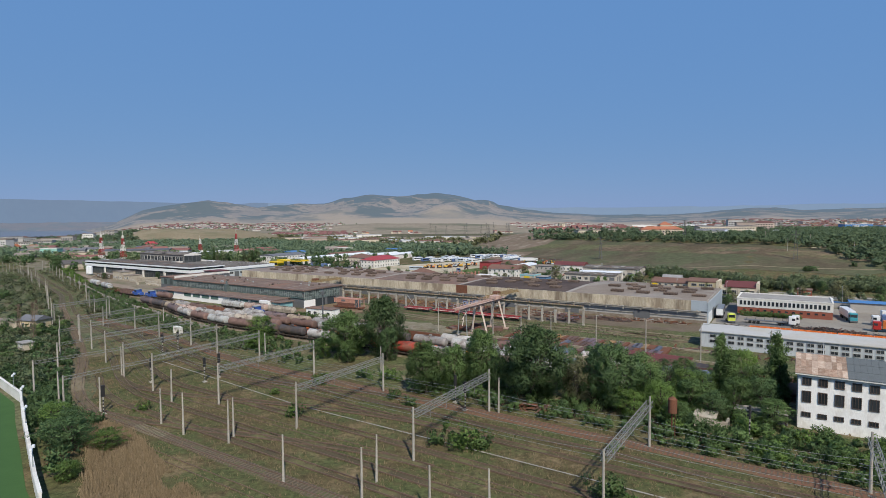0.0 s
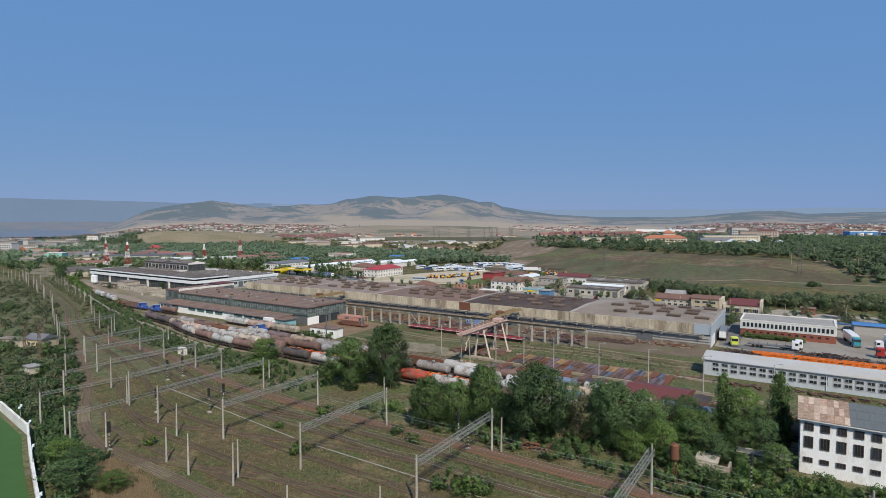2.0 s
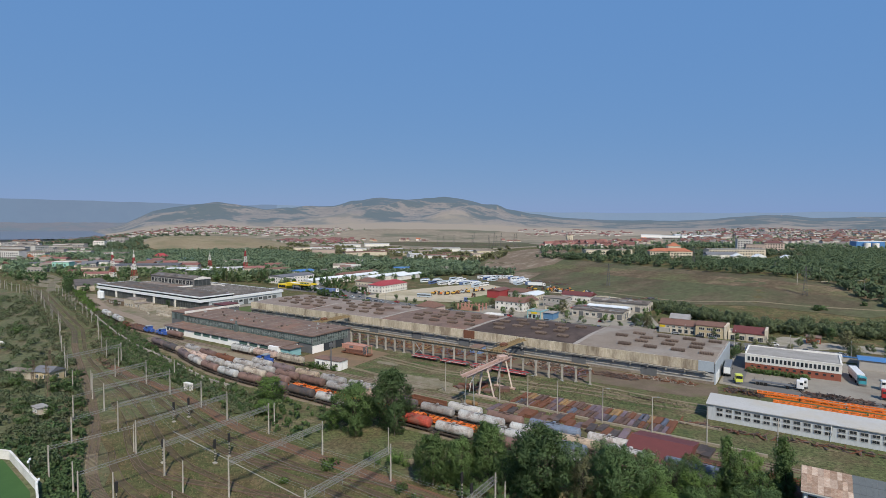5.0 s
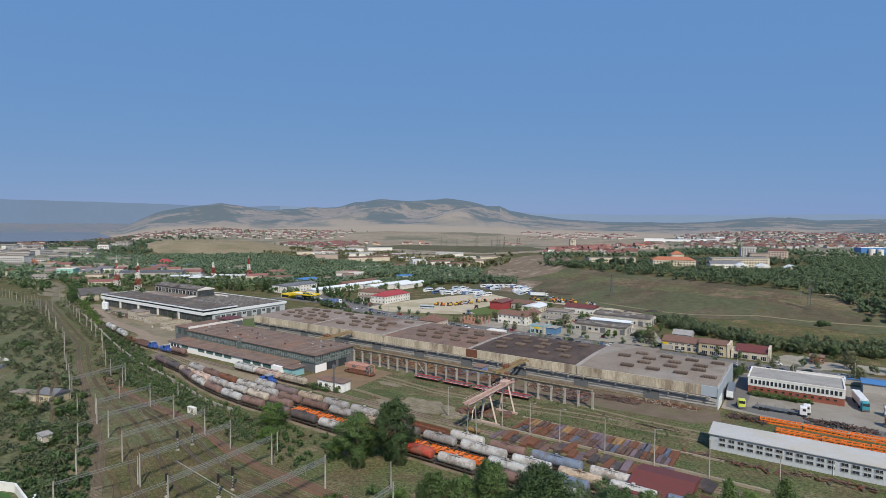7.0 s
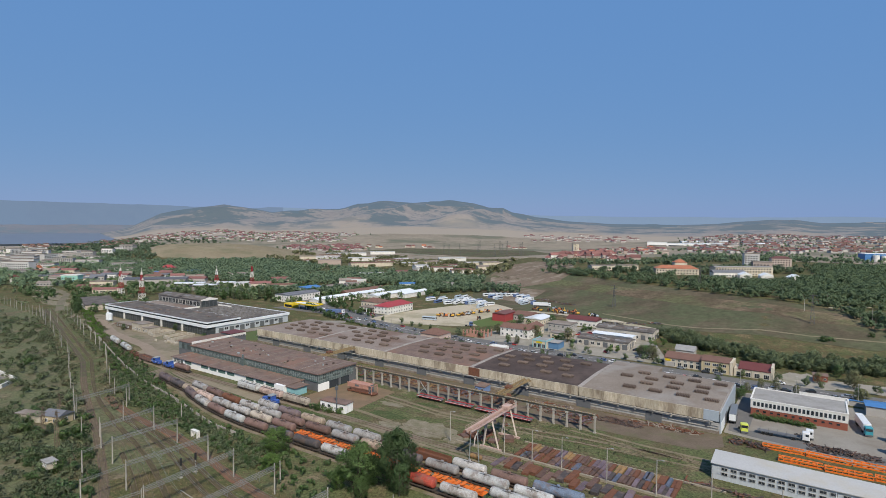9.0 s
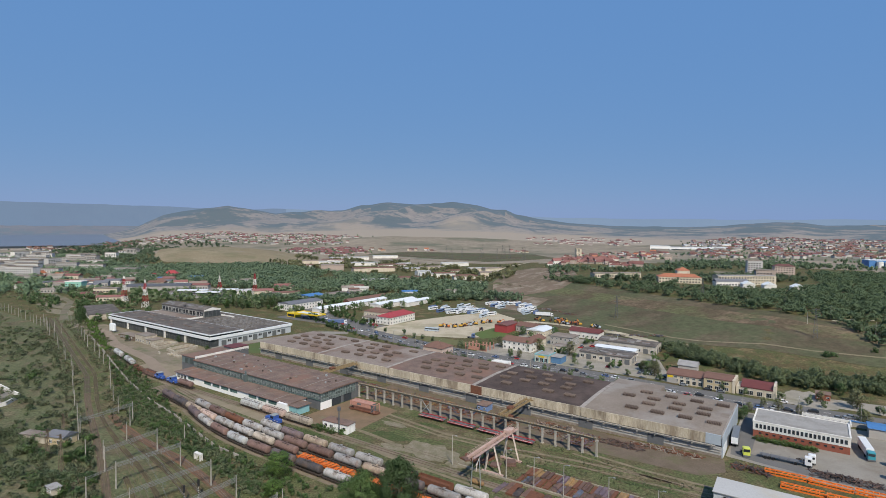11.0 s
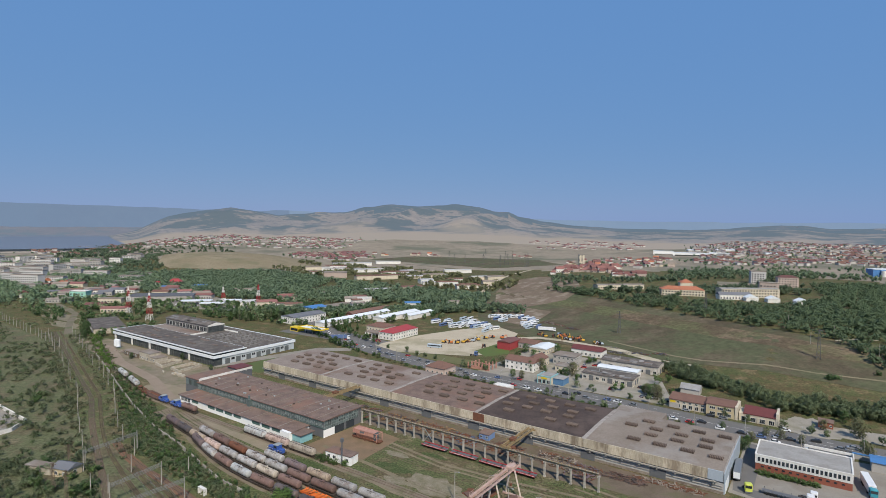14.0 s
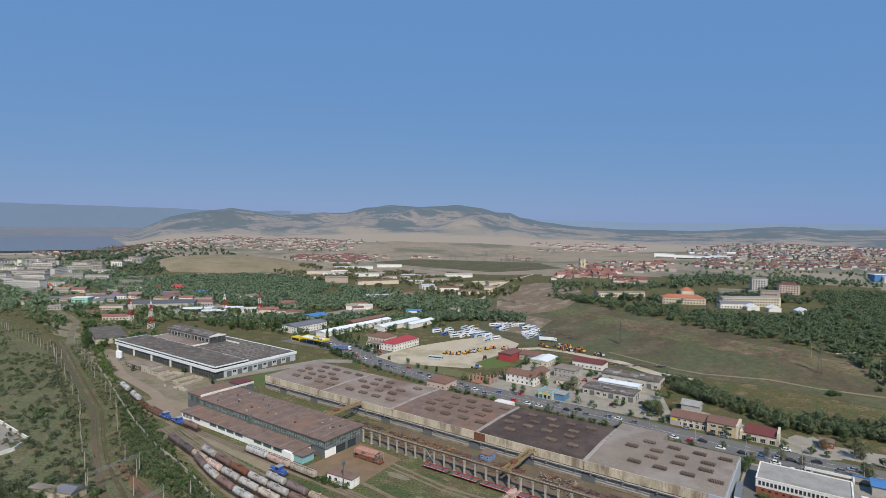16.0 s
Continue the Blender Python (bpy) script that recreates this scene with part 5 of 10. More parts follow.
def flat_wagon(colour, label, L=18.5):
    """Twin-deck car carrier with open orange frames."""
    t = thing("car_carrier_wagon", pose(0, 0, -50), label=label, category="wagon", group="parked wagons")
    under(t, L)
    part("deck", Mesh().box(-L / 2, -1.45, 1.15, L / 2, 1.45, 1.3), colour, t)
    rails = Mesh()
    for y in (-1.45, 1.45):
        k = int(L / 1.5)
        for i in range(k + 1):
            x = -L / 2 + L * i / k
            rails.bar((x, y, 1.3), (x, y, 2.0 + 0.5 * math.sin(i * 2.1)), 0.09)
        for i in range(k):
            x0, x1 = -L / 2 + L * i / k, -L / 2 + L * (i + 1) / k
            rails.bar((x0, y, 1.45 if i % 2 else 1.95), (x1, y, 1.95 if i % 2 else 1.45), 0.08)
        rails.bar((-L / 2, y, 2.0), (L / 2, y, 2.0), 0.1)
    part("side_frame", rails, colour, t)
    for i in range(9):
        x = -L / 2 + L * (i + 0.5) / 9
        part("upper_ramp", Mesh().box(x - 0.5, -1.3, 1.75 + 0.25 * (i % 3), x + 0.5, 1.3, 1.85 + 0.25 * (i % 3)), colour, t)
    return t


def open_wagon(colour, label, L=13.0, h=1.9):
    t = thing("open_wagon", pose(0, 0, -50), label=label, category="wagon", group="parked wagons")
    under(t, L)
    x, y = L / 2, 1.4
    part("body", Mesh().box(-x, -y, 1.15, x, y, 1.3).box(-x, -y, 1.3, x, -y + 0.1, 1.3 + h).box(-x, y - 0.1, 1.3, x, y, 1.3 + h).box(-x, -y + 0.1, 1.3, -x + 0.1, y - 0.1, 1.3 + h).box(x - 0.1, -y + 0.1, 1.3, x, y - 0.1, 1.3 + h), colour, t)
    rib = Mesh().box(-0.07, -y - 0.1, 1.2, 0.07, -y, 1.3 + h).box(-0.07, y, 1.2, 0.07, y + 0.1, 1.3 + h).data("rib", colour)
    for i in range(9):
        part("rib", rib, None, t).location = (-x + 0.4 + i * (L - 0.8) / 8, 0, 0)
    part("load", Mesh().box(-x + 0.1, -y + 0.1, 1.3, x - 0.1, y - 0.1, 1.3 + h * 0.55), M_RUST, t)
    return t


def hopper_wagon(colour, label, L=13.5):
    t = thing("covered_wagon", pose(0, 0, -50), label=label, category="wagon", group="parked wagons")
    under(t, L)
    x = L / 2
    body = Mesh()
    prof = [(-1.35, 1.5), (-0.9, 1.2), (0.9, 1.2), (1.35, 1.5), (1.45, 2.7), (1.15, 3.4), (0.45, 3.75), (-0.45, 3.75), (-1.15, 3.4), (-1.45, 2.7)]
    body.prism(prof, -x + 0.7, x - 0.7)
    for s in (-1, 1):
        k = len(prof)
        vs = [(s * (x - 0.7), *p) for p in prof] + [(s * (x - 0.05), p[0] * 0.55, 1.9 + (p[1] - 1.9) * 0.5) for p in prof]
        fs = [(i, (i + 1) % k, k + (i + 1) % k, k + i) for i in range(k)] + [tuple(range(k, 2 * k))]
        body.add(vs, fs)
    part("body", body, colour, t)
    for i in range(4):
        part("hatch", Mesh().tube((-x + 2 + i * (L - 4) / 3, 0, 3.7), (-x + 2 + i * (L - 4) / 3, 0, 3.95), 0.4, sides=10), colour, t)
    part("walkway", Mesh().box(-x + 0.7, -0.75, 3.82, x - 0.7, -0.6, 3.9).box(-x + 0.7, 0.6, 3.82, x - 0.7, 0.75, 3.9), M_UNDER, t)
    return t


def worn(name, c, k=0.75, r=0.72):
    return mat(name, c, tuple(v * 0.6 for v in c), rough=r, scale=0.5, fine=4.0, amount=0.8, per_object=0.2, stain=(0.15, 0.10, 0.075), stain_scale=0.45, stain_amount=0.6)


WCOL = {
    "white": worn("wagon_white", (0.56, 0.56, 0.53)), "grey": worn("wagon_grey", (0.37, 0.355, 0.335)), "pale": worn("wagon_pale_grey", (0.50, 0.475, 0.44)),
    "brown": worn("wagon_brown", (0.225, 0.140, 0.115)), "dark": worn("wagon_dark", (0.115, 0.102, 0.102)), "tan": worn("wagon_tan", (0.52, 0.41, 0.30)),
    "purple": worn("wagon_plum", (0.185, 0.140, 0.140)), "blue": worn("wagon_blue_grey", (0.20, 0.25, 0.33)), "cream": worn("wagon_cream", (0.56, 0.48, 0.38)),
    "pink": worn("wagon_faded_pink", (0.58, 0.43, 0.355)), "rust": M_RUST, "orange": paint("orange_paint", (0.72, 0.17, 0.025)), "red": worn("wagon_red", (0.42, 0.075, 0.05)),
}
WORDS = {"white": "white", "grey": "grimy grey", "pale": "pale grey", "brown": "brown", "dark": "blackish", "tan": "tan", "purple": "plum-brown", "blue": "blue-grey", "cream": "cream", "pink": "faded pink", "rust": "rusty", "orange": "orange", "red": "red"}


def wagon(kind, colour, b, u, L):
    """Puts a wagon on the siding whose straight part is at b, its middle at u."""
    key = (kind, colour, L)
    n = siding_n(b, u)
    slope = (siding_n(b, u + 3) - siding_n(b, u - 3)) / 6
    m = at(u, n, 0.0, math.degrees(math.atan(slope)))
    if key in WAGONS:
        return copy_thing(WAGONS[key], m)
    c, w = WCOL[colour], WORDS[colour]
    if kind == "tank":
        t = tank_wagon(c, f"{w} railway tank wagon parked on a siding", L, 1.5 if L > 14 else 1.38)
    elif kind == "flat":
        t = flat_wagon(c, f"{w} open car carrier wagon on a siding", L)
    elif kind == "open":
        t = open_wagon(c, f"{w} open-topped goods wagon on a siding", L)
    else:
        t = hopper_wagon(c, f"{w} covered hopper wagon beside the workshop", L)
    t.matrix_world = m
    WAGONS[key] = t
    return t


def train(b, u, items):
    for kind, colour, L in items:
        wagon(kind, colour, b, u + L / 2, L)
        u += L + 1.1


T, F_, O_, H_ = "tank", "flat", "open", "hopper"
# nearest siding, from the far end of the yard to the trees
train(-95.5, -200, [(T, "purple", 12.4), (T, "pale", 12.4), (T, "brown", 12.4), (T, "white", 12.4), (T, "brown", 12.4), (T, "dark", 12.4), (T, "dark", 12.4), (T, "pale", 12.4), (T, "dark", 12.4), (T, "red", 19.0), (T, "pale", 12.4), (T, "brown", 12.4), (T, "white", 15.6), (T, "brown", 12.4)])
train(-90.0, -232, [(T, "purple", 12.4), (T, "dark", 12.4), (T, "tan", 12.4), (T, "pink", 12.4), (T, "pale", 12.4), (T, "pale", 12.4), (T, "cream", 12.4), (T, "brown", 12.4), (F_, "orange", 18.5), (F_, "orange", 18.5), (F_, "orange", 18.5), (F_, "orange", 18.5), (T, "white", 12.4), (T, "blue", 15.6), (T, "brown", 12.4), (T, "dark", 12.4)])
train(-85.0, -206, [(T, "grey", 12.4), (T, "brown", 12.4), (T, "rust", 12.4), (T, "pale", 12.4), (T, "pale", 12.4), (T, "brown", 12.4), (T, "brown", 12.4), (T, "grey", 12.4), (T, "tan", 12.4), (T, "dark", 12.4), (T, "grey", 12.4), (T, "white", 15.6), (T, "white", 12.4), (T, "tan", 12.4), (T, "white", 12.4), (T, "blue", 15.6), (T, "brown", 12.4)])
train(-80.0, -160, [(T, "pale", 12.4), (T, "purple", 12.4), (T, "tan", 12.4), (T, "grey", 12.4), (T, "pale", 12.4), (O_, "dark", 13.0), (O_, "rust", 13.0), (T, "pale", 12.4), (T, "brown", 12.4), (T, "blue", 15.6), (T, "pale", 12.4), (T, "dark", 12.4), (O_, "brown", 13.0), (O_, "rust", 13.0)])
train(-67.0, -338.5, [(T, "white", 15.6)])
train(-67.0, -314.5, [(T, "white", 15.6), (F_, "rust", 18.5), (O_, "brown", 13.0)])
train(-67.0, -243, [(T, "brown", 12.4)])
train(-67.0, -190, [(H_, "white", 14.5), (H_, "pink", 14.5), (H_, "cream", 15.5)])


def shunter(u, b):
    n = siding_n(b, u)
    t = thing("shunting_locomotive", at(u, n, 0.0), label="blue shunting locomotive with a raised cab", category="locomotive")
    under(t, 9.5)
    c = paint("loco_blue", (0.045, 0.10, 0.33))
    part("hood", Mesh().bevel_box(-4.5, -0.95, 1.15, -0.6, 0.95, 2.7, 0.2).bevel_box(1.8, -0.95, 1.15, 4.5, 0.95, 2.6, 0.2), c, t)
    cab = part("cab", Mesh().bevel_box(-0.6, -1.4, 1.15, 1.8, 1.4, 3.9, 0.15), c, t)
    part("cab_roof", Mesh().box(-0.8, -1.5, 3.9, 2.0, 1.5, 4.05), M_GALV, cab)
    part("cab_window", Mesh().box(-0.3, -1.43, 2.7, 1.5, -1.39, 3.5).box(-0.3, 1.39, 2.7, 1.5, 1.43, 3.5), M_GLASS, cab)
    part("handrail", Mesh().bar((-4.6, -1.3, 2.1), (4.6, -1.3, 2.1), 0.06).bar((-4.6, 1.3, 2.1), (4.6, 1.3, 2.1), 0.06), M_WHITE, t)


shunter(-262, -67.0)
shunter(-249, -67.0)
shunter(-160, -73.0)


def concrete_fence():
    line = [(-400, -39), (-350, -53), (-310, -65), (-271, -76), (-228, -86.5), (-197, -91), (-174, -96), (-156, -99.5), (-138, -100)]
    panel = Mesh().box(0, -0.08, 0, 2.8, 0.08, 1.9).box(0.05, -0.12, 1.5, 2.75, 0.12, 1.8).data("fence_panel", M_CONCRETE)
    post = Mesh().box(-0.12, -0.14, 0, 0.12, 0.14, 2.1).data("post", M_CONCRETE)
    t = thing("concrete_fence", SITE, label="broken pale concrete panel fence beside the sidings", category="fence")
    for (a, b) in zip(line, line[1:]):
        d = Vector(b) - Vector(a)
        k = int(d.length / 3)
        ang = math.atan2(d.y, d.x)
        for i in range(k):
            if random.random() < 0.25:
                continue
            p = Vector(a) + d * (i / k)
            for data, nm in ((panel, "fence_panel"), (post, "post")):
                o = part(nm, data, None, t)
                o.location, o.rotation_euler = (p.x, p.y - 3.2, 0), (random.uniform(-0.12, 0.12) if nm == "fence_panel" else 0, 0, ang)


concrete_fence()

# ---- crane yard ----
M_PINK = mat("faded_red_oxide", (0.50, 0.27, 0.20), (0.38, 0.19, 0.14), rough=0.65, scale=0.8, amount=0.6, stain=(0.22, 0.12, 0.09), stain_scale=0.6)
M_CREAM = paint("cream_paint", (0.62, 0.52, 0.44))
M_OCHRE = mat("dirty_ochre", (0.34, 0.25, 0.13), (0.22, 0.16, 0.095), scale=0.8, amount=0.7)


def crane_runway():
    t = thing("crane_runway", SITE, label="long elevated crane runway on concrete columns", category="crane runway")
    col = Mesh().box(-0.3, -0.35, 0, 0.3, 0.35, 6.1).box(-0.45, -0.6, 5.5, 0.45, 0.6, 6.1).box(-0.5, -0.5, 0, 0.5, 0.5, 0.3).data("column", M_CONCRETE)
    u = -155.7
    us = []
    while u < -37:
        part("column", col, None, t).location = (u, -25.5, 0)
        us.append(u)
        u += 5.36
    for a, b in zip(us, us[1:]):
        part("girder", Mesh().box(a + 0.02, -25.75, 6.1, b - 0.02, -25.25, 6.95).box(a + 0.02, -26.3, 6.95, b - 0.02, -24.9, 7.1), M_RUNWAY, t)
    rail = Mesh().box(us[0], -25.58, 7.1, us[-1], -25.42, 7.28)
    part("crane_rail", rail, M_RAIL, t)
    tick = Mesh().box(-0.12, -26.45, 6.9, 0.12, -26.25, 7.55).data("rail_clip", M_OCHRE)
    x = us[0] + 0.6
    while x < us[-1]:
        part("rail_clip", tick, None, t).location = (x, 0, 0)
        x += 1.34
    br = Mesh()
    br.bar((-117.7, -25.5, 0.3), (-112.4, -25.5, 6), 0.2).bar((-112.4, -25.5, 0.3), (-117.7, -25.5, 6), 0.2)
    part("cross_brace", br, M_GALV, t)


M_RUNWAY = mat("runway_concrete", (0.36, 0.315, 0.235), (0.25, 0.21, 0.15), scale=0.6, amount=0.7)
crane_runway()


def bridge_crane(u):
    t = thing("bridge_crane", at(u, -25.5, 0), label="dirty ochre overhead bridge crane across the runway", category="bridge crane")
    L = 24.0
    g = Mesh()
    for x in (-1.1, 1.1):
        g.box(x - 0.25, -0.8, 7.3, x + 0.25, L, 8.3)
        for k in range(12):
            g.bar((x * 1.5, k * 2, 8.3), (x * 1.5, k * 2, 9.2), 0.06)
        g.bar((x * 1.5, 0, 9.2), (x * 1.5, L, 9.2), 0.06)
    part("girder", g, M_OCHRE, t)
    part("trolley", Mesh().bevel_box(-1.2, 5, 8.3, 1.2, 8, 9.3, 0.15), M_RUST, t)
    part("end_carriage", Mesh().box(-2.2, -0.4, 7.28, 2.2, 0.4, 7.8).box(-2.2, L - 0.9, 7.28, 2.2, L - 0.2, 7.8), M_OCHRE, t)
    part("driver_cab", Mesh().bevel_box(1.4, 1, 5.4, 3.2, 3, 7.3, 0.1), M_RUST, t)


bridge_crane(-76.5)
bridge_crane(-181)


M_CRANE = mat("faded_crane_paint", (0.56, 0.41, 0.345), (0.40, 0.245, 0.19), rough=0.7, scale=0.6, fine=4.0, amount=0.7)


def gantry_crane():
    t = thing("gantry_crane", at(-61.8, -46.7, 0), label="faded red gantry crane with cream legs over the stockyard", category="gantry crane")
    z = 10.6
    b = Mesh()
    for x in (-0.75, 0.75):
        b.bar((x, -28, z), (x, 3, z), 0.26, 0.8)
    for k in range(15):
        y = -28 + k * 2.1
        b.bar((-0.75, y, z), (0.75, y + (1 if k % 2 else -1), z), 0.14)
    part("main_beam", b, M_CRANE, t)
    r = Mesh()
    for x in (-1.25, 1.25):
        for k in range(16):
            r.bar((x, -28 + k * 2, z + 0.4), (x, -28 + k * 2, z + 1.5), 0.07)
        r.bar((x, -28, z + 1.5), (x, 3, z + 1.5), 0.07).bar((x, -28, z + 0.95), (x, 3, z + 0.95), 0.05)
        r.box(x - 0.3, -28, z + 0.3, x + 0.3, 3, z + 0.38)
    part("walkway", r, M_CRANE, t)
    for y in (0.0, -13.4):
        for x in (-1, 1):
            leg = Mesh().bar((x * 0.9, y - 1.0, z - 0.4), (x * 3.0, y, 0.5), 0.42, 0.5)
            part("leg", leg, M_CREAM, t)
        part("sill_beam", Mesh().box(-4.2, y - 0.35, 0.15, 4.2, y + 0.35, 0.75), M_CRANE, t)
        for x in (-3.4, 3.4):
            part("wheel_truck", Mesh().box(x - 0.9, y - 0.3, 0.0, x + 0.9, y + 0.3, 0.5), M_UNDER, t)
    for x in (-1.2, 1.2):
        part("tie_leg", Mesh().bar((x, -24.5, z - 0.4), (x * 1.5, -24.5, 0), 0.22), M_GALV, t)
    part("knee_brace", Mesh().bar((0, -24.5, z - 3.5), (0, -20.5, z - 0.4), 0.25).bar((0, -24.5, 5), (0, -23.6, 8), 0.2), M_CREAM, t)
    part("trolley", Mesh().bevel_box(-1.4, -3.6, z + 0.45, 1.4, -0.4, z + 1.6, 0.2), M_CRANE, t)
    part("hoist_drum", Mesh().tube((-1.2, -2, z + 0.9), (1.2, -2, z + 0.9), 0.6, sides=12), M_RUST, t)
    part("cab", Mesh().bevel_box(-3.3, -9, z - 3.2, -1.5, -7, z - 0.6, 0.12), M_CRANE, t)
    part("hook_block", Mesh().bar((0, -2, z), (0, -2, 5.5), 0.06).box(-0.4, -2.3, 4.6, 0.4, -1.7, 5.5), M_RUST, t)


gantry_crane()
track("crane_rail_track", [(-130, -46.7), (-60, -46.7), (10, -46.7)], None, "crane rail set in the stockyard", sleepers=False)
track("crane_rail_track", [(-130, -60.1), (-60, -60.1), (10, -60.1)], None, "crane rail set in the stockyard", sleepers=False)


def plate_stack(u, n, L, W, h, material, label, rz=0.0):
    """A stack of steel: separate uneven sheets."""
    t = thing("steel_stack", at(u, n, 0, rz), label=label, category="steel stack", group="stockyard stacks")
    k = max(1, int(h / 0.35))
    for i in range(k):
        o = random.uniform(-0.15, 0.15)
        part("plate", Mesh().box(-L / 2 + o, -W / 2, i * 0.35 + 0.04, L / 2 + o, W / 2, (i + 1) * 0.35), material, t)
    return t


STEEL = {"rust": M_RUST, "ochre": worn("ochre_steel", (0.33, 0.20, 0.085)), "blue": worn("blue_steel", (0.14, 0.16, 0.215)), "brown": worn("brown_steel", (0.17, 0.10, 0.075)),
         "mauve": worn("mauve_steel", (0.19, 0.14, 0.16)), "pale": worn("pale_steel", (0.40, 0.34, 0.27)), "dark": worn("dark_steel", (0.085, 0.07, 0.065))}
SW = {"rust": "rusty", "ochre": "ochre-painted", "blue": "blue-grey", "brown": "brown", "mauve": "mauve-brown", "pale": "pale", "dark": "dark"}
order = ["rust", "ochre", "brown", "rust", "mauve", "ochre", "brown", "brown", "rust", "mauve", "brown", "ochre", "mauve", "brown", "blue", "rust", "blue", "rust"]
for i in range(36):
    c = order[i // 2] if random.random() < 0.7 else random.choice(["rust", "brown", "rust", "mauve"])
    u = -52 + i * 1.38
    for j, n in enumerate((-51.2, -57.6)):
        cc = c if j == 0 else random.choice(["rust", "brown", "mauve", "dark", "brown", "blue", "rust"])
        if j == 0 and i in (2, 10, 30):
            cc = "ochre"
        plate_stack(u + random.uniform(-0.3, 0.3), n + random.uniform(-0.4, 0.4), random.uniform(1.1, 1.3), random.uniform(5.4, 6.3), random.choice((0.36, 0.72, 0.72)), STEEL[cc], f"stack of {SW[cc]} steel sections in the stockyard", random.uniform(-1.5, 1.5))
for i in range(30):
    u = -55 + i * 2.15
    c = random.choice(["rust", "brown", "dark", "rust", "mauve", "brown", "dark"] + (["ochre"] if i > 18 else []))
    plate_stack(u, -66.5 + random.uniform(-2.5, 2.5), random.uniform(1.7, 2.3), random.uniform(5, 8), random.uniform(0.4, 1.3), STEEL[c], f"stack of {SW[c]} steel sections in the stockyard", random.uniform(-6, 6))
for i in range(12):
    c = random.choice(["rust", "brown", "rust"])
    plate_stack(-70 + random.uniform(-6, 10), -52 + random.uniform(-4, 5), random.uniform(2, 4), random.uniform(1.5, 4), random.uniform(0.4, 1.5), STEEL[c], f"pile of {SW[c]} scrap under the gantry crane", random.uniform(0, 90))


def stock_pole(u, n):
    t = thing("lamp_pole", at(u, n, 0), label="tall concrete lamp pole in the stockyard", category="lamp pole", group="stockyard poles")
    part("shaft", Mesh().tube((0, 0, -0.3), (0, 0, 10.5), 0.2, 0.11, 8), M_CONCRETE, t)
    part("lamp_arm", Mesh().bar((0, 0, 10.3), (1.4, 0, 10.7), 0.08).bevel_box(1.2, -0.15, 10.6, 2.0, 0.15, 10.8, 0.04), M_GALV, t)


for u in (-66, -56, -46, -36, -22, -8, 6, 22):
    stock_pole(u, -61.5 if u > -60 else -57)
stock_pole(-77, -62)
fence_line = thing("stockyard_rail", SITE, label="pale concrete crane kerb along the stockyard", category="kerb")
part("kerb", Mesh().box(-75, -61.6, 0, 20, -60.9, 0.7), M_RUNWAY, fence_line)
part("kerb", Mesh().box(-55, -48.2, 0, 8, -47.7, 0.5), M_RUNWAY, fence_line)


def scrap(u, n, w, d, h, count, colours, label, name="scrap_heap", z0=0.0):
    """A heap of odd bars and plates."""
    t = thing(name, at(u, n, z0), label=label, category="scrap heap")
    for k, c in enumerate(colours):
        m = Mesh()
        for i in range(count // len(colours)):
            x, y = random.uniform(-w, w), random.uniform(-d, d)
            z = max(0.05, h * (1 - max(abs(x) / w, abs(y) / d)) * random.uniform(0.3, 1.0))
            a, p = random.uniform(0, math.pi), random.uniform(-0.35, 0.35)
            L = random.uniform(0.4, 2.0)
            v = Vector((math.cos(a) * math.cos(p), math.sin(a) * math.cos(p), math.sin(p))) * L
            c0 = Vector((x, y, z + 0.15))
            m.bar(c0 - v, c0 + v, random.uniform(0.1, 0.5), random.uniform(0.08, 0.3))
        part("scrap_layer", m, STEEL[c], t)["kind"] = "stuff"


for u, n, w, d, h, c in ((-168, -13, 10, 7, 1.8, ["dark", "mauve", "rust"]), (-143, -13, 12, 6, 1.6, ["dark", "rust", "ochre"]), (-122, -12, 10, 6, 1.4, ["rust", "ochre", "brown"]), (-104, -13, 8, 5, 1.3, ["rust", "rust", "blue"]),
                         (-84, -12, 8, 6, 1.0, ["rust", "brown"]), (-62, -10, 9, 6, 1.2, ["dark", "rust", "pale"]), (-48, -14, 6, 7, 1.5, ["dark", "rust", "mauve"]), (-33, -9, 8, 3, 0.8, ["dark", "brown"]), (-18, -5, 12, 1.5, 0.8, ["rust", "pale"]), (-192, -14, 8, 6, 1.6, ["dark", "brown"])):
    scrap(u, n, w, d, h, 150, c, "heap of rusty scrap and steel offcuts")


def hut(u, n, w, d, h, wall, roof, label, rz=0.0):
    t = thing("hut", at(u, n, 0, rz), label=label, category="hut")
    part("wall", Mesh().box(0, 0, 0, w, d, h), wall, t)
    part("roof", Mesh().prism([(-0.3, h - 0.1), (d + 0.3, h + 0.25), (d + 0.3, h + 0.4), (-0.3, h + 0.05)], -0.3, w + 0.3), roof, t)
    windows(t, [(0.5, -0.02, 1.0)] + ([(w - 1.6, -0.02, 1.0)] if w > 3.5 else []), 1.1, 1.0)
    return t


hut(-99, -8.5, 5.0, 5.5, 2.8, paint("hut_blue", (0.16, 0.24, 0.42)), M_BROWN_ROOF, "blue cabin with a brown roof beside the shed")


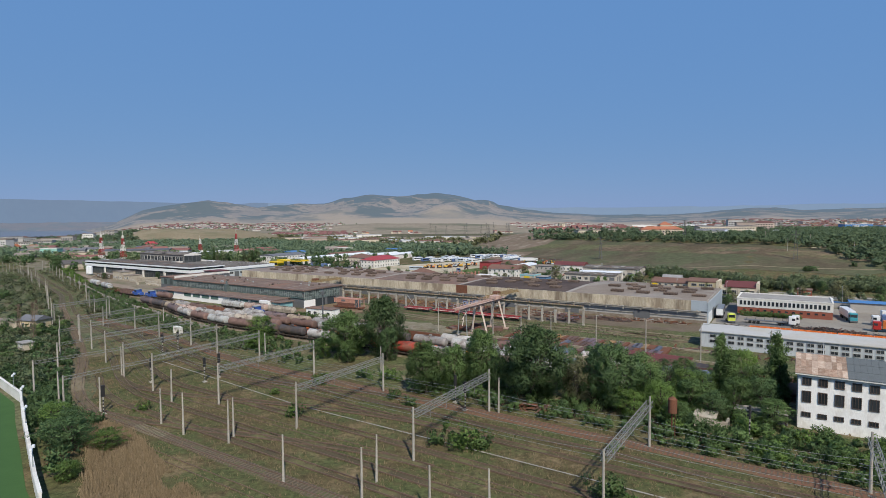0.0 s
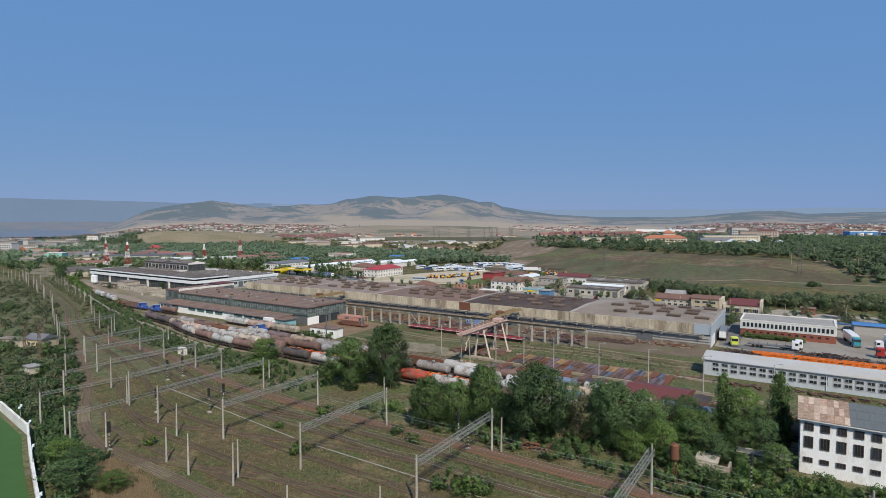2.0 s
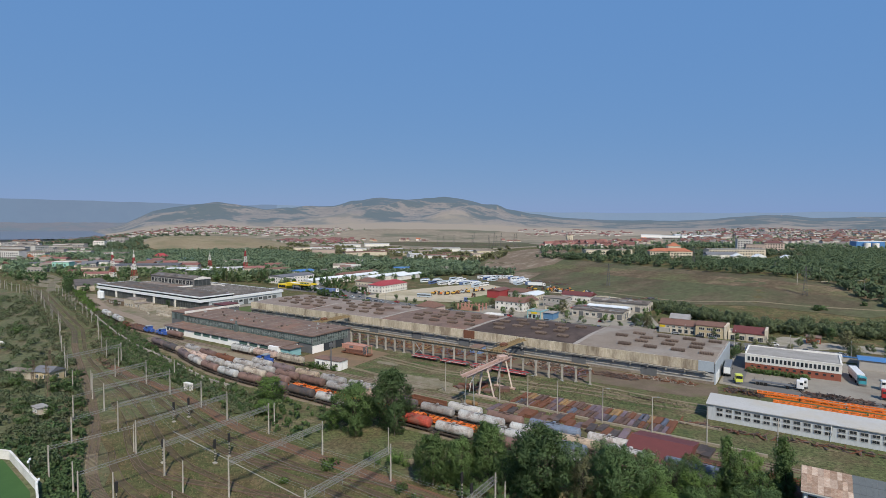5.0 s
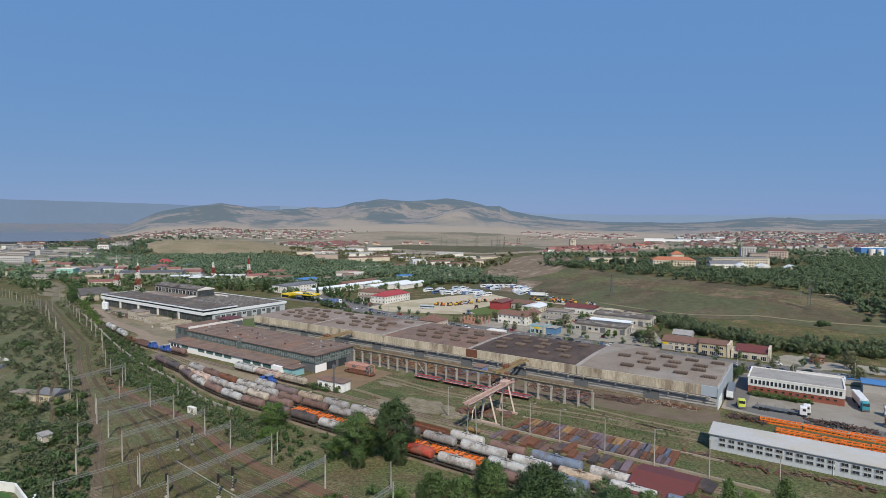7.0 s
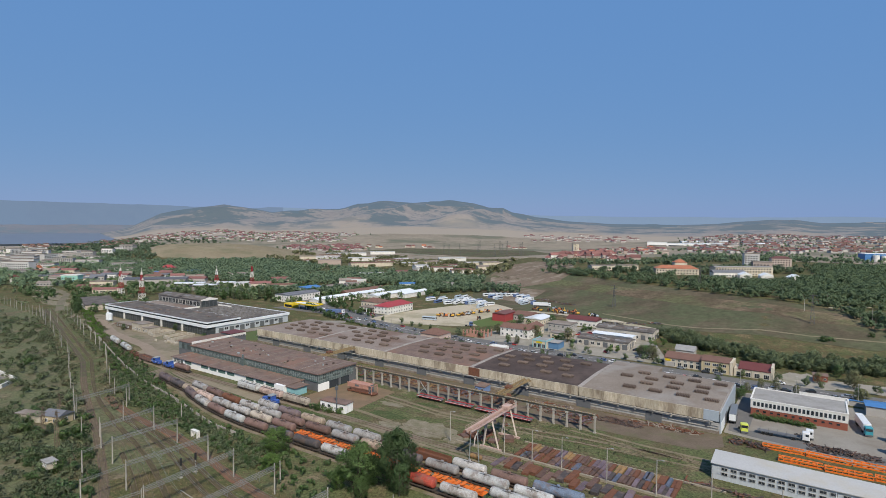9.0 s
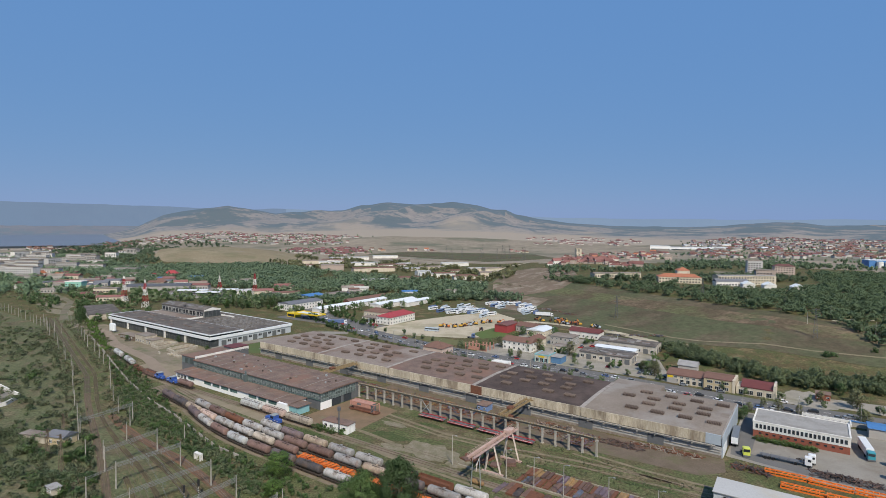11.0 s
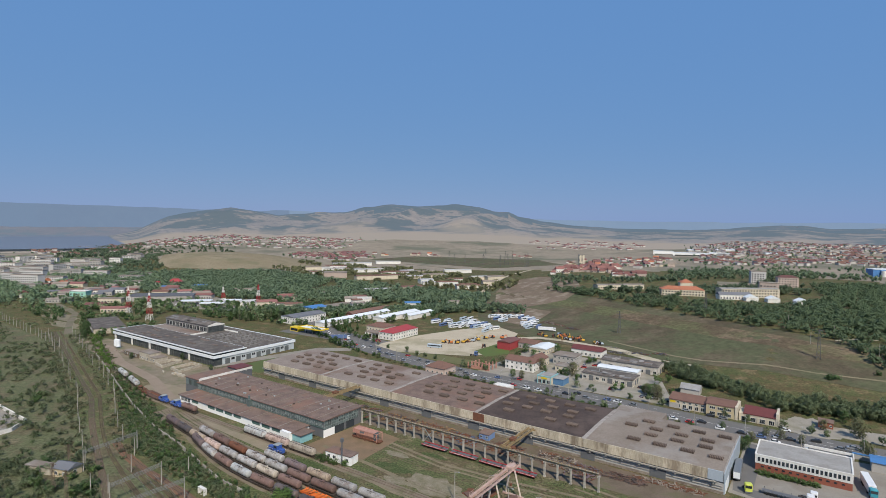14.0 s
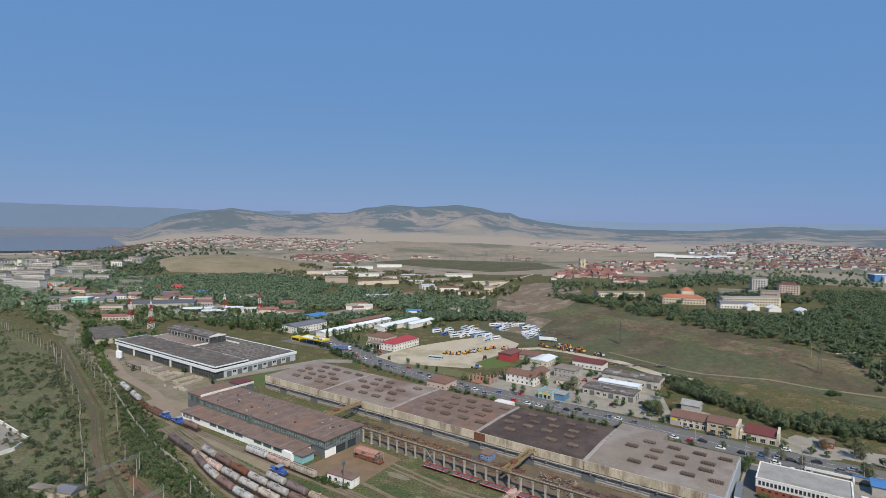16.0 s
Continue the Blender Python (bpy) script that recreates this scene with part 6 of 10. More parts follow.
def car_body_wagons():
    for u in (-108.5, -93.8, -79.2, -67.2):
        t = thing("flat_car", at(u, -27.0 if u < -100 else -26.8 + 0.0, 0, 1.0), label="red and white striped flat wagon by the runway", category="wagon", group="striped flat wagons")
        t.location.x -= NX * 3.0
        t.location.y -= NY * 3.0
        under(t, 12.5)
        part("side_rail", Mesh().box(-6.3, -1.45, 1.15, 6.3, -1.3, 1.75).box(-6.3, 1.3, 1.15, 6.3, 1.45, 1.75), M_SIGN_RED, t)
        part("deck", Mesh().box(-6.3, -1.3, 1.15, 6.3, 1.3, 1.35), M_DARK_METAL, t)
        part("stripe", Mesh().box(-6.3, -1.48, 1.38, 6.3, -1.455, 1.52), M_WHITE, t)


M_SIGN_RED = paint("strong_red", (0.36, 0.045, 0.05))
car_body_wagons()


def red_container():
    """An open-ended ore hopper: straight upper walls, a sloped belly, one dark open end bay."""
    t = thing("hopper_wagon", at(-146, -42, 0, 2), label="faded red ore hopper wagon on rusty trestles", category="wagon")
    part("platform", Mesh().box(-1, 0.6, 0.5, 15, 3.4, 0.95), M_RUST, t)
    for x in (0.0, 6.6, 13.4):
        part("trestle", Mesh().box(x, 0.4, 0, x + 0.4, 3.6, 0.5), M_RUST, t)
    part("upper_body", Mesh().box(0, 0.1, 2.7, 12.0, 3.9, 4.4), M_PINK, t)
    part("belly", Mesh().prism([(1.1, 0.95), (2.9, 0.95), (3.85, 2.7), (0.15, 2.7)], 1.6, 11.2), M_PINK, t)
    rib = Mesh().box(-0.07, -0.02, 2.6, 0.07, 0.1, 4.45).data("rib", M_PINK)
    for k in range(11):
        part("rib", rib, None, t).location = (0.3 + k * 1.14, 0, 0)
    part("top_rail", Mesh().box(-0.1, 0.0, 4.4, 14.2, 0.2, 4.6).box(-0.1, 3.8, 4.4, 14.2, 4.0, 4.6).box(14.0, 0.2, 4.4, 14.2, 3.8, 4.6), M_PINK, t)
    part("end_post", Mesh().box(13.9, 0.0, 0.95, 14.15, 0.25, 4.4).box(13.9, 3.75, 0.95, 14.15, 4.0, 4.4).bar((12.0, 0.1, 1.2), (14.0, 0.1, 4.2), 0.14), M_PINK, t)
    part("open_bay", Mesh().box(12.0, 0.3, 0.95, 12.2, 3.7, 4.3), M_DARK_METAL, t)
    part("hatch", Mesh().box(4.4, -0.03, 3.3, 6.6, 0.1, 4.1), M_DARK_METAL, t)


red_container()


def switch_house():
    t = thing("switch_house", at(-139, -65, 0, 5), label="ivy-covered white brick hut with a brown roof", category="hut")
    part("wall", Mesh().box(0, 0, 0, 13, 5, 3.6), M_LIMEWASH, t)
    part("roof", Mesh().box(-0.3, -0.3, 3.6, 13.3, 5.3, 3.85), M_BROWN_ROOF, t)
    windows(t, [(1.0, -0.02, 1.3), (4.0, -0.02, 1.3), (10.6, -0.02, 1.3)], 1.5, 1.4)
    part("mast", Mesh().tube((9.5, -1.0, 0), (9.5, -1.0, 11.5), 0.3, 0.2, 8).box(9.0, -1.5, 9.5, 10.0, -0.5, 11.0), M_DARK_METAL, t)


switch_house()
# coil of yellow cable beside the sidings
solid("yellow_tank", Mesh().lathe([(-2.2, 0.3), (-2.0, 0.7), (-1.6, 0.8), (1.6, 0.8), (2.0, 0.7), (2.2, 0.3)], 12).moved(pose(0, 0, 0.85)), STEEL["ochre"], at(-62, -69.5, 0), label="small yellow cylindrical tank on the ground", category="tank")


def truss_row(u0, n, count, pitch, colour, label, name="orange_frame"):
    """Stacked orange lattice frames lying on the ground."""
    for k in range(count):
        t = thing(name, at(u0 + k * pitch, n + random.uniform(-0.6, 0.6), 0, random.uniform(-5, 5)), label=label, category="steel frame", group="orange frames")
        for z in (0.2, 1.1):
            m = Mesh()
            for y in (-1.2, 1.2):
                m.bar((-6, y, z), (6, y, z), 0.3, 0.4)
            for i in range(9):
                x = -6 + i * 1.5
                m.bar((x, -1.2, z), (x + random.choice((0, 1.5)), 1.2, z + 0.1), 0.24)
            part("frame_layer", m, colour, t)


truss_row(20, -3.4, 3, 12.5, WCOL["orange"], "bright orange steel frames stacked in the yard")
truss_row(25, -12.8, 5, 12.5, WCOL["orange"], "bright orange steel frames stacked in the yard")
truss_row(58, -3.4, 4, 12.5, WCOL["orange"], "bright orange steel frames stacked in the yard")
scrap(10, -5, 6, 2.5, 1.4, 120, ["dark", "dark", "rust"], "row of dark steel beams on the ground")
scrap(37, 5, 10, 2.6, 1.6, 160, ["dark", "dark", "brown"], "row of dark steel beams on the ground")
scrap(60, 3, 10, 2.6, 1.6, 160, ["dark", "dark", "brown"], "row of dark steel beams on the ground")
scrap(10, -47, 14, 1.6, 0.6, 60, ["dark", "rust", "brown"], "low heap of rusty bars beside the white store")
scrap(38, -45, 14, 1.6, 0.6, 60, ["dark", "rust", "brown"], "low heap of rusty bars beside the white store")


# ---- vehicles ----
M_TYRE = mat("tyre_rubber", (0.03, 0.03, 0.03), rough=0.9)
PAINTS = {"white": paint("car_white", (0.72, 0.72, 0.71), 0.3), "silver": paint("car_silver", (0.42, 0.44, 0.46), 0.3, metal=0.5), "black": paint("car_black", (0.035, 0.036, 0.04), 0.25), "red": paint("car_red", (0.40, 0.04, 0.035), 0.3),
          "blue": paint("car_blue", (0.10, 0.15, 0.28), 0.4), "grey": paint("car_grey", (0.16, 0.17, 0.18), 0.3), "yellow": paint("machine_yellow", (0.62, 0.36, 0.05), 0.5), "orange": paint("machine_orange", (0.55, 0.16, 0.04), 0.5),
          "lime": paint("cab_lime", (0.55, 0.60, 0.10), 0.35), "teal": paint("cab_teal", (0.05, 0.28, 0.34), 0.35), "rust": M_RUST, "pale": paint("bus_pale_blue", (0.44, 0.50, 0.55), 0.45)}
PAINT_WORD = {"white": "white", "silver": "silver", "black": "black", "red": "red", "blue": "blue", "grey": "dark grey", "yellow": "yellow", "orange": "orange", "lime": "lime-yellow", "teal": "teal", "rust": "rusty", "pale": "pale blue"}
VEHICLES = {}


def wheels(t, xs, y, r=0.33, w=0.24, rim=False):
    for x in xs:
        for s in (-1, 1):
            key = ("wheel", r, w)
            if key not in VEHICLES:
                VEHICLES[key] = (Mesh().tube((0, -w / 2, 0), (0, w / 2, 0), r, sides=14).data("tyre", M_TYRE), Mesh().tube((0, -w / 2 - 0.02, 0), (0, w / 2 + 0.02, 0), r * 0.55, sides=10).data("rim", M_GALV))
            o = part("wheel", VEHICLES[key][0], None, t)
            o.location = (x, s * y, r)
            if rim:
                part("rim", VEHICLES[key][1], None, o)


def car(colour, where):
    t = thing("car", pose(0, 0, -50), label=f"{PAINT_WORD[colour]} passenger car {where}", category="car", group="cars")
    prof = [(-2.1, 0.3), (2.1, 0.3), (2.15, 0.62), (2.0, 0.8), (1.1, 0.92), (-1.75, 0.95), (-2.1, 0.8)]
    vs = [(x, y, z) for y in (-0.86, 0.86) for x, z in prof]
    k = len(prof)
    body = Mesh().add(vs, [tuple(range(k)), tuple(range(2 * k - 1, k - 1, -1))] + [(i, k + i, k + (i + 1) % k, (i + 1) % k) for i in range(k)])
    part("body", body, PAINTS[colour], t)
    gl = [(-1.8, 0.94), (1.15, 0.92), (0.45, 1.42), (-1.25, 1.45)]
    vs = [(x, y * (0.84 if z < 1 else 0.68), z) for y in (-1, 1) for x, z in gl]
    part("window_band", Mesh().add(vs, [(0, 1, 2, 3), (7, 6, 5, 4)] + [(i, 4 + i, 4 + (i + 1) % 4, (i + 1) % 4) for i in range(4)]), M_GLASS, t)
    part("roof", Mesh().bevel_box(-1.2, -0.68, 1.41, 0.42, 0.68, 1.49, 0.04), PAINTS[colour], t)
    if where.startswith("parked"):
        for s in (-1, 1):
            part("headlight", Mesh().box(2.05, s * 0.6 - 0.18, 0.62, 2.16, s * 0.6 + 0.18, 0.76), M_WHITE_SHEET, t)
            part("tail_light", Mesh().box(-2.14, s * 0.65 - 0.14, 0.65, -2.08, s * 0.65 + 0.14, 0.82), M_SIGN_RED, t)
        wheels(t, (-1.3, 1.3), 0.8)
    else:
        for x in (-1.3, 1.3):
            for y in (-0.85, 0.63):
                part("wheel", Mesh().tube((x, y, 0.32), (x, y + 0.22, 0.32), 0.32, sides=10), M_UNDER, t)
    return t


def put(kind, build, m, *args):
    key = (kind, *args)
    if key in VEHICLES:
        return copy_thing(VEHICLES[key], m)
    t = build(*args)
    t.matrix_world = m
    VEHICLES[key] = t
    return t


def semi(cab, body, kind):
    """Tractor and trailer: kind is flat, box or none."""
    t = thing("lorry", pose(0, 0, -50), label={"flat": f"{PAINT_WORD[cab]} lorry with an empty flatbed trailer", "box": f"{PAINT_WORD[cab]} lorry with a {PAINT_WORD[body]} box trailer", "none": f"{PAINT_WORD[cab]} lorry tractor without a trailer"}[kind], category="lorry", group="lorries")
    c = part("cab", Mesh().bevel_box(5.6, -1.22, 0.9, 7.9, 1.22, 3.6, 0.18), PAINTS[cab], t)
    part("windscreen", Mesh().box(7.88, -1.05, 2.1, 7.93, 1.05, 3.1), M_GLASS, c)
    for y in (-1.25, 1.215):
        part("side_window", Mesh().box(6.6, y, 2.2, 7.6, y + 0.035, 3.0), M_GLASS, c)
    part("bumper", Mesh().box(7.6, -1.2, 0.35, 8.0, 1.2, 0.9), M_DARK_METAL, c)
    part("chassis", Mesh().box(2.0, -0.5, 0.75, 7.6, 0.5, 1.0), M_UNDER, t)
    wheels(t, (3.0, 6.9), 1.05, 0.5, 0.32)
    if kind != "none":
        part("trailer_bed", Mesh().box(-8.2, -1.25, 1.15, 5.2, 1.25, 1.4), M_DARK_METAL, t)
        wheels(t, (-6.4, -5.1, -3.8), 1.05, 0.5, 0.32)
    if kind == "box":
        part("trailer_box", Mesh().bevel_box(-8.2, -1.27, 1.4, 5.2, 1.27, 4.0, 0.08), PAINTS[body], t)
        part("rear_door", Mesh().box(-8.25, -1.15, 1.5, -8.2, 1.15, 3.9), M_WHITE_SHEET, t)
    if kind == "flat":
        part("headboard", Mesh().box(5.0, -1.25, 1.4, 5.15, 1.25, 2.6), M_DARK_METAL, t)
        for k in range(5):
            part("stake", Mesh().box(-7.5 + k * 2.8, -1.27, 1.4, -7.4 + k * 2.8, -1.2, 2.2).box(-7.5 + k * 2.8, 1.2, 1.4, -7.4 + k * 2.8, 1.27, 2.2), M_DARK_METAL, t)
    return t


def bus(colour, L=11.5):
    t = thing("bus", pose(0, 0, -50), label=f"{PAINT_WORD[colour]} old bus parked on the dirt lot", category="bus", group="parked buses")
    part("body", Mesh().bevel_box(-L / 2, -1.25, 0.35, L / 2, 1.25, 3.0, 0.2), PAINTS[colour], t)
    part("window_band", Mesh().box(-L / 2 + 0.4, -1.28, 1.5, L / 2 - 0.5, -1.24, 2.4).box(-L / 2 + 0.4, 1.24, 1.5, L / 2 - 0.5, 1.28, 2.4).box(L / 2 - 0.02, -1.05, 1.3, L / 2 + 0.03, 1.05, 2.6), M_GLASS, t)
    part("roof_hatch", Mesh().box(-2.5, -0.4, 3.0, -1.6, 0.4, 3.12).box(1.6, -0.4, 3.0, 2.5, 0.4, 3.12), M_GALV, t)
    wheels(t, (-L / 2 + 2.5, L / 2 - 2.2), 1.1, 0.48, 0.3, False)
    return t


def machine(colour):
    t = thing("digger", pose(0, 0, -50), label=f"{PAINT_WORD[colour]} old construction machine with a folded arm", category="machine", group="parked machines")
    part("track", Mesh().bevel_box(-1.9, -1.3, 0, 1.9, -0.8, 0.85, 0.2).bevel_box(-1.9, 0.8, 0, 1.9, 1.3, 0.85, 0.2), M_UNDER, t)
    part("engine_house", Mesh().bevel_box(-2.0, -1.2, 0.95, 0.6, 1.2, 2.0, 0.15), PAINTS[colour], t)
    part("cab", Mesh().bevel_box(0.2, 0.1, 1.0, 1.6, 1.2, 2.8, 0.1), M_GLASS, t)
    part("boom", Mesh().bar((0.8, -0.4, 1.5), (3.4, -0.4, 3.3), 0.35, 0.45).bar((3.4, -0.4, 3.3), (4.8, -0.4, 1.3), 0.28, 0.35), PAINTS[colour], t)
    part("bucket", Mesh().prism([(-0.9, 0.4), (0.1, 0.3), (0.1, 1.2), (-0.5, 1.3)], 4.4, 5.2), M_RUST, t)
    return t


put("semi", semi, at(19.5, 10.0, None, 0), "white", "white", "flat")
put("semi", semi, at(20.5, 13.4, None, 0), "white", "white", "none")
put("semi", semi, at(5.5, 13.5, None, -75), "lime", "white", "none")
put("semi", semi, at(44.0, 36, None, -82), "teal", "white", "box")
put("semi", semi, at(57, 13.5, None, 178), "red", "orange", "box")
put("semi", semi, at(58, 27, None, 180), "white", "blue", "box")
put("semi", semi, at(2.2, 22, None, 93), "grey", "grey", "box")
for u, n, r in ((62, 40, 10), (70, 52, 0), (80, 30, 5)):
    put("semi", semi, at(u, n, None, r), "white", "white", "box")

# ---- plants ----
def leaves(rng, count, lobes, size, flat=0.75, soft=False, rise=0.0):
    """Leaf clumps as small folded cards scattered on and inside lobes: (x, y, z, rx, rz). rise: how far the sprays sweep upwards."""
    lob = np.array(lobes)
    pick = rng.integers(0, len(lob), count)
    d = rng.normal(size=(count, 3))
    d /= np.linalg.norm(d, axis=1)[:, None]
    rad = 0.30 + 0.85 * rng.random(count) ** 0.7
    c = lob[pick, :3] + d * lob[pick][:, [3, 3, 4]] * rad[:, None]
    nrm = d + rng.normal(scale=0.55, size=(count, 3))
    nrm[:, 2] += 0.35
    nrm /= np.linalg.norm(nrm, axis=1)[:, None]
    side = rng.normal(size=(count, 3))
    if rise:
        side = side * 0.5 + d * np.array([0.5, 0.5, 0.0])
        side[:, 2] += rise
        a = side
        a /= np.linalg.norm(a, axis=1)[:, None] + 1e-9
        b = np.cross(nrm, a)
        b /= np.linalg.norm(b, axis=1)[:, None] + 1e-9
        nrm = np.cross(a, b)
    else:
        a = np.cross(nrm, side)
        a /= np.linalg.norm(a, axis=1)[:, None] + 1e-9
        b = np.cross(nrm, a)
    s = size * (0.6 + 0.8 * rng.random(count))[:, None]
    fold = nrm * s * 0.25
    la = 1.0 + 0.55 * min(1.0, rise)
    quad = np.stack([c - a * s * la - b * s * flat * 0.4, c + a * s * 0.4 - b * s * flat + fold, c + a * s * la + b * s * flat * 0.3, c - a * s * 0.5 + b * s * flat + fold], 1)
    # soft shading: leaves take the slope of the crown they grow on
    heart = lob[:, :3].mean(0) - np.array([0, 0, 0.25 * lob[:, 2].std()])
    out = c - heart
    out /= np.linalg.norm(out, axis=1)[:, None] + 1e-9
    if soft == 2:
        out = 0.45 * out + np.array([0, 0, 0.75])
    turn = 0.75 * out + 0.2 * d + 0.12 * nrm + np.array([0, 0, 0.4]) if soft else 0.85 * out + 0.4 * d + 0.12 * nrm
    turn /= np.linalg.norm(turn, axis=1)[:, None] + 1e-9
    return np.concatenate([quad.reshape(-1, 3), np.repeat(turn, 4, 0)], 1)


def cards(name, both, material):
    verts, slopes = both[:, :3], both[:, 3:]
    me = bpy.data.meshes.new(name)
    k = len(verts) // 4
    me.vertices.add(4 * k)
    me.vertices.foreach_set("co", np.asarray(verts, dtype=np.float32).ravel())
    me.loops.add(4 * k)
    me.loops.foreach_set("vertex_index", np.arange(4 * k, dtype=np.int32))
    me.polygons.add(k)
    me.polygons.foreach_set("loop_start", np.arange(0, 4 * k, 4, dtype=np.int32))
    me.materials.append(material)
    me.update(calc_edges=True)
    me.polygons.foreach_set("use_smooth", np.ones(k, dtype=bool))
    me.normals_split_custom_set_from_vertices(slopes.astype(np.float32))
    return me


def leaf_mat(name, base, other, per=0.2, spread=0.13):
    m = mat(name, base, other, rough=0.7, scale=0.22, fine=2.2, amount=0.45, per_object=per)
    nt = m.node_tree
    b = nt.nodes["Principled BSDF"]
    src = b.inputs["Base Color"].links[0].from_socket
    isl = nt.nodes.new("ShaderNodeNewGeometry")
    mr = nt.nodes.new("ShaderNodeMapRange")
    mr.inputs["To Min"].default_value, mr.inputs["To Max"].default_value = 1 - spread, 1 + spread
    nt.links.new(isl.outputs["Random Per Island"], mr.inputs["Value"])
    hs = nt.nodes.new("ShaderNodeHueSaturation")
    nt.links.new(mr.outputs["Result"], hs.inputs["Value"])
    nt.links.new(src, hs.inputs["Color"])
    nt.links.new(hs.outputs["Color"], b.inputs["Base Color"])
    thin = nt.nodes.new("ShaderNodeBsdfTranslucent")
    nt.links.new(hs.outputs["Color"], thin.inputs["Color"])
    both = nt.nodes.new("ShaderNodeMixShader")
    both.inputs[0].default_value = 0.5
    nt.links.new(b.outputs["BSDF"], both.inputs[1])
    nt.links.new(thin.outputs["BSDF"], both.inputs[2])
    nt.links.new(both.outputs["Shader"], nt.nodes["Material Output"].inputs["Surface"])
    return m


L_DARK = leaf_mat("dark_foliage", (0.142, 0.222, 0.090), (0.100, 0.162, 0.064))
L_MID = leaf_mat("green_foliage", (0.172, 0.262, 0.092), (0.125, 0.196, 0.068))
L_BRIGHT = leaf_mat("bright_foliage", (0.198, 0.304, 0.080), (0.142, 0.226, 0.062))
L_DRY = leaf_mat("dry_foliage", (0.255, 0.192, 0.112), (0.180, 0.135, 0.076))
L_OLIVE = leaf_mat("olive_foliage", (0.280, 0.285, 0.150), (0.205, 0.212, 0.108))
L_STRAW = leaf_mat("tall_straw", (0.385, 0.292, 0.180), (0.285, 0.212, 0.128))
L_TUFT = leaf_mat("grass_tuft", (0.175, 0.172, 0.080), (0.125, 0.125, 0.058))
L_FOREST = leaf_mat("forest_foliage", (0.225, 0.300, 0.178), (0.168, 0.232, 0.135), 0.3, 0.12)
L_SLOPE = leaf_mat("slope_woodland_foliage", (0.128, 0.176, 0.094), (0.100, 0.140, 0.075), 0.3, 0.12)
L_BRUSH = leaf_mat("green_brush", (0.215, 0.242, 0.130), (0.160, 0.185, 0.096))
L_BRUSH_DRY = leaf_mat("dusty_brush", (0.270, 0.258, 0.152), (0.205, 0.196, 0.112))
L_BRUSH_DARK = leaf_mat("dark_green_brush", (0.160, 0.205, 0.100), (0.118, 0.152, 0.074))
L_WOOD = leaf_mat("woodland_foliage", (0.250, 0.305, 0.160), (0.178, 0.226, 0.114))


def tree_data(seed, h, w, kind, fine=True):
    """Leaf cards and branching trunk of a tree: poplar (slim, upswept), broad (many upswept stems), round (spreading)."""
    rng = np.random.default_rng(seed)
    lobes = []
    plumes, low, high = {"poplar": (60, 0.08, 0.93), "broad": (84, 0.06, 0.93), "round": (70, 0.12, 0.90)}[kind]
    lean = rng.normal(0, 0.06, 2) * w
    swell = 1.0 + 0.22 * rng.normal(size=7)
    for i in range(plumes):
        f, a = rng.random() ** 0.85, rng.random() * 2 * math.pi
        q = math.sqrt(0.15 + 0.85 * rng.random())
        if kind == "poplar":
            prof = min(1.0, (f + 0.08) / 0.30) ** 0.6 * (1.0 - 0.88 * max(0.0, (f - 0.25) / 0.75) ** 1.4)
        elif kind == "broad":
            prof = min(1.0, (f + 0.22) / 0.5) ** 0.7 * (1.0 - 0.72 * max(0.0, (f - 0.45) / 0.55) ** 1.7)
        else:
            prof = math.sin(math.pi * min(0.95, 0.2 + 0.72 * f)) ** 0.7
        reach = w * 0.43 * prof * float(np.clip(swell[int(a / 0.9)], 0.72, 1.3))
        tall = {"poplar": 0.055 + 0.06 * rng.random(), "broad": 0.05 + 0.06 * rng.random(), "round": 0.035 + 0.045 * rng.random()}[kind]
        lobes.append((math.cos(a) * q * reach + lean[0] * f, math.sin(a) * q * reach + lean[1] * f, h * (low + (high - low) * f), w * (0.045 + 0.06 * rng.random()) * (1.2 if kind == "poplar" else 1.0), h * tall))
    n, s = {"poplar": (6200, 0.135), "broad": (15000, 0.15), "round": (6800, 0.16)}[kind]
    if not fine:
        n, s = n // 4, s * 2.0
    k = len(lobes)
    for i in range(44):  # fill between the plumes
        f, a, q = rng.random(), rng.random() * 2 * math.pi, math.sqrt(rng.random())
        reach = w * (0.34 * math.sin(math.pi * (0.20 + 0.66 * f)) ** 0.8 if kind != "poplar" else 0.28 * (1 - 0.8 * f))
        lobes.append((math.cos(a) * q * reach, math.sin(a) * q * reach, h * (0.12 + 0.72 * f), w * (0.14 if kind != "poplar" else 0.10), h * 0.09))
    v = leaves(rng, n, lobes, s, flat=0.62, rise={"poplar": 1.1, "broad": 0.8, "round": 0.0}[kind])
    trunk = Mesh().tube((0, 0, -0.3), (0.1, 0.1, h * 0.35), h * 0.020, h * 0.014, 8).tube((0.1, 0.1, h * 0.35), (0, 0, h * 0.8), h * 0.014, h * 0.004, 6)
    for i in range(12):
        l = lobes[rng.integers(0, k)]
        trunk.tube((0.1, 0.1, min(l[2] * 0.7, h * (0.1 + 0.35 * rng.random()))), (l[0], l[1], l[2]), h * 0.008, h * 0.002, 5, caps=False)
    return v, trunk


TREES = {}


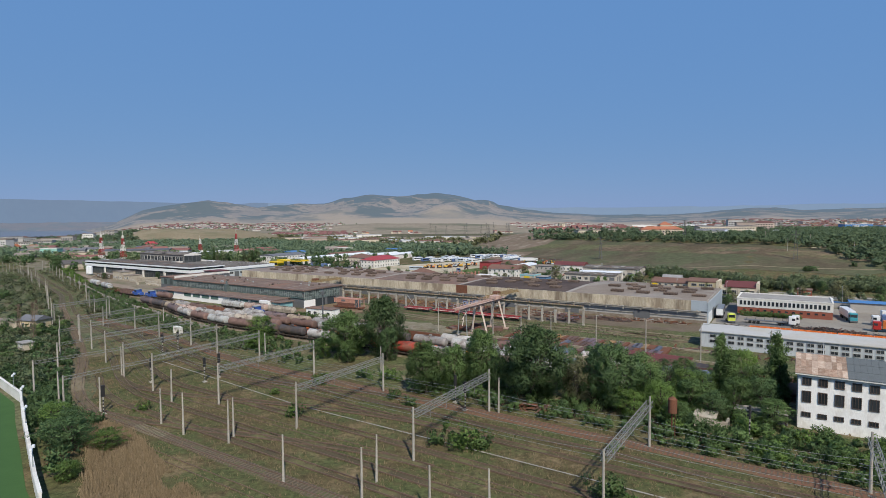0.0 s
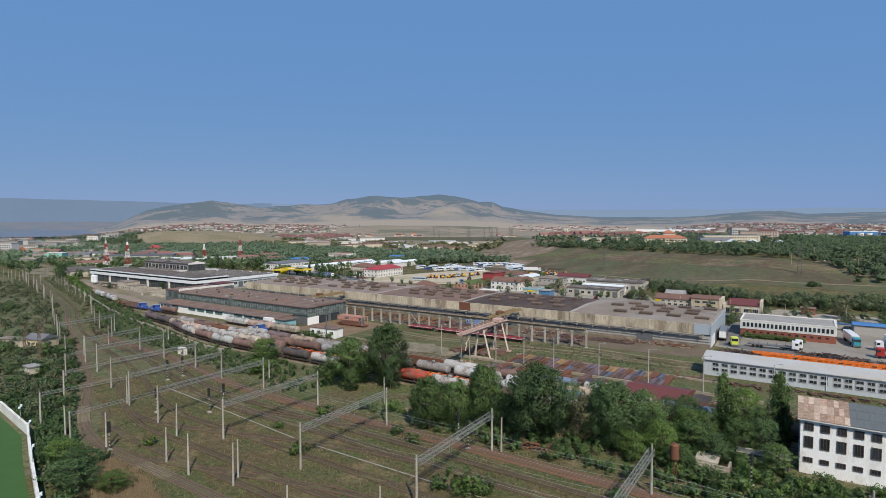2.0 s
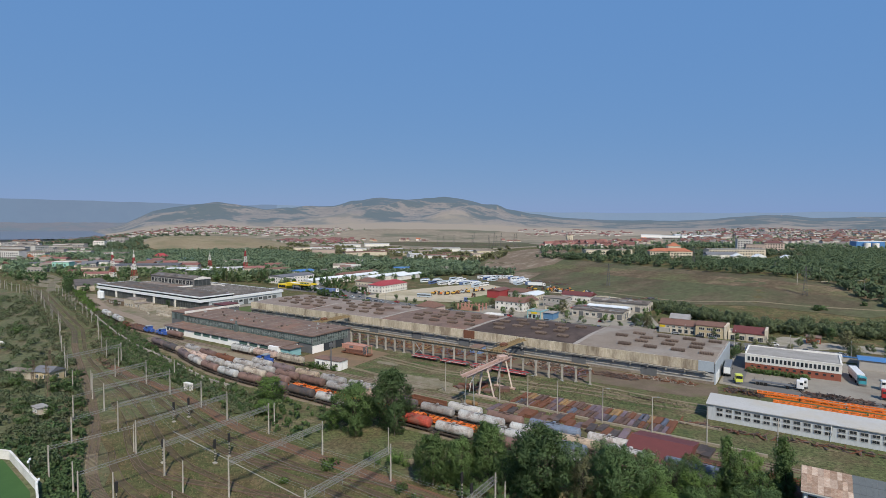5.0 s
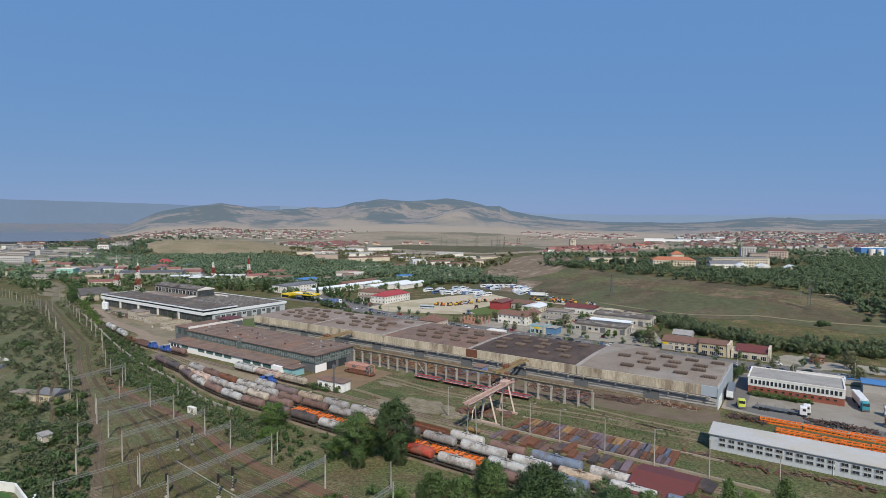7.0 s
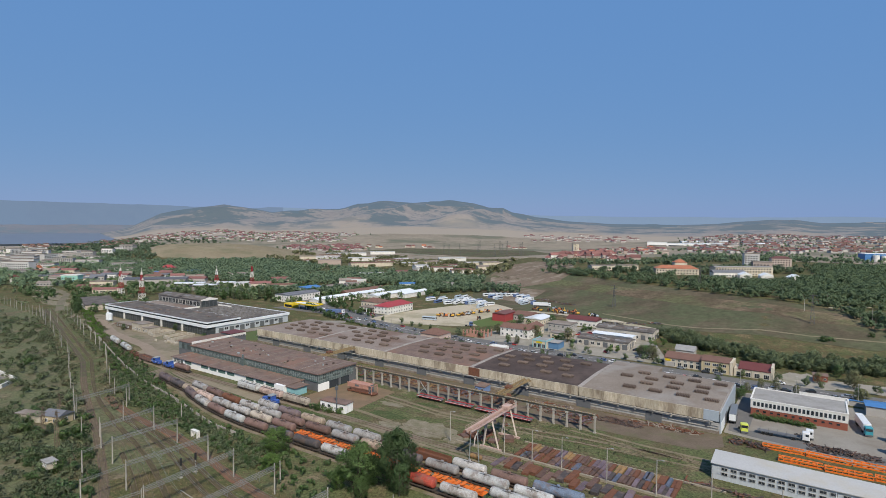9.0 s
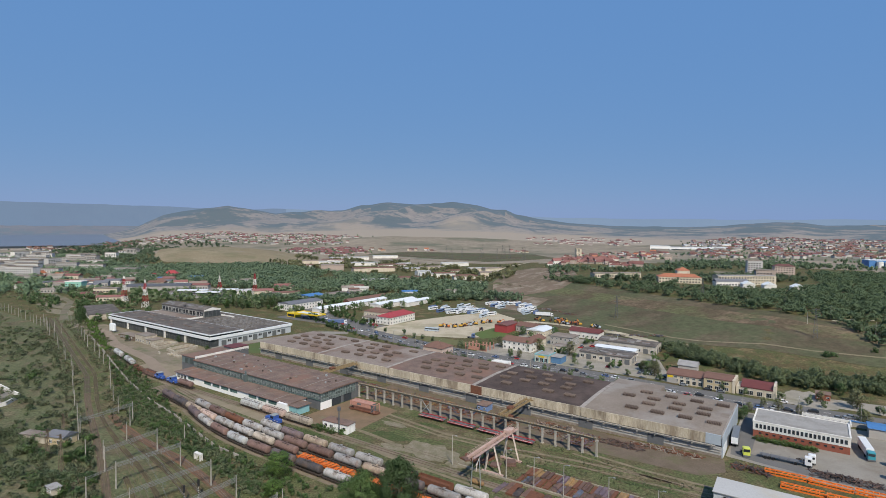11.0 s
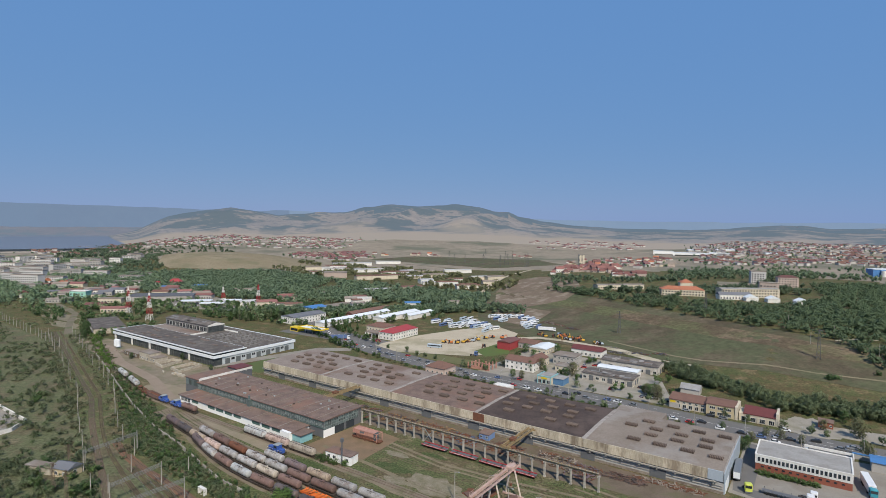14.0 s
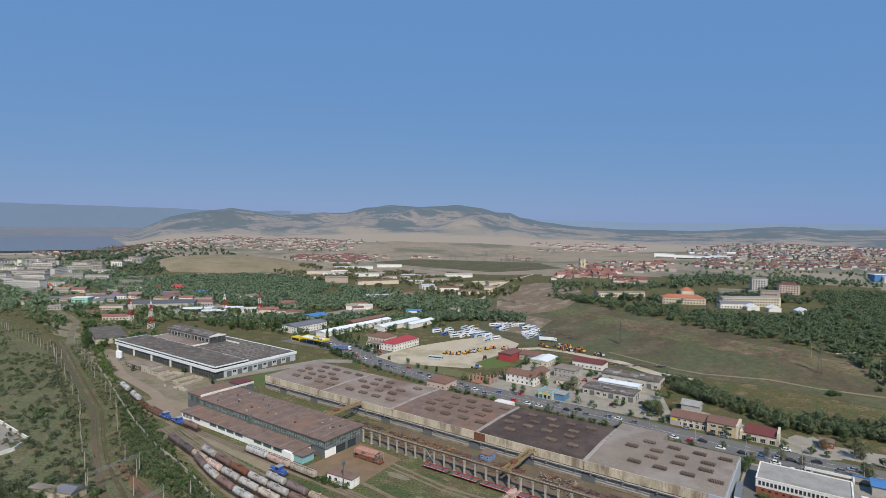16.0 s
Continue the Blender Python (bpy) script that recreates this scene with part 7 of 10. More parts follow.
def tree(u, n, h, w, kind="round", leaf=None, label="", rz=None, world_xy=None):
    leaf = leaf or L_MID
    base = {"round": (14, 11), "poplar": (16, 5.5), "broad": (16, 13)}[kind]
    v = random.randrange(3)
    fine = world_xy is None and n < -60
    key = (kind, v, leaf.name, fine)
    if key not in TREES:
        pts, trunk = tree_data(11 + v + {"poplar": 7, "broad": 19, "round": 0}[kind], *base, kind, fine)
        TREES[key] = (cards("crown", pts, leaf), trunk.data("trunk", M_BARK))
    m = at(u, n, None, random.uniform(0, 360)) if world_xy is None else pose(*world_xy, ground_z(*world_xy), 0, 0, random.uniform(0, 360))
    t = thing("tree", m, label=label or {"poplar": "tall slender leafy poplar beside the tracks", "broad": "broad many-stemmed dark green tree beside the tracks", "round": "spreading green deciduous tree in full leaf"}[kind], category="tree", group="trees")
    s = (w / base[1], w / base[1] * random.uniform(0.9, 1.1), h / base[0])
    for nm, d in (("trunk", TREES[key][1]), ("crown", TREES[key][0])):
        part(nm, d, None, t).scale = s
    return t


def bush_data(seed, leaf, fine):
    rng = np.random.default_rng(seed)
    lobes = [(rng.normal(0, 0.85), rng.normal(0, 0.85), 0.35 + rng.random() ** 1.4 * 1.8, 0.35 + 0.4 * rng.random(), 0.35 + 0.35 * rng.random()) for _ in range(20)]
    return cards("bush", leaves(rng, {0: 300, 1: 560, 2: 1150}[fine], lobes, {0: 0.2, 1: 0.14, 2: 0.095}[fine], rise=0.35), leaf)


BUSH = {}


def bush(u, n, size, leaf, label="dense green shrub in the rail yard"):
    key = (random.randrange(4), leaf.name, 0 if n > -60 else 2 if size > 4 and u > -60 else 1)
    if key not in BUSH:
        BUSH[key] = bush_data(40 + key[0], leaf, key[2])
    ob = new("bush", BUSH[key])
    ob.matrix_world = at(u, n, None, random.uniform(0, 360)) @ Matrix.Diagonal((size / 3.2, size / 3.2 * random.uniform(0.85, 1.15), size / 3.4, 1))
    return tagged(ob, label=label, category="bush", group="shrubs")


def grove(name, places, per, size, leaf, label, h=(7, 12), wide=1.0):
    """Many far trees as one mesh."""
    g = np.random.default_rng(len(places))
    out = []
    for x, y in places:
        if stands_in(x, y):
            continue
        hh = g.uniform(*h)
        w = hh * g.uniform(0.30, 0.42) * wide
        z = ground_z(x, y) if y < 1500 else land_z(x, y)
        lobes = [(x + g.normal(0, w * 0.42), y + g.normal(0, w * 0.42), z + hh * g.uniform(0.25, 0.78), w * g.uniform(0.28, 0.5), hh * g.uniform(0.12, 0.2)) for _ in range(9)]
        out.append(leaves(g, per, lobes, size, soft=2 if wide > 1.5 else size > 0.45))
    me = cards(name, np.concatenate(out), leaf)
    return tagged(new(name, me), label=label, category="trees", kind="stuff")


def blades(name, places, material, label, h=0.5):
    """Tufts of upright straw blades, lit like the sward they stand in."""
    g = np.random.default_rng(len(places))
    xy = np.array(places)
    k = len(xy) * 3
    base = np.repeat(xy, 3, 0) + g.normal(scale=0.3, size=(k, 2))
    ang, hh, ww = (g.random(k) - 0.5) * 2.0, h * (0.4 + 0.9 * g.random(k)), 0.035 + 0.05 * g.random(k)
    dx, dy = np.cos(ang) * ww, np.sin(ang) * ww
    lean = g.normal(scale=0.15, size=(k, 2))
    z = np.zeros(k)
    quad = np.stack([np.stack([base[:, 0] - dx, base[:, 1] - dy, z], 1), np.stack([base[:, 0] + dx, base[:, 1] + dy, z], 1),
                     np.stack([base[:, 0] + dx * 0.4 + lean[:, 0], base[:, 1] + dy * 0.4 + lean[:, 1], hh], 1), np.stack([base[:, 0] - dx * 0.6 + lean[:, 0], base[:, 1] - dy * 0.6 + lean[:, 1], hh * 0.85], 1)], 1).reshape(-1, 3)
    up = np.tile(np.array([0.1, -0.35, 0.93]), (4 * k, 1))
    return tagged(new(name, cards(name, np.concatenate([quad, up], 1), material)), label=label, category="grass", kind="stuff")


def scatter(count, poly, seed, gap=0.0):
    """Places inside an outline of world points."""
    g = random.Random(seed)
    xs, ys = [p[0] for p in poly], [p[1] for p in poly]
    out = []
    for _ in range(count * 30):
        if len(out) >= count:
            break
        x, y = g.uniform(min(xs), max(xs)), g.uniform(min(ys), max(ys))
        inside = False
        for (x0, y0), (x1, y1) in zip(poly, poly[1:] + poly[:1]):
            if (y0 > y) != (y1 > y) and x < (x1 - x0) * (y - y0) / (y1 - y0) + x0:
                inside = not inside
        if inside and noise.noise((x * 0.012, y * 0.012, seed)) > gap:
            out.append((x, y))
    return out


# tall trees between the yard and the sidings
for u, n, h, w, k, l in ((-80, -105.5, 13.5, 15.5, "broad", L_MID), (-70.5, -99.5, 17.8, 15, "broad", L_DARK), (-67, -103, 10, 7, "round", L_DARK), (-84, -110, 6.5, 6, "round", L_BRIGHT), (-75, -110, 7, 6, "round", L_MID),
                         (-41.5, -121, 12.2, 10.5, "broad", L_MID), (-37, -116.5, 11, 10, "broad", L_MID), (-32, -113, 14.4, 12, "broad", L_MID), (-28, -114, 9.5, 7, "round", L_DARK),
                         (-20, -113, 16.4, 19.5, "broad", L_DARK), (-11, -110, 10.5, 8, "round", L_OLIVE), (-14, -106, 12, 8, "round", L_DARK),
                         (-4, -108.5, 13.9, 13.5, "broad", L_DARK), (2, -103, 10.0, 9, "round", L_MID), (-7, -103, 9, 8, "round", L_DARK), (5, -108, 7.5, 9, "round", L_BRIGHT), (1, -112, 6.0, 8, "round", L_BRIGHT), (9.5, -104, 7.5, 9, "round", L_MID),
                         (7, -90, 8.5, 8, "round", L_MID), (13.9, -92, 14.2, 7, "poplar", L_MID), (16, -93.5, 11.5, 6, "poplar", L_MID), (18.5, -88, 11.5, 8, "round", L_BRIGHT), (11, -97, 8, 8, "round", L_MID),
                         (23.6, -86, 14.4, 7.5, "poplar", L_MID), (24.6, -91, 12.5, 6.5, "poplar", L_MID), (17, -100, 8, 8, "round", L_MID), (21.5, -98, 8.5, 8, "round", L_DARK), (24, -104, 6.0, 8, "round", L_MID), (14, -106, 6.5, 8, "round", L_DARK), (9, -112, 5.0, 7, "round", L_MID),
                         (-9, -101, 11.5, 9, "round", L_DARK), (-1.5, -98, 10.5, 8, "round", L_MID), (4, -96, 9.5, 8, "round", L_DARK), (-25, -106, 11, 9, "round", L_DARK), (9, -100, 8.5, 8, "round", L_BRIGHT), (20, -93, 9.5, 8, "round", L_MID)):
    tree(u, n, h, w, k, l)
tree(-119, -104, 8.5, 12, "round", L_BRIGHT, "broad bright green willow-like tree by the wagons")
tree(-111, -112, 5, 8, "round", L_BRIGHT, "low bright green tree beside the tracks")

for u, n, h in ((-372, -31, 5.0), (-340, -12.5, 5.5), (-300, -15, 4.5), (-488, -13, 12), (-484, -17, 8), (-472, -21, 6)):
    tree(u, n, h, h * 0.8, "round" if h < 9 else "broad", L_DARK, "dark green tree before the white hall")
rng = random.Random(5)
# thickets at the white block
for i in range(95):
    u, n = rng.uniform(8, 75), rng.uniform(-118, -102)
    if u > 24 and n > -104:
        continue
    bush(u, n, rng.uniform(2, 3.2) if u > 25 else rng.uniform(3, 5.5), rng.choice([L_DARK, L_MID, L_BRIGHT, L_MID]), "dense green thicket in front of the white block")
under_trees = [(rng.uniform(-48, 10), rng.uniform(-121, -98)) for _ in range(70)] + [(rng.uniform(-46, 14), rng.uniform(-122, -112)) for _ in range(80)] + [(10.5, -113), (13, -113.5), (15.5, -112.5), (12, -109.5)]
grove("undergrowth", [wpos(*p) for p in under_trees[::2]], 430, 0.12, L_MID, "fresh green undergrowth below the yard trees", (1.6, 3.2), 1.35)
grove("undergrowth", [wpos(*p) for p in under_trees[1::2]], 430, 0.12, L_DARK, "dark green undergrowth below the yard trees", (1.6, 3.0), 1.35)
for i in range(62):
    u = rng.uniform(13, 78)
    n = rng.uniform(-122.5, -109)
    if abs(u - 9) > 3:
        bush(u, n, rng.uniform(1.8, 3.4), rng.choice([L_DARK, L_MID, L_BRIGHT]), "dense green thicket in front of the white block")
# single shrubs in the yard
for u, n, s in ((-20, -141.5, 5.5), (-17, -140, 4), (-24.5, -142.5, 3.5), (-56, -146, 3.5), (-40, -129, 3), (-67, -128, 4), (6, -146, 5), (9, -149, 4), (-46, -127, 3), (-85, -160, 2.5), (-61, -119, 4), (-55, -117, 4.5), (2, -129, 2.5), (16, -123, 3), (-70, -139, 2.2)):
    bush(u, n, s, rng.choice([L_MID, L_BRIGHT]), "low green shrub growing between disused tracks")
# hedge between the yard and the sidings, beyond the bend
spots = []
while len(spots) < 420:
    u = rng.uniform(-330, -84)
    lo, hi = yard_n(-125, u) + 5, siding_n(-95.5, u) - 5
    if hi > lo:
        spots.append(wpos(u, rng.uniform(lo, hi)))
grove("green_scrub", spots[:210], 180, 0.19, L_MID, "green scrub between the yard and the sidings", (1.2, 3.0))
grove("green_scrub", spots[210:], 180, 0.19, L_DARK, "dark scrub between the yard and the sidings", (1.2, 2.8))
# scrub on the outer side of the yard
spots = []
while len(spots) < 420:
    u = rng.uniform(-480, -80)
    n = yard_n(-165.5, u) - 8 - abs(rng.gauss(0, 26))
    if not (n < -164 - (u + 135) * 0.26 and u > -200):
        spots.append(wpos(u, n))
grove("green_scrub", spots[:220:2], 150, 0.24, L_BRUSH_DARK, "wild green scrub beside the main line", (1.4, 4.2), 1.6)
grove("green_scrub", spots[220:], 150, 0.24, L_BRUSH, "wild dusty scrub beside the main line", (1.4, 3.8), 1.7)
for u, n, h, w in ((-77, -176.5, 6, 9.5), (-83, -174.5, 5.6, 7), (-92, -172.5, 4.5, 8.5), (-64.5, -182.5, 3.2, 5), (-71, -174, 4.0, 6)):
    tree(u, n, h, w, "round", L_DARK if h > 5.5 else L_BRIGHT, "dark green tree beside the sports field")

column = thing("water_column", at(9, -118.6, 0), label="rusty drum on a slim rusty post", category="tank")
part("post", Mesh().tube((0, 0, 0), (0, 0, 4.6), 0.12, sides=8).tube((0.5, 0, 0), (0.5, 0, 4.6), 0.07, sides=6), M_RUST, column)
part("drum", Mesh().tube((0.1, 0, 4.6), (0.1, 0, 7.0), 0.75, sides=14).tube((0.1, 0, 7.0), (0.1, 0, 7.4), 0.75, 0.2, sides=14), M_RUST, column)
scrap(-18, -118, 4.5, 1.2, 1.6, 36, ["rust", "brown"], "rusty wagon parts lying beside the track")
shack = thing("shack", at(-7, -97, 0), label="small shack with a dark red sheet roof in the thicket", category="shack")
part("wall", Mesh().box(0, 0, 0, 4, 3, 4.6), M_WHITE, shack)
part("roof", Mesh().prism([(-0.3, 4.5), (3.3, 4.9), (3.3, 5.05), (-0.3, 4.65)], -0.3, 4.3), M_DEEP_RED, shack)
old_van = thing("derelict_van", at(17.5, -103.4, 0, 6), label="derelict black wagon body sunk in the thicket", category="wagon")
part("body", Mesh().bevel_box(0, 0, 0.4, 8.6, 2.4, 2.3, 0.1), M_DARK_METAL, old_van)
part("top_rail", Mesh().bar((-0.1, 0, 2.4), (8.7, 0, 2.4), 0.2).bar((-0.1, 2.4, 2.4), (8.7, 2.4, 2.4), 0.2), M_CONCRETE, old_van)
for x in (0.2, 2.9, 5.6, 8.2):
    part("stake", Mesh().box(x, -0.1, 0.0, x + 0.2, 0.02, 2.3), M_UNDER, old_van)
ruin_hut = thing("ruined_hut", at(11.5, -111, 0), label="half-collapsed pale hut sunk in the thicket", category="hut")
part("wall", Mesh().box(0, 0, 0, 5.5, 0.4, 1.9).box(0, 0.4, 0, 0.4, 4, 2.1).box(5.1, 0.4, 0, 5.5, 4, 1.6), M_CREAM_STONE, ruin_hut)
part("roof", Mesh().prism([(0.3, 2.0), (4.3, 2.2), (4.3, 2.35), (0.3, 2.15)], -0.3, 3.6), M_CREAM_STONE, ruin_hut)

# ---- across the road ----
def gabled(name, u, n, w, d, h, roof_h, wall, roof, label, rz=0.0, hip=False, win=2, world_xy=None, storeys=1, category="house", along=True):
    """A building with a pitched roof; its long side w lies along the site frame unless turned."""
    if world_xy:
        t = thing(name, pose(*world_xy, ground_z(*world_xy), 0, 0, rz), label=label, category=category)
    else:
        t = thing(name, at(u, n, None, rz), label=label, category=category)
    footprint(t, w, d)
    part("wall", Mesh().box(0, 0, -1.5, w, d, h), wall, t)
    o = 0.5
    if hip:
        k = min(w, d) * 0.45
        vs = [(-o, -o, h), (w + o, -o, h), (w + o, d + o, h), (-o, d + o, h)]
        vs += [(k, d / 2, h + roof_h), (w - k, d / 2, h + roof_h)] if w >= d else [(w / 2, k, h + roof_h), (w / 2, d - k, h + roof_h)]
        fs = [(3, 2, 1, 0), (0, 1, 5, 4), (1, 2, 5), (2, 3, 4, 5), (3, 0, 4)] if w >= d else [(3, 2, 1, 0), (0, 1, 4), (1, 2, 5, 4), (2, 3, 5), (3, 0, 4, 5)]
        part("roof", Mesh().add(vs, fs), roof, t)
    elif along:
        part("roof", Mesh().prism([(-o, h), (d + o, h), (d / 2, h + roof_h)], -o, w + o), roof, t)
    else:
        vs = [(-o, -o, h), (w + o, -o, h), (w / 2, -o, h + roof_h), (-o, d + o, h), (w + o, d + o, h), (w / 2, d + o, h + roof_h)]
        part("roof", Mesh().add(vs, [(0, 1, 2), (5, 4, 3), (0, 3, 4, 1), (1, 4, 5, 2), (2, 5, 3, 0)]), roof, t)
    if win and world_xy:
        rows = Mesh()
        for k in range(storeys):
            for i in range(int(w / 3.2)):
                rows.box(3.2 * i + 1.0, -0.12, 1.0 + 3.0 * k, 3.2 * i + 2.5, 0.1, 2.5 + 3.0 * k)
        part("window_glazing", rows, M_GLASS, t)["kind"] = "stuff"
    elif win:
        ks, kd = max(1, int(w / 3.2)), max(1, int(d / 3.4))
        for s in range(storeys):
            z = 1.0 + s * 3.0
            if z + 1.4 > h:
                break
            windows(t, [(w * (i + 0.5) / ks - 0.65, -0.02, z) for i in range(ks)], 1.3, 1.4, frame=M_FRAME)
            windows(t, [(w + 0.02, d * (i + 0.5) / kd - 0.65, z) for i in range(kd)], 1.3, 1.4, axis="y", frame=M_FRAME)
    return t


M_BROWN_TILE = mat("brown_tile_roof", (0.20, 0.115, 0.088), (0.15, 0.09, 0.072), rough=0.8, scale=0.3, fine=4, amount=0.5)
M_BRIGHT_RED = mat("bright_red_sheet", (0.34, 0.055, 0.058), (0.28, 0.05, 0.05), rough=0.55, scale=0.3, fine=4, amount=0.4)
M_ORANGE_TILE = mat("orange_tile_roof", (0.40, 0.155, 0.085), (0.33, 0.125, 0.07), rough=0.75, scale=0.2, fine=4, amount=0.5)
M_YELLOW_WALL = mat("yellow_render", (0.50, 0.41, 0.26), (0.42, 0.345, 0.22), scale=0.3, amount=0.4)
M_CREAM_WALL = mat("cream_render", (0.60, 0.53, 0.41), (0.50, 0.44, 0.34), scale=0.3, amount=0.5, stain=(0.40, 0.33, 0.25), stain_scale=0.3)
M_GREY_WALL = mat("grey_render", (0.40, 0.38, 0.35), (0.33, 0.31, 0.285), scale=0.3, amount=0.5)
M_PINK_RENDER = mat("pale_pink_render", (0.55, 0.43, 0.37), (0.46, 0.36, 0.31), scale=0.3, amount=0.5)
M_BLUE_SHEET = paint("blue_sheet", (0.075, 0.20, 0.42))
M_BLUE_DULL = mat("dull_blue_sheet", (0.105, 0.22, 0.37), (0.08, 0.17, 0.30), rough=0.6, scale=0.4, amount=0.5)
M_SLATE = mat("blue_slate_roof", (0.155, 0.158, 0.17), (0.115, 0.118, 0.13), scale=0.2, amount=0.5, per_object=0.2)
M_YELLOW_SIGN = paint("canopy_yellow", (0.70, 0.50, 0.03))

gabled("house", -185, 66, 15, 13, 4.6, 3.2, M_PINK_RENDER, M_BROWN_TILE, "pinkish house with a brown hipped tile roof", hip=True, storeys=1)
# red-roofed office with a portico
gabled("office", -280, 128, 15, 34, 6.2, 3.2, M_WHITE, M_BRIGHT_RED, "white two-storey office under a bright red roof", hip=True, storeys=2, category="office")
gabled("office", -304, 138, 20, 16, 7.2, 3.0, M_CREAM_WALL, M_BROWN_TILE, "cream office wing with a dark red roof", hip=True, storeys=2, category="office")
port = thing("portico", at(-296, 127, 0), label="flat entrance portico on white columns", category="portico")
part("canopy", Mesh().box(0, 0, 4.0, 16, 10, 4.7), M_GREY_ROOF, port)
for k in range(5):
    part("column", Mesh().tube((0.5 + k * 3.7, 0.4, 0), (0.5 + k * 3.7, 0.4, 4.0), 0.3), M_WHITE, port)
for (u, n, w, d, h, lab) in ((-364, 132, 11, 96, 4.6, "long low shed with a pale sheet roof"), (-341, 187, 13, 60, 4.6, "long low shed with a pale sheet roof"), (-326, 216, 10, 40, 4.4, "low shed with a white sheet roof")):
    gabled("long_shed", u, n, w, d, h, 1.6, M_WHITE, M_WHITE_SHEET, lab, win=0, along=False, category="shed")
gabled("long_shed", -378, 186, 10, 60, 4.6, 2.2, M_BRICK, M_BROWN_TILE, "old brick shed with a red tile roof", win=0, along=False, category="shed")
gabled("office_block", -406, 126, 20, 40, 6.6, 1.6, M_WHITE, M_SLATE, "white two-storey block with a slate-blue roof", storeys=2, along=False, category="building")
gabled("office_block", -437, 176, 20, 22, 6.4, 1.6, M_WHITE, M_BLUE_SHEET, "white block with a blue sheet roof", storeys=2, along=False, category="building")
gabled("store_block", -432, 196, 16, 40, 5.5, 0.7, M_CREAM_WALL, M_GREY_ROOF, "tan flat-roofed store block", along=False, category="building")

fuel = thing("filling_station", at(-367, 103, 0), label="filling station under a flat yellow-edged canopy", category="filling station")
part("canopy", Mesh().box(14, -1, 4.9, 42, 9, 5.2), M_WHITE_SHEET, fuel)
part("fascia", Mesh().box(13.8, -1.3, 4.8, 42.3, -1.0, 5.9).box(13.8, 9, 4.8, 42.3, 9.3, 5.9).box(42.0, -1, 4.8, 42.3, 9, 5.9).box(13.8, -1, 4.8, 14, 9, 5.9), M_YELLOW_SIGN, fuel)
for k in range(3):
    part("column", Mesh().box(18 + k * 9, 3.7, 0, 18.5 + k * 9, 4.2, 4.9), M_WHITE_SHEET, fuel)
    part("pump", Mesh().bevel_box(19 + k * 9, 3.3, 0, 20 + k * 9, 4.6, 1.9, 0.1), M_DARK_METAL, fuel)
part("kiosk", Mesh().bevel_box(0, 2, 0, 11, 9, 3.8), M_YELLOW_SIGN, fuel)
part("kiosk_window", Mesh().box(1, 1.9, 0.6, 10, 2.0, 2.8), M_GLASS, fuel)
sheet("pavement", [(-372, 96), (-372, 124), (-308, 130), (-262, 124), (-262, 96), (-300, 100)], M_ASPHALT, 0.05, label="asphalt forecourt and car park", category="yard")

# dirt lot
sheet("dirt_lot", blob(-232, 258, 52, 44, 21), mat("worn_lot", (0.36, 0.30, 0.21), (0.26, 0.215, 0.145), rough=0.95, scale=0.07, fine=1.2, amount=0.7, stain=(0.15, 0.140, 0.075), stain_scale=0.05, stain_amount=0.9), 0.05, label="worn dirt and weeds under the parked buses", category="yard")
sheet("dirt_lot", [(-268, 98), (-240, 99), (-188, 122), (-172, 142), (-178, 170), (-190, 200), (-205, 250), (-228, 252), (-250, 200), (-262, 160)], M_DIRT, 0.07, label="pale packed dirt lot with tyre tracks", category="yard")
sheet("lawn", [(-236, 100), (-200, 96), (-176, 98), (-176, 112), (-204, 112)], mat("lot_grass", (0.13, 0.135, 0.055), (0.17, 0.15, 0.08), scale=0.15, amount=0.6), 0.11, label="rough grass beside the dirt lot", category="grass")
sheet("lawn", [(-192, 140), (-176, 128), (-166, 146), (-178, 172), (-190, 172)], mat("lot_green", (0.10, 0.15, 0.045), (0.12, 0.13, 0.05), scale=0.15, amount=0.6), 0.12, label="green patch beside the dirt lot", category="grass")
ribbon("dirt_path", [(-190, 196), (-174, 214), (-150, 217), (-101, 208), (-70, 190), (-45, 184)], 8, M_DIRT, 0.45, label="dirt track behind the yards", category="path")
ribbon("brown_pasture", [site(45, 763), site(117, 632), site(176, 512), site(216, 433), site(250, 384), site(290, 350)], 26, M_FIELD_BROWN, 0.24, label="brown grazed strip along the wood", category="field")
ribbon("dirt_path", [(-120, 236), (-60, 206), (-41, 200), (-1, 197), (27, 194), (60, 196), (110, 200)], 2.2, M_STRAW, 0.26, label="brown footpath across the field", category="path")
ribbon("dirt_path", [(70, 225), (52, 236), (41, 255), (38, 268), (48, 276), (62, 280)], 3.2, M_DIRT, 0.14, label="pale looping dirt track", category="path")
M_LOT = mat("trodden_lot", (0.35, 0.32, 0.27), (0.265, 0.236, 0.19), rough=0.95, scale=0.12, fine=1.6, amount=0.7, stain=(0.20, 0.185, 0.125), stain_scale=0.07, stain_amount=0.7)
sheet("pavement", [(-160, 89), (-160, 170), (-100, 172), (-56, 146), (-40, 104), (-40, 93), (-80, 91)], M_LOT, 0.05, label="pale trodden yards between workshops", category="yard")
sheet("pavement", [(-40, 92), (-40, 128), (-20, 122), (14, 106), (60, 112), (62, 94)], M_LOT, 0.05, label="pale gravel ground behind the shops", category="yard")

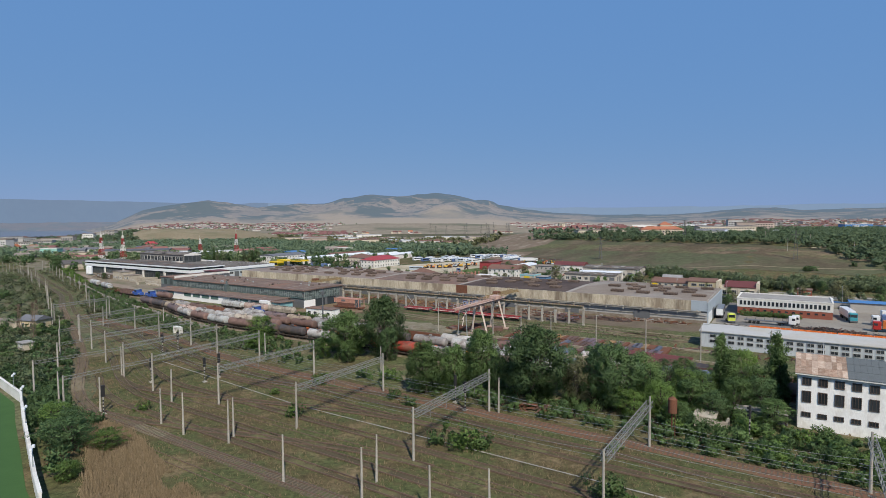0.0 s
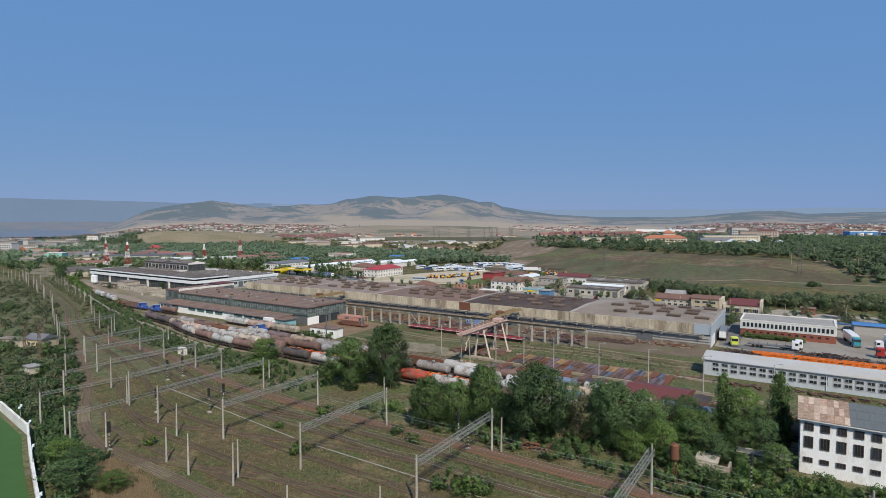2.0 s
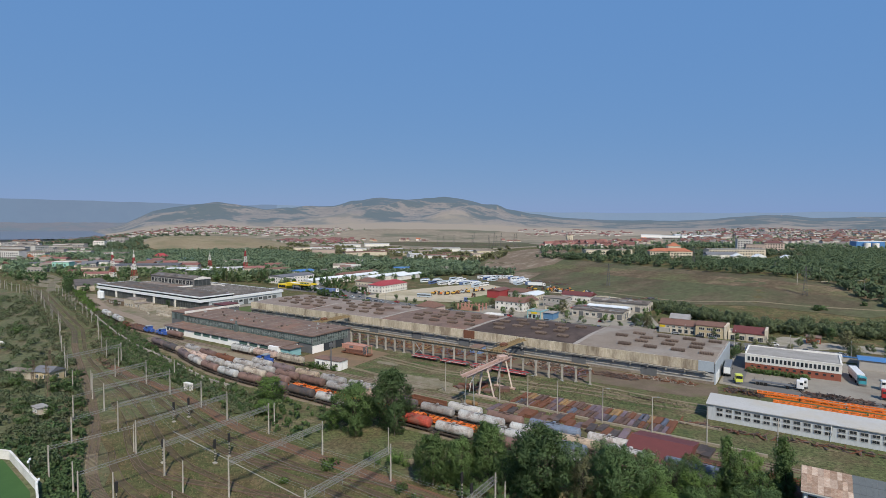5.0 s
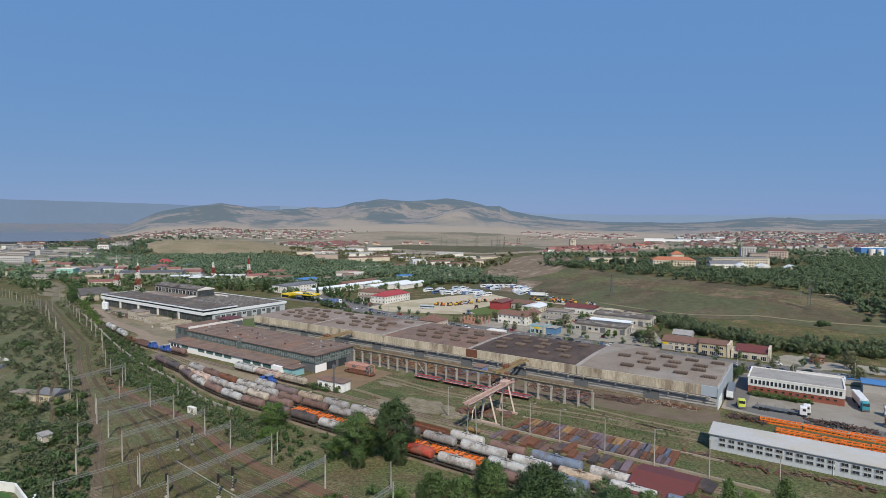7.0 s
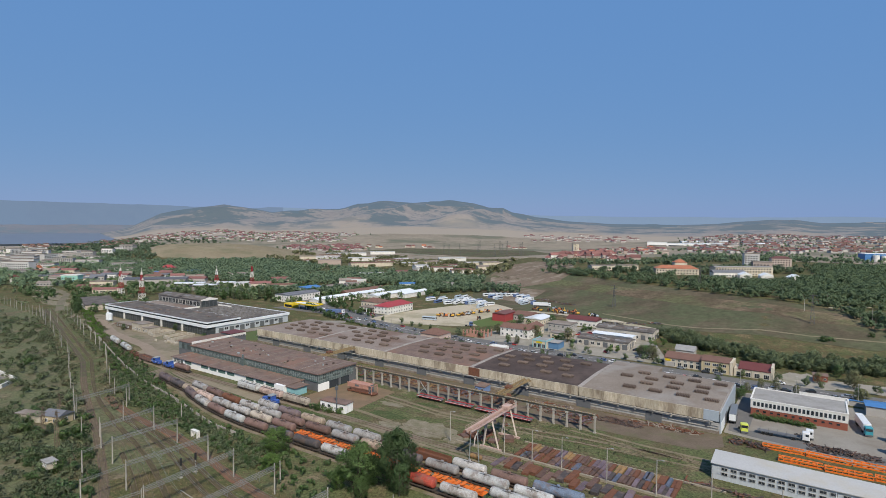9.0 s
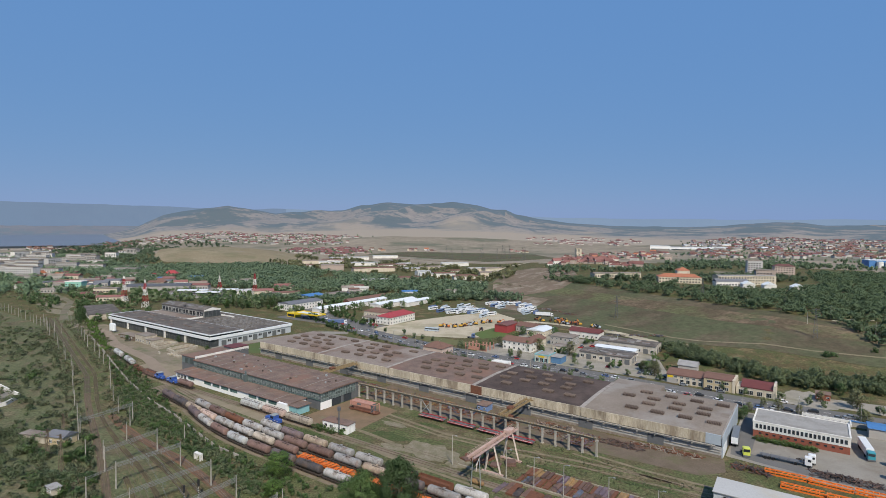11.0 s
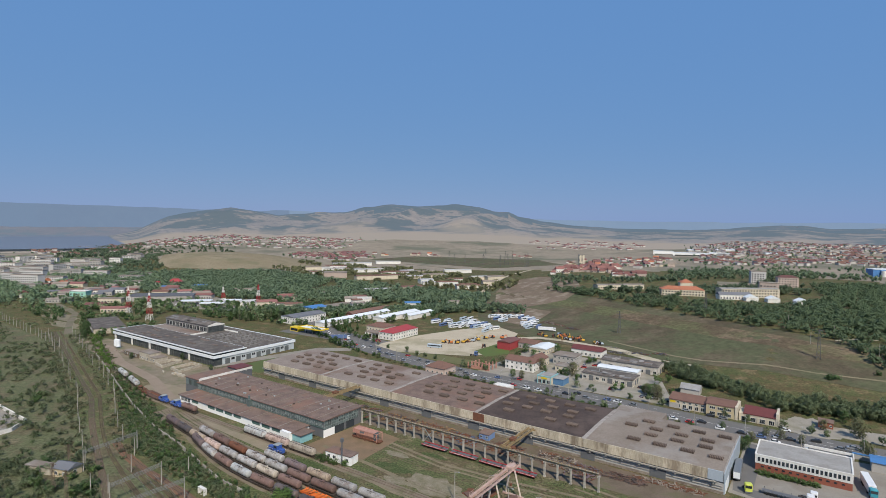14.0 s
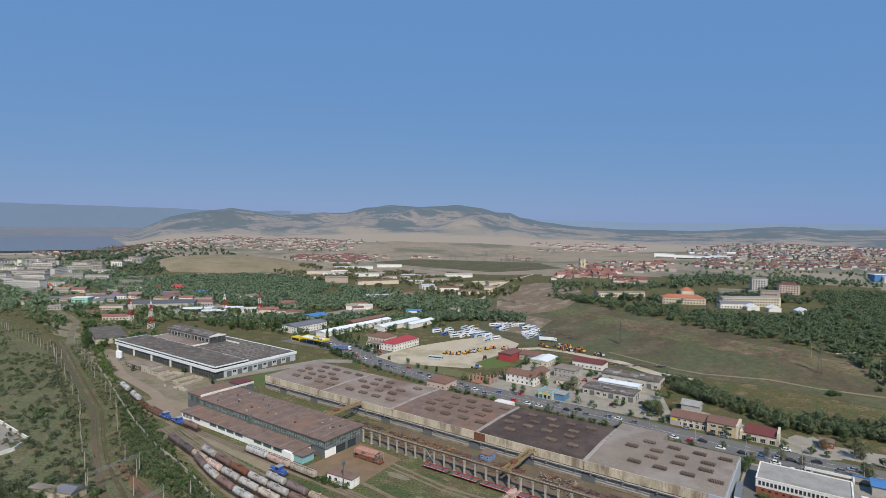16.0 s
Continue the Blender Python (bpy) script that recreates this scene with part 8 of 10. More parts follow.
gabled("red_store", -182, 157, 11, 19, 6.0, 1.2, M_BRIGHT_RED, M_RED_TILE, "red sheet-metal store building", win=0, along=False, category="building")
gabled("brown_store", -170, 170, 14, 16, 4.5, 2.2, M_GREY_WALL, M_BROWN_TILE, "grey store house with a brown tiled roof", category="building")
gabled("white_roof_store", -156, 161, 14, 20, 4.2, 1.4, M_CREAM_WALL, M_WHITE_SHEET, "shed with a white sheet roof", along=False, category="shed")
gabled("row_house", -128, 176, 23, 13, 4.6, 2.4, M_WHITE, M_DEEP_RED, "white row house with a dark red roof", storeys=1)
gabled("house", -149, 109, 21, 12, 6.0, 2.6, M_WHITE, M_BROWN_TILE, "white house with balconies and brown roof", storeys=2)
gabled("house", -140, 121, 11, 15, 5.2, 2.6, M_CREAM_WALL, M_BROWN_TILE, "cream house with a brown roof", storeys=1, along=False)
gabled("house", -128, 141, 16, 14, 6.4, 0.5, M_GREY_WALL, M_GREY_ROOF, "grey two-storey house with a flat roof", storeys=2)
gabled("garage_block", -119, 124, 12, 10, 3.6, 0.5, M_CREAM_WALL, M_GREY_ROOF, "low garage block with dark red doors", category="garage")
shop = thing("corner_shop", at(-116, 89.5, 0), label="pale flat-roofed shop with teal trim and yellow sign", category="shop")
footprint(shop, 9, 11)
part("wall", Mesh().box(0, 0, 0, 9, 11, 4.6), M_CREAM_WALL, shop)
part("roof", Mesh().box(0.3, 0.3, 4.6, 8.7, 10.7, 4.75), M_PALE_FELT, shop)
part("parapet", Mesh().box(-0.2, -0.2, 4.4, 9.2, 0.3, 5.1).box(-0.2, 0.3, 4.4, 0.3, 11.2, 5.1).box(8.7, 0.3, 4.4, 9.2, 11.2, 5.1), M_TEAL, shop)
part("shop_sign", Mesh().box(2.6, -0.3, 3.2, 6.4, -0.05, 4.2), M_YELLOW_SIGN, shop)
for x in (0.0, 2.9, 5.8, 8.6):
    part("front_column", Mesh().box(x, -0.25, 0, x + 0.4, -0.02, 4.4), M_TEAL, shop)
windows(shop, [(0.7, -0.02, 0.4), (3.6, -0.02, 0.4), (6.4, -0.02, 0.4)], 2.0, 2.4)
gabled("blue_annex", -106.8, 92.5, 6.5, 9, 4.0, 0.3, M_BLUE_DULL, M_PALE_FELT, "blue sheet-clad annex beside the corner shop", win=0, category="annex")


def workshop(u, n, w, d, h, rise, label, bays):
    """A long workshop with a patched felt roof, a row of doors and windows, and stained pale walls."""
    t = thing("workshop", at(u, n, None), label=label, category="workshop")
    footprint(t, w, d)
    part("wall", Mesh().prism([(0, -1.0), (d, -1.0), (d, h), (d / 2, h + rise), (0, h)], 0, w), M_GRIMY_WALL, t)
    part("roof", Mesh().prism([(-0.5, h + 0.02), (d / 2, h + rise + 0.02), (d + 0.5, h + 0.02), (d + 0.5, h + 0.28), (d / 2, h + rise + 0.3), (-0.5, h + 0.28)], -0.4, w + 0.4), M_HALL_ROOF, t)
    g = random.Random(int(w * 10))
    tilt = math.atan2(rise + 0.02, d / 2 + 0.5)
    sheet_mesh = [Mesh().box(0, 0, 0, a, b, 0.05).data("roof_patch", m) for a, b, m in ((5.0, 2.2, M_PATCHED), (3.0, 3.0, M_PALE_FELT), (6.5, 1.4, M_MID_ROOF))]
    for k in range(14):
        y = g.uniform(0, d / 2 - 3.2)
        p = part("roof_patch", g.choice(sheet_mesh), None, t)
        p.location, p.rotation_euler = (g.uniform(0, w - 7), y, h + 0.33 + (y + 0.5) * math.tan(tilt)), (tilt, 0, 0)
    for k in range(bays):
        x = (k + 0.5) * w / bays
        if k % 3 == 1:
            part("workshop_door", Mesh().box(x - 1.5, -0.08, 0, x + 1.5, 0.04, min(3.2, h - 0.6)), M_DARK_METAL, t)
        else:
            windows(t, [(x - 1.1, -0.02, 1.0)], 2.2, min(1.7, h - 2.0))
        part("pilaster", Mesh().box(k * w / bays, -0.18, 0, k * w / bays + 0.4, 0, h), M_GRIMY_WALL, t)
    for y in (d * 0.3, d * 0.62):
        part("end_door", Mesh().box(w - 0.04, y, 0, w + 0.08, y + 2.6, min(3.2, h - 0.6)), M_DARK_METAL, t)
    part("vent_pipe", Mesh().tube((w * 0.3, d * 0.35, h), (w * 0.3, d * 0.35, h + rise + 1.6), 0.25, sides=8), M_GALV, t)


M_GRIMY_WALL = mat("grimy_pale_render", (0.60, 0.56, 0.49), (0.44, 0.40, 0.34), scale=0.4, fine=3.0, amount=0.7, stain=(0.27, 0.235, 0.19), stain_scale=0.3, stain_amount=0.6)
workshop(-97, 152, 38, 16, 5.4, 1.4, "long workshop with a worn dark roof and grimy walls", 9)
gabled("warehouse", -94, 136, 26, 9, 4.2, 0.8, M_WHITE, M_WHITE_SHEET, "low white shed with a white sheet roof", win=0, category="warehouse")
workshop(-97, 115.5, 32, 15, 4.2, 0.7, "low workshop with a patched dark roof and broken walls", 8)
gabled("barn", -39, 121, 10, 8, 3.4, 2.4, M_GREY_WALL, mat("grey_sheet_roof", (0.33, 0.32, 0.31), scale=0.4), "small barn with a grey sheet roof", win=0, category="barn")


sheet("rubble", blob(24, 99, 15, 22, 31), M_LOT, 0.075, label="bare pale rubble ground beside the shops", category="ground")


def ruin():
    t = thing("brick_ruin", at(-170, 94, 0), label="unfinished red brick frame without a roof", category="building")
    for i in range(7):
        for j in range(3):
            h = random.uniform(2.5, 4.6)
            part("brick_pier", Mesh().box(i * 2.7, j * 5, 0, i * 2.7 + 0.7, j * 5 + 0.7, h), M_PINK, t)
    for i in range(6):
        part("brick_wall", Mesh().box(i * 2.7 + 0.7, 0.1, 0, i * 2.7 + 2.7, 0.5, random.uniform(1, 2.6)), M_PINK, t)
        part("lintel", Mesh().box(i * 2.7, 5.1, 3.0, i * 2.7 + 3.4, 5.6, 3.4), M_PINK, t)


ruin()


def shop_row():
    a = thing("shop", at(-39, 92, 0), label="cream shop row with a brown-red roof", category="shop")
    part("wall", Mesh().box(0, 0, 0, 18.2, 12, 4.4), M_CREAM_WALL, a)
    part("roof", Mesh().prism([(-0.4, 4.4), (12.4, 4.4), (12.4, 5.0), (8, 6.6), (-0.4, 4.8)], -0.2, 18.4), M_BROWN_TILE, a)
    windows(a, [(0.8 + k * 3.0, -0.02, 0.5) for k in range(6)], 1.9, 2.0)
    windows(a, [(0.8 + k * 3.0, -0.02, 3.0) for k in range(6)], 1.5, 1.0)
    part("shop_sign", Mesh().box(0.4, -0.2, 2.9, 3.2, -0.03, 4.0), M_YELLOW_SIGN, a)
    part("shop_front", Mesh().box(0.2, -0.25, 0, 5.2, -0.05, 2.5), M_GREY_WALL, a)
    b = thing("shop", at(-20.4, 90.5, 0), label="yellow two-storey shop with a brown roof", category="shop")
    part("wall", Mesh().box(0, 0, 0, 13.2, 13, 5.8), M_YELLOW_WALL, b)
    part("roof", Mesh().prism([(-0.3, 5.8), (13.3, 5.8), (13.3, 6.2), (7, 7.4), (-0.3, 6.2)], -0.3, 13.5), M_BROWN_TILE, b)
    windows(b, [(1.6 + k * 3.7, -0.02, 3.6) for k in range(3)], 2.7, 1.4, rails=2)
    windows(b, [(1.6 + k * 3.7, -0.02, 0.6) for k in range(3)], 2.7, 1.7, rails=2)
    part("end_pier", Mesh().box(13.3, -0.3, 0, 14.6, 13, 6.6), M_CREAM_WALL, b)
    c = thing("shop", at(-5.4, 91.5, 0), label="cream garage row with a bright brown-red roof", category="shop")
    part("wall", Mesh().box(0, 0, 0, 16.6, 10.5, 4.0), M_CREAM_WALL, c)
    part("roof", Mesh().prism([(-0.3, 3.8), (10.7, 3.8), (10.7, 4.6), (7, 6.6), (-0.3, 4.2)], 2.0, 16.2), M_DEEP_RED, c)
    part("end_pier", Mesh().box(16.2, -0.3, 0, 17.3, 11, 6.4), M_CREAM_WALL, c)
    part("side_wall", Mesh().prism([(0, 4.0), (10.5, 4.0), (7, 6.3)], 2.2, 2.5), M_CREAM_WALL, c)
    windows(c, [(1.2 + k * 4, -0.02, 0.3) for k in range(4)], 2.4, 2.2, rails=2)
    for k in range(4):
        part("pier", Mesh().box(0.1 + k * 4, -0.25, 0, 0.6 + k * 4, 0.0, 4.0), M_CREAM_WALL, c)


shop_row()
hut(28, 104, 6, 5, 3.0, M_BRICK, M_BROWN_ROOF, "small brick hut with a rusty roof")
blue_wall = thing("perimeter_wall", SITE, label="long low blue-topped boundary wall", category="wall")
part("wall", Mesh().box(40, 68.2, 0, 150, 68.7, 2.2), M_GREY_WALL, blue_wall)
part("coping", Mesh().box(40, 68.0, 2.2, 150, 68.9, 2.6), M_BLUE_SHEET, blue_wall)
gabled("blue_store", 46, 57, 70, 9, 4.0, 0.5, M_GREY_WALL, M_BLUE_SHEET, "low store with a blue sheet roof", category="store", win=0)

# hedge of shrubs in front of the brick office, trees on the verges
for k in range(16):
    bush(9.5 + k * 1.25, 27.2 + rng.uniform(-0.6, 0.6), rng.uniform(2.2, 3.2), L_MID, "clipped hedge in front of the brick office")
for u, n, h in ((-52, 104, 8), (-48, 106, 7.5), (-55, 107, 7), (-130, 111, 8), (-126, 119, 9), (-152, 111, 8), (-158, 157, 8), (-135, 166, 9), (-104.6, 118, 10), (-107, 113, 7), (-134, 92, 6), (-128, 92, 6), (-121, 112, 6), (-47, 100, 9), (-160, 112, 5), (-122, 160, 7), (45, 79, 6), (58, 78, 6), (8, 75.5, 5), (14, 74, 5.5), (22, 73, 5), (-10, 73, 4), (3, 64, 5), (1.5, 50, 5.5), (2, 57, 5), (30, 100, 6), (44, 98, 10), (46, 70, 8), (60, 100, 8), (70, 102, 8), (38, 118, 7), (43, 110, 7)):
    tree(u, n, h, h * 0.8, "round", rng.choice([L_MID, L_DARK, L_OLIVE]), "leafy street tree among the workshops")
for u, n, h in ((-346, 129, 10), (-331, 130, 11), (-327, 134, 9), (-323, 137, 8), (-318, 141, 7)):
    tree(u, n, h, h * 0.42, "poplar", L_DARK, "dark conifer beside the sheds")
for k in range(46):
    u = -300 + k * 6.3
    bush(u, ROAD_N(u) - 13 + rng.uniform(-1.5, 1.5), rng.uniform(2.0, 4.2), rng.choice([L_MID, L_DARK, L_OLIVE]), "roadside shrub on the verge")
hedge = []
for i in range(320):
    f = rng.random()
    u = -62 + f * 140
    n0 = 172 - (u + 62) * 0.62 if u < 12 else 126 + (u - 12) * 0.25
    hedge.append(wpos(u, n0 + rng.uniform(-9, 13)))
grove("roadside_thicket", hedge, 240, 0.33, L_WOOD, "dense green thicket below the field", (3.5, 8.0), 1.25)
for u, n, h in ((33, 186, 5), (36, 187, 5), (58, 205, 4), (75, 196, 6), (90, 180, 5), (110, 170, 6)):
    bush(u, n, h, L_DARK, "round dark bush standing in the field")


M_PYLON = mat("dull_pylon_steel", (0.150, 0.150, 0.145), (0.10, 0.095, 0.09), rough=0.7, metal=0.2, scale=1.2)


def lattice_tower(m, h, base, red, label, name="radio_mast"):
    t = thing(name, m, label=label, category="mast")
    k = int(h / 3) if red else 5
    for i in range(k):
        z0, z1 = h * i / k, h * (i + 1) / k
        r0, r1 = base * (1 - 0.85 * i / k) / 2, base * (1 - 0.85 * (i + 1) / k) / 2
        g = Mesh()
        cs0 = [(-r0, -r0, z0), (r0, -r0, z0), (r0, r0, z0), (-r0, r0, z0)]
        cs1 = [(-r1, -r1, z1), (r1, -r1, z1), (r1, r1, z1), (-r1, r1, z1)]
        for j in range(4):
            g.bar(cs0[j], cs1[j], 0.3 if red else 0.17)
            g.bar(cs0[j], cs1[(j + 1) % 4], 0.16 if red else 0.1)
            g.bar(cs0[(j + 1) % 4], cs1[j], 0.16 if red else 0.1)
        part("lattice_section", g, (M_SIGN_RED if (i // 2) % 2 else M_WHITE) if red else M_PYLON, t)
    if red:
        part("aerial", Mesh().tube((0, 0, h), (0, 0, h + 4), 0.12).tube((0.5, 0, h * 0.72), (1.3, 0, h * 0.72), 1.1, sides=12), M_WHITE, t)
    else:
        for z in (h * 0.72, h * 0.84, h * 0.96):
            part("cross_arm", Mesh().bar((-h * 0.14, 0, z), (h * 0.14, 0, z), 0.2), M_PYLON, t)
    return t


for x, y, h in ((-355, 561, 27), (-310, 523, 27), (-237, 617, 26), (-288, 639, 20)):
    lattice_tower(pose(x, y, ground_z(x, y)), h, 5.0, True, "red and white banded lattice radio mast")
for u, n in ((27, 222), (-118, 262), (-60, 330)):
    lattice_tower(at(u, n), 20, 2.6, False, "thin grey lattice power pylon in the field", "power_pylon")
prg = random.Random(9)
for i in range(11):
    x, y = prg.uniform(-60, 170), prg.uniform(1250, 1500)
    lattice_tower(pose(x, y, ground_z(x, y)), prg.uniform(26, 38), 5, False, "far lattice power pylon on the plain", "power_pylon")
for u, n in ((22, 252), (36, 275), (60, 240), (78, 230), (100, 225), (6, 300)):
    line_pole(u, n, 9.0, None)


def street_lamp(u, n, turn):
    t = thing("street_lamp", at(u, n, None, turn), label="tall grey street lamp beside the road", category="street lamp", group="street lamps")
    part("pole", Mesh().tube((0, 0, 0), (0, 0, 8.5), 0.13, 0.08, 8), M_CONCRETE, t)
    part("arm", Mesh().bar((0, 0, 8.4), (0, 2.0, 8.9), 0.08).bevel_box(-0.15, 1.7, 8.85, 0.15, 2.5, 9.0, 0.04), M_GALV, t)


for k in range(22):
    u = -330 + k * 22
    street_lamp(u, ROAD_N(u) - 10, 0)

# road traffic and parked vehicles
for k in range(58):
    u = -330 + k * 7.6 + rng.uniform(-2, 2)
    lane = rng.choice((-6.3, -2.4, 2.2, 5.8))
    if u > -60:
        lane = rng.choice((-6.3, -6.3, -2.4, 2.2))
    slope = (ROAD_N(u + 2) - ROAD_N(u - 2)) / 4
    m = at(u, ROAD_N(u) + lane, None, math.degrees(math.atan(slope)) + (180 if lane > 0 else 0))
    m.translation.z += 0.07
    put("car", car, m, rng.choice(["white", "white", "silver", "black", "grey", "grey", "blue", "red"]), "on the road")
for u, n, r, c in ((-49, 102, 60, "white"), (-42, 98, 80, "black"), (-55, 100, 70, "grey"), (-30, 89.6, 5, "silver"), (-18, 88.4, 5, "black"), (-12, 88.2, 5, "grey"), (15, 88, 10, "white"), (24, 66, 5, "silver"), (12, 68, 0, "white"), (19, 64, 8, "white"), (-128, 88, 0, "red"),
                   (-276, 121, 90, "red"), (-282, 121, 90, "white"), (-287, 121, 90, "silver"), (-272, 118, 90, "red"), (64, 60, 90, "white"), (68, 60, 90, "blue"), (74, 60, 90, "white")):
    put("car", car, at(u, n, None, r), c, "parked outside a building")
put("semi", semi, at(-303, 105, None, 40), "white", "blue", "box")
bus_spots = [(-256, 236), (-252, 239), (-249, 241), (-245, 243), (-241, 245), (-262, 233), (-254, 297), (-249, 300), (-244, 303), (-239, 305), (-216, 298), (-213, 294), (-209, 290), (-268, 262), (-273, 258), (-285, 225), (-290, 231), (-199, 258), (-222, 300), (-206, 280), (-281, 239), (-276, 232), (-271, 217), (-265, 222), (-257, 216), (-259, 251), (-262, 246), (-248, 232), (-244, 228), (-240, 230), (-237, 239), (-233, 236), (-229, 232), (-224, 232), (-246, 281), (-250, 287), (-258, 292), (-241, 278), (-236, 276), (-236, 310), (-230, 304), (-225, 306), (-219, 303), (-210, 270), (-205, 264), (-202, 270), (-194, 267), (-225, 217), (-212, 276), (-252, 222)]
for i, (u, n) in enumerate(bus_spots):
    put("bus", bus, at(u + rng.uniform(-1, 1), n * 0.97, None, (92 if i % 3 else 70) + rng.uniform(-9, 9)), ["white", "white", "pale", "white", "blue", "pale"][i % 6])
put("bus", bus, at(-223, 129, None, 15), "pale")
put("semi", semi, at(-180, 248, None, 20), "white", "white", "box")
put("semi", semi, at(-189, 124, None, 12), "blue", "blue", "none")
for u, n in ((-227, 148), (-222, 150), (-217, 152), (-214, 158), (-211, 168), (-210, 174), (-208, 183), (-213, 163), (-218, 156), (-197, 193), (-187, 197), (-193, 155), (-160, 232), (-155, 226), (-150, 222), (-147, 220), (-143, 230), (-152, 232), (-138, 226), (-164, 238), (-157, 236), (-126, 223), (-120, 220), (-205, 190)):
    put("machine", machine, at(u, n, None, rng.uniform(0, 360)), rng.choice(["yellow", "yellow", "orange", "rust", "pale"]))
for u, n in ((-95, 205), (-88, 203), (-82, 200), (-78, 198), (-105, 214), (-112, 216)):
    scrap(u, n, 3, 2, 1.3, 40, ["blue", "pale"], "heap of blue and grey scrap along the track")

# ---- towns and distance ----
sheet("lawn", [(-58, -189), (-66, -187.2), (-82, -182.2), (-99, -177), (-113, -172.3), (-122, -171.2), (-137, -169.5), (-190, -190), (-150, -250), (-70, -240)], M_LAWN, 0.05, label="smooth green sports turf", category="lawn")
wall_line = [(-58, -188.4), (-65, -186.4), (-81, -181.4), (-98.3, -176), (-112.7, -171.2), (-121.2, -170.2), (-136, -168.4), (-190, -189)]
wall_thing = thing("stadium_wall", SITE, label="curved white wall round the sports turf", category="wall")
for a, b in zip(wall_line, wall_line[1:]):
    part("wall_panel", Mesh().bar((*a, 1.0), (*b, 1.0), 0.36, 2.2), M_WHITE, wall_thing)
    part("coping", Mesh().bar((*a, 2.2), (*b, 2.2), 0.5, 0.2), M_WHITE, wall_thing)
for u, n in ((-68, -185.5), (-90, -178.5), (-118, -170.6), (-105, -173.6)):
    t = thing("floodlight", at(u, n, 0, -30), label="small floodlight bracket on the stadium wall", category="floodlight", group="stadium lights")
    part("post", Mesh().tube((0, 0, 2.2), (0, 0, 5.0), 0.07, sides=6), M_GALV, t)
    part("cross_bar", Mesh().bar((-0.9, 0, 4.9), (0.9, 0, 5.2), 0.08), M_WHITE, t)
    for x in (-0.8, 0.8):
        part("lamp_head", Mesh().bevel_box(x - 0.3, -0.2, 4.9, x + 0.3, 0.2, 5.3, 0.05), M_WHITE_SHEET, t)
sheet("scrub_floor", [site(-70, 100), site(-82, 128), site(-170, 232), site(-250, 330), site(-330, 420), site(-470, 520), site(-650, 600), site(-700, 420), site(-450, 230), site(-200, 90), site(-110, 70)], M_SCRUB, 0.03, label="rough dark green ground under scrub", category="ground")
sheet("paved_court", [(-345, -122), (-285, -122), (-277, -130), (-275, -142), (-345, -150)], M_YARD, 0.05, label="pale worn concrete court beside the scrub", category="court")
court_wall = thing("court_wall", pose(0, 0, 0), label="low white masonry wall along the court", category="wall")
for a, b in (((-345, -121.6), (-315, -121.6)), ((-315, -121.6), (-284.6, -121.6)), ((-284.6, -121.6), (-276.4, -129.8)), ((-276.4, -129.8), (-274.4, -142))):
    part("wall_panel", Mesh().bar((*wpos(*a), 0.9), (*wpos(*b), 0.9), 0.5, 1.9), M_WHITE, court_wall)
gabled("house", -210.6, -137.1, 7.5, 6, 3.4, 1.6, M_YELLOW_WALL, M_SLATE, "cream-yellow trackside house with a dark roof", rz=20)
small_block(-223.6, -141.4, 12, 4, 2.6, "low grey-roofed lean-to beside the trackside house", M_CREAM_STONE, M_GREY_ROOF, wins=False, rz=20)
cabin = thing("signal_cabin", at(-165, -153.5, 0), label="small pale cabin on a narrow concrete stem", category="cabin")
part("stem", Mesh().box(1.2, 0.7, 0, 2.6, 1.9, 1.6), M_CONCRETE, cabin)
part("cabin_wall", Mesh().bevel_box(0, 0, 1.6, 4.0, 2.6, 3.6, 0.08), M_CREAM_STONE, cabin)
part("cabin_roof", Mesh().box(-0.3, -0.3, 3.6, 4.3, 2.9, 3.85), M_PALE_FELT, cabin)
windows(cabin, [(0.5, -0.02, 2.3), (2.3, -0.02, 2.3)], 1.1, 0.9)
for mu, mn, mh in ((-196, -142, 11), (-181, -143.5, 13), (-212, -131, 10)):
    mast = thing("lattice_mast", at(mu, mn, 0, 20), label="rust-brown lattice mast beside the trackside house", category="mast", group="lattice masts")
    for k in range(5):
        r0, r1, z0, z1 = 0.55 - 0.07 * k, 0.48 - 0.07 * k, mh * k / 5, mh * (k + 1) / 5
        g = Mesh()
        for a, b in (((-1, -1), (1, -1)), ((1, -1), (1, 1)), ((1, 1), (-1, 1)), ((-1, 1), (-1, -1))):
            g.bar((a[0] * r0, a[1] * r0, z0), (a[0] * r1, a[1] * r1, z1), 0.11).bar((a[0] * r0, a[1] * r0, z0), (b[0] * r1, b[1] * r1, z1), 0.07)
        part("lattice_section", g, M_SLEEPER, mast)
    for z in (mh * 0.8, mh * 0.95):
        part("cross_arm", Mesh().bar((-1.6, 0, z), (1.6, 0, z), 0.12), M_SLEEPER, mast)
frame_box = thing("relay_cabinet", at(-154.5, -112, 0), label="open white concrete frame cabinet by the track", category="cabinet")
part("frame", Mesh().box(0, 0, 0, 0.4, 1.2, 2.0).box(3.4, 0, 0, 3.8, 1.2, 2.0).box(0, 0, 2.0, 3.8, 1.2, 2.5).box(1.7, 0, 0, 2.1, 1.2, 2.0), M_WHITE, frame_box)
part("back", Mesh().box(0.4, 1.0, 0, 3.4, 1.15, 2.0), M_DARK_METAL, frame_box)

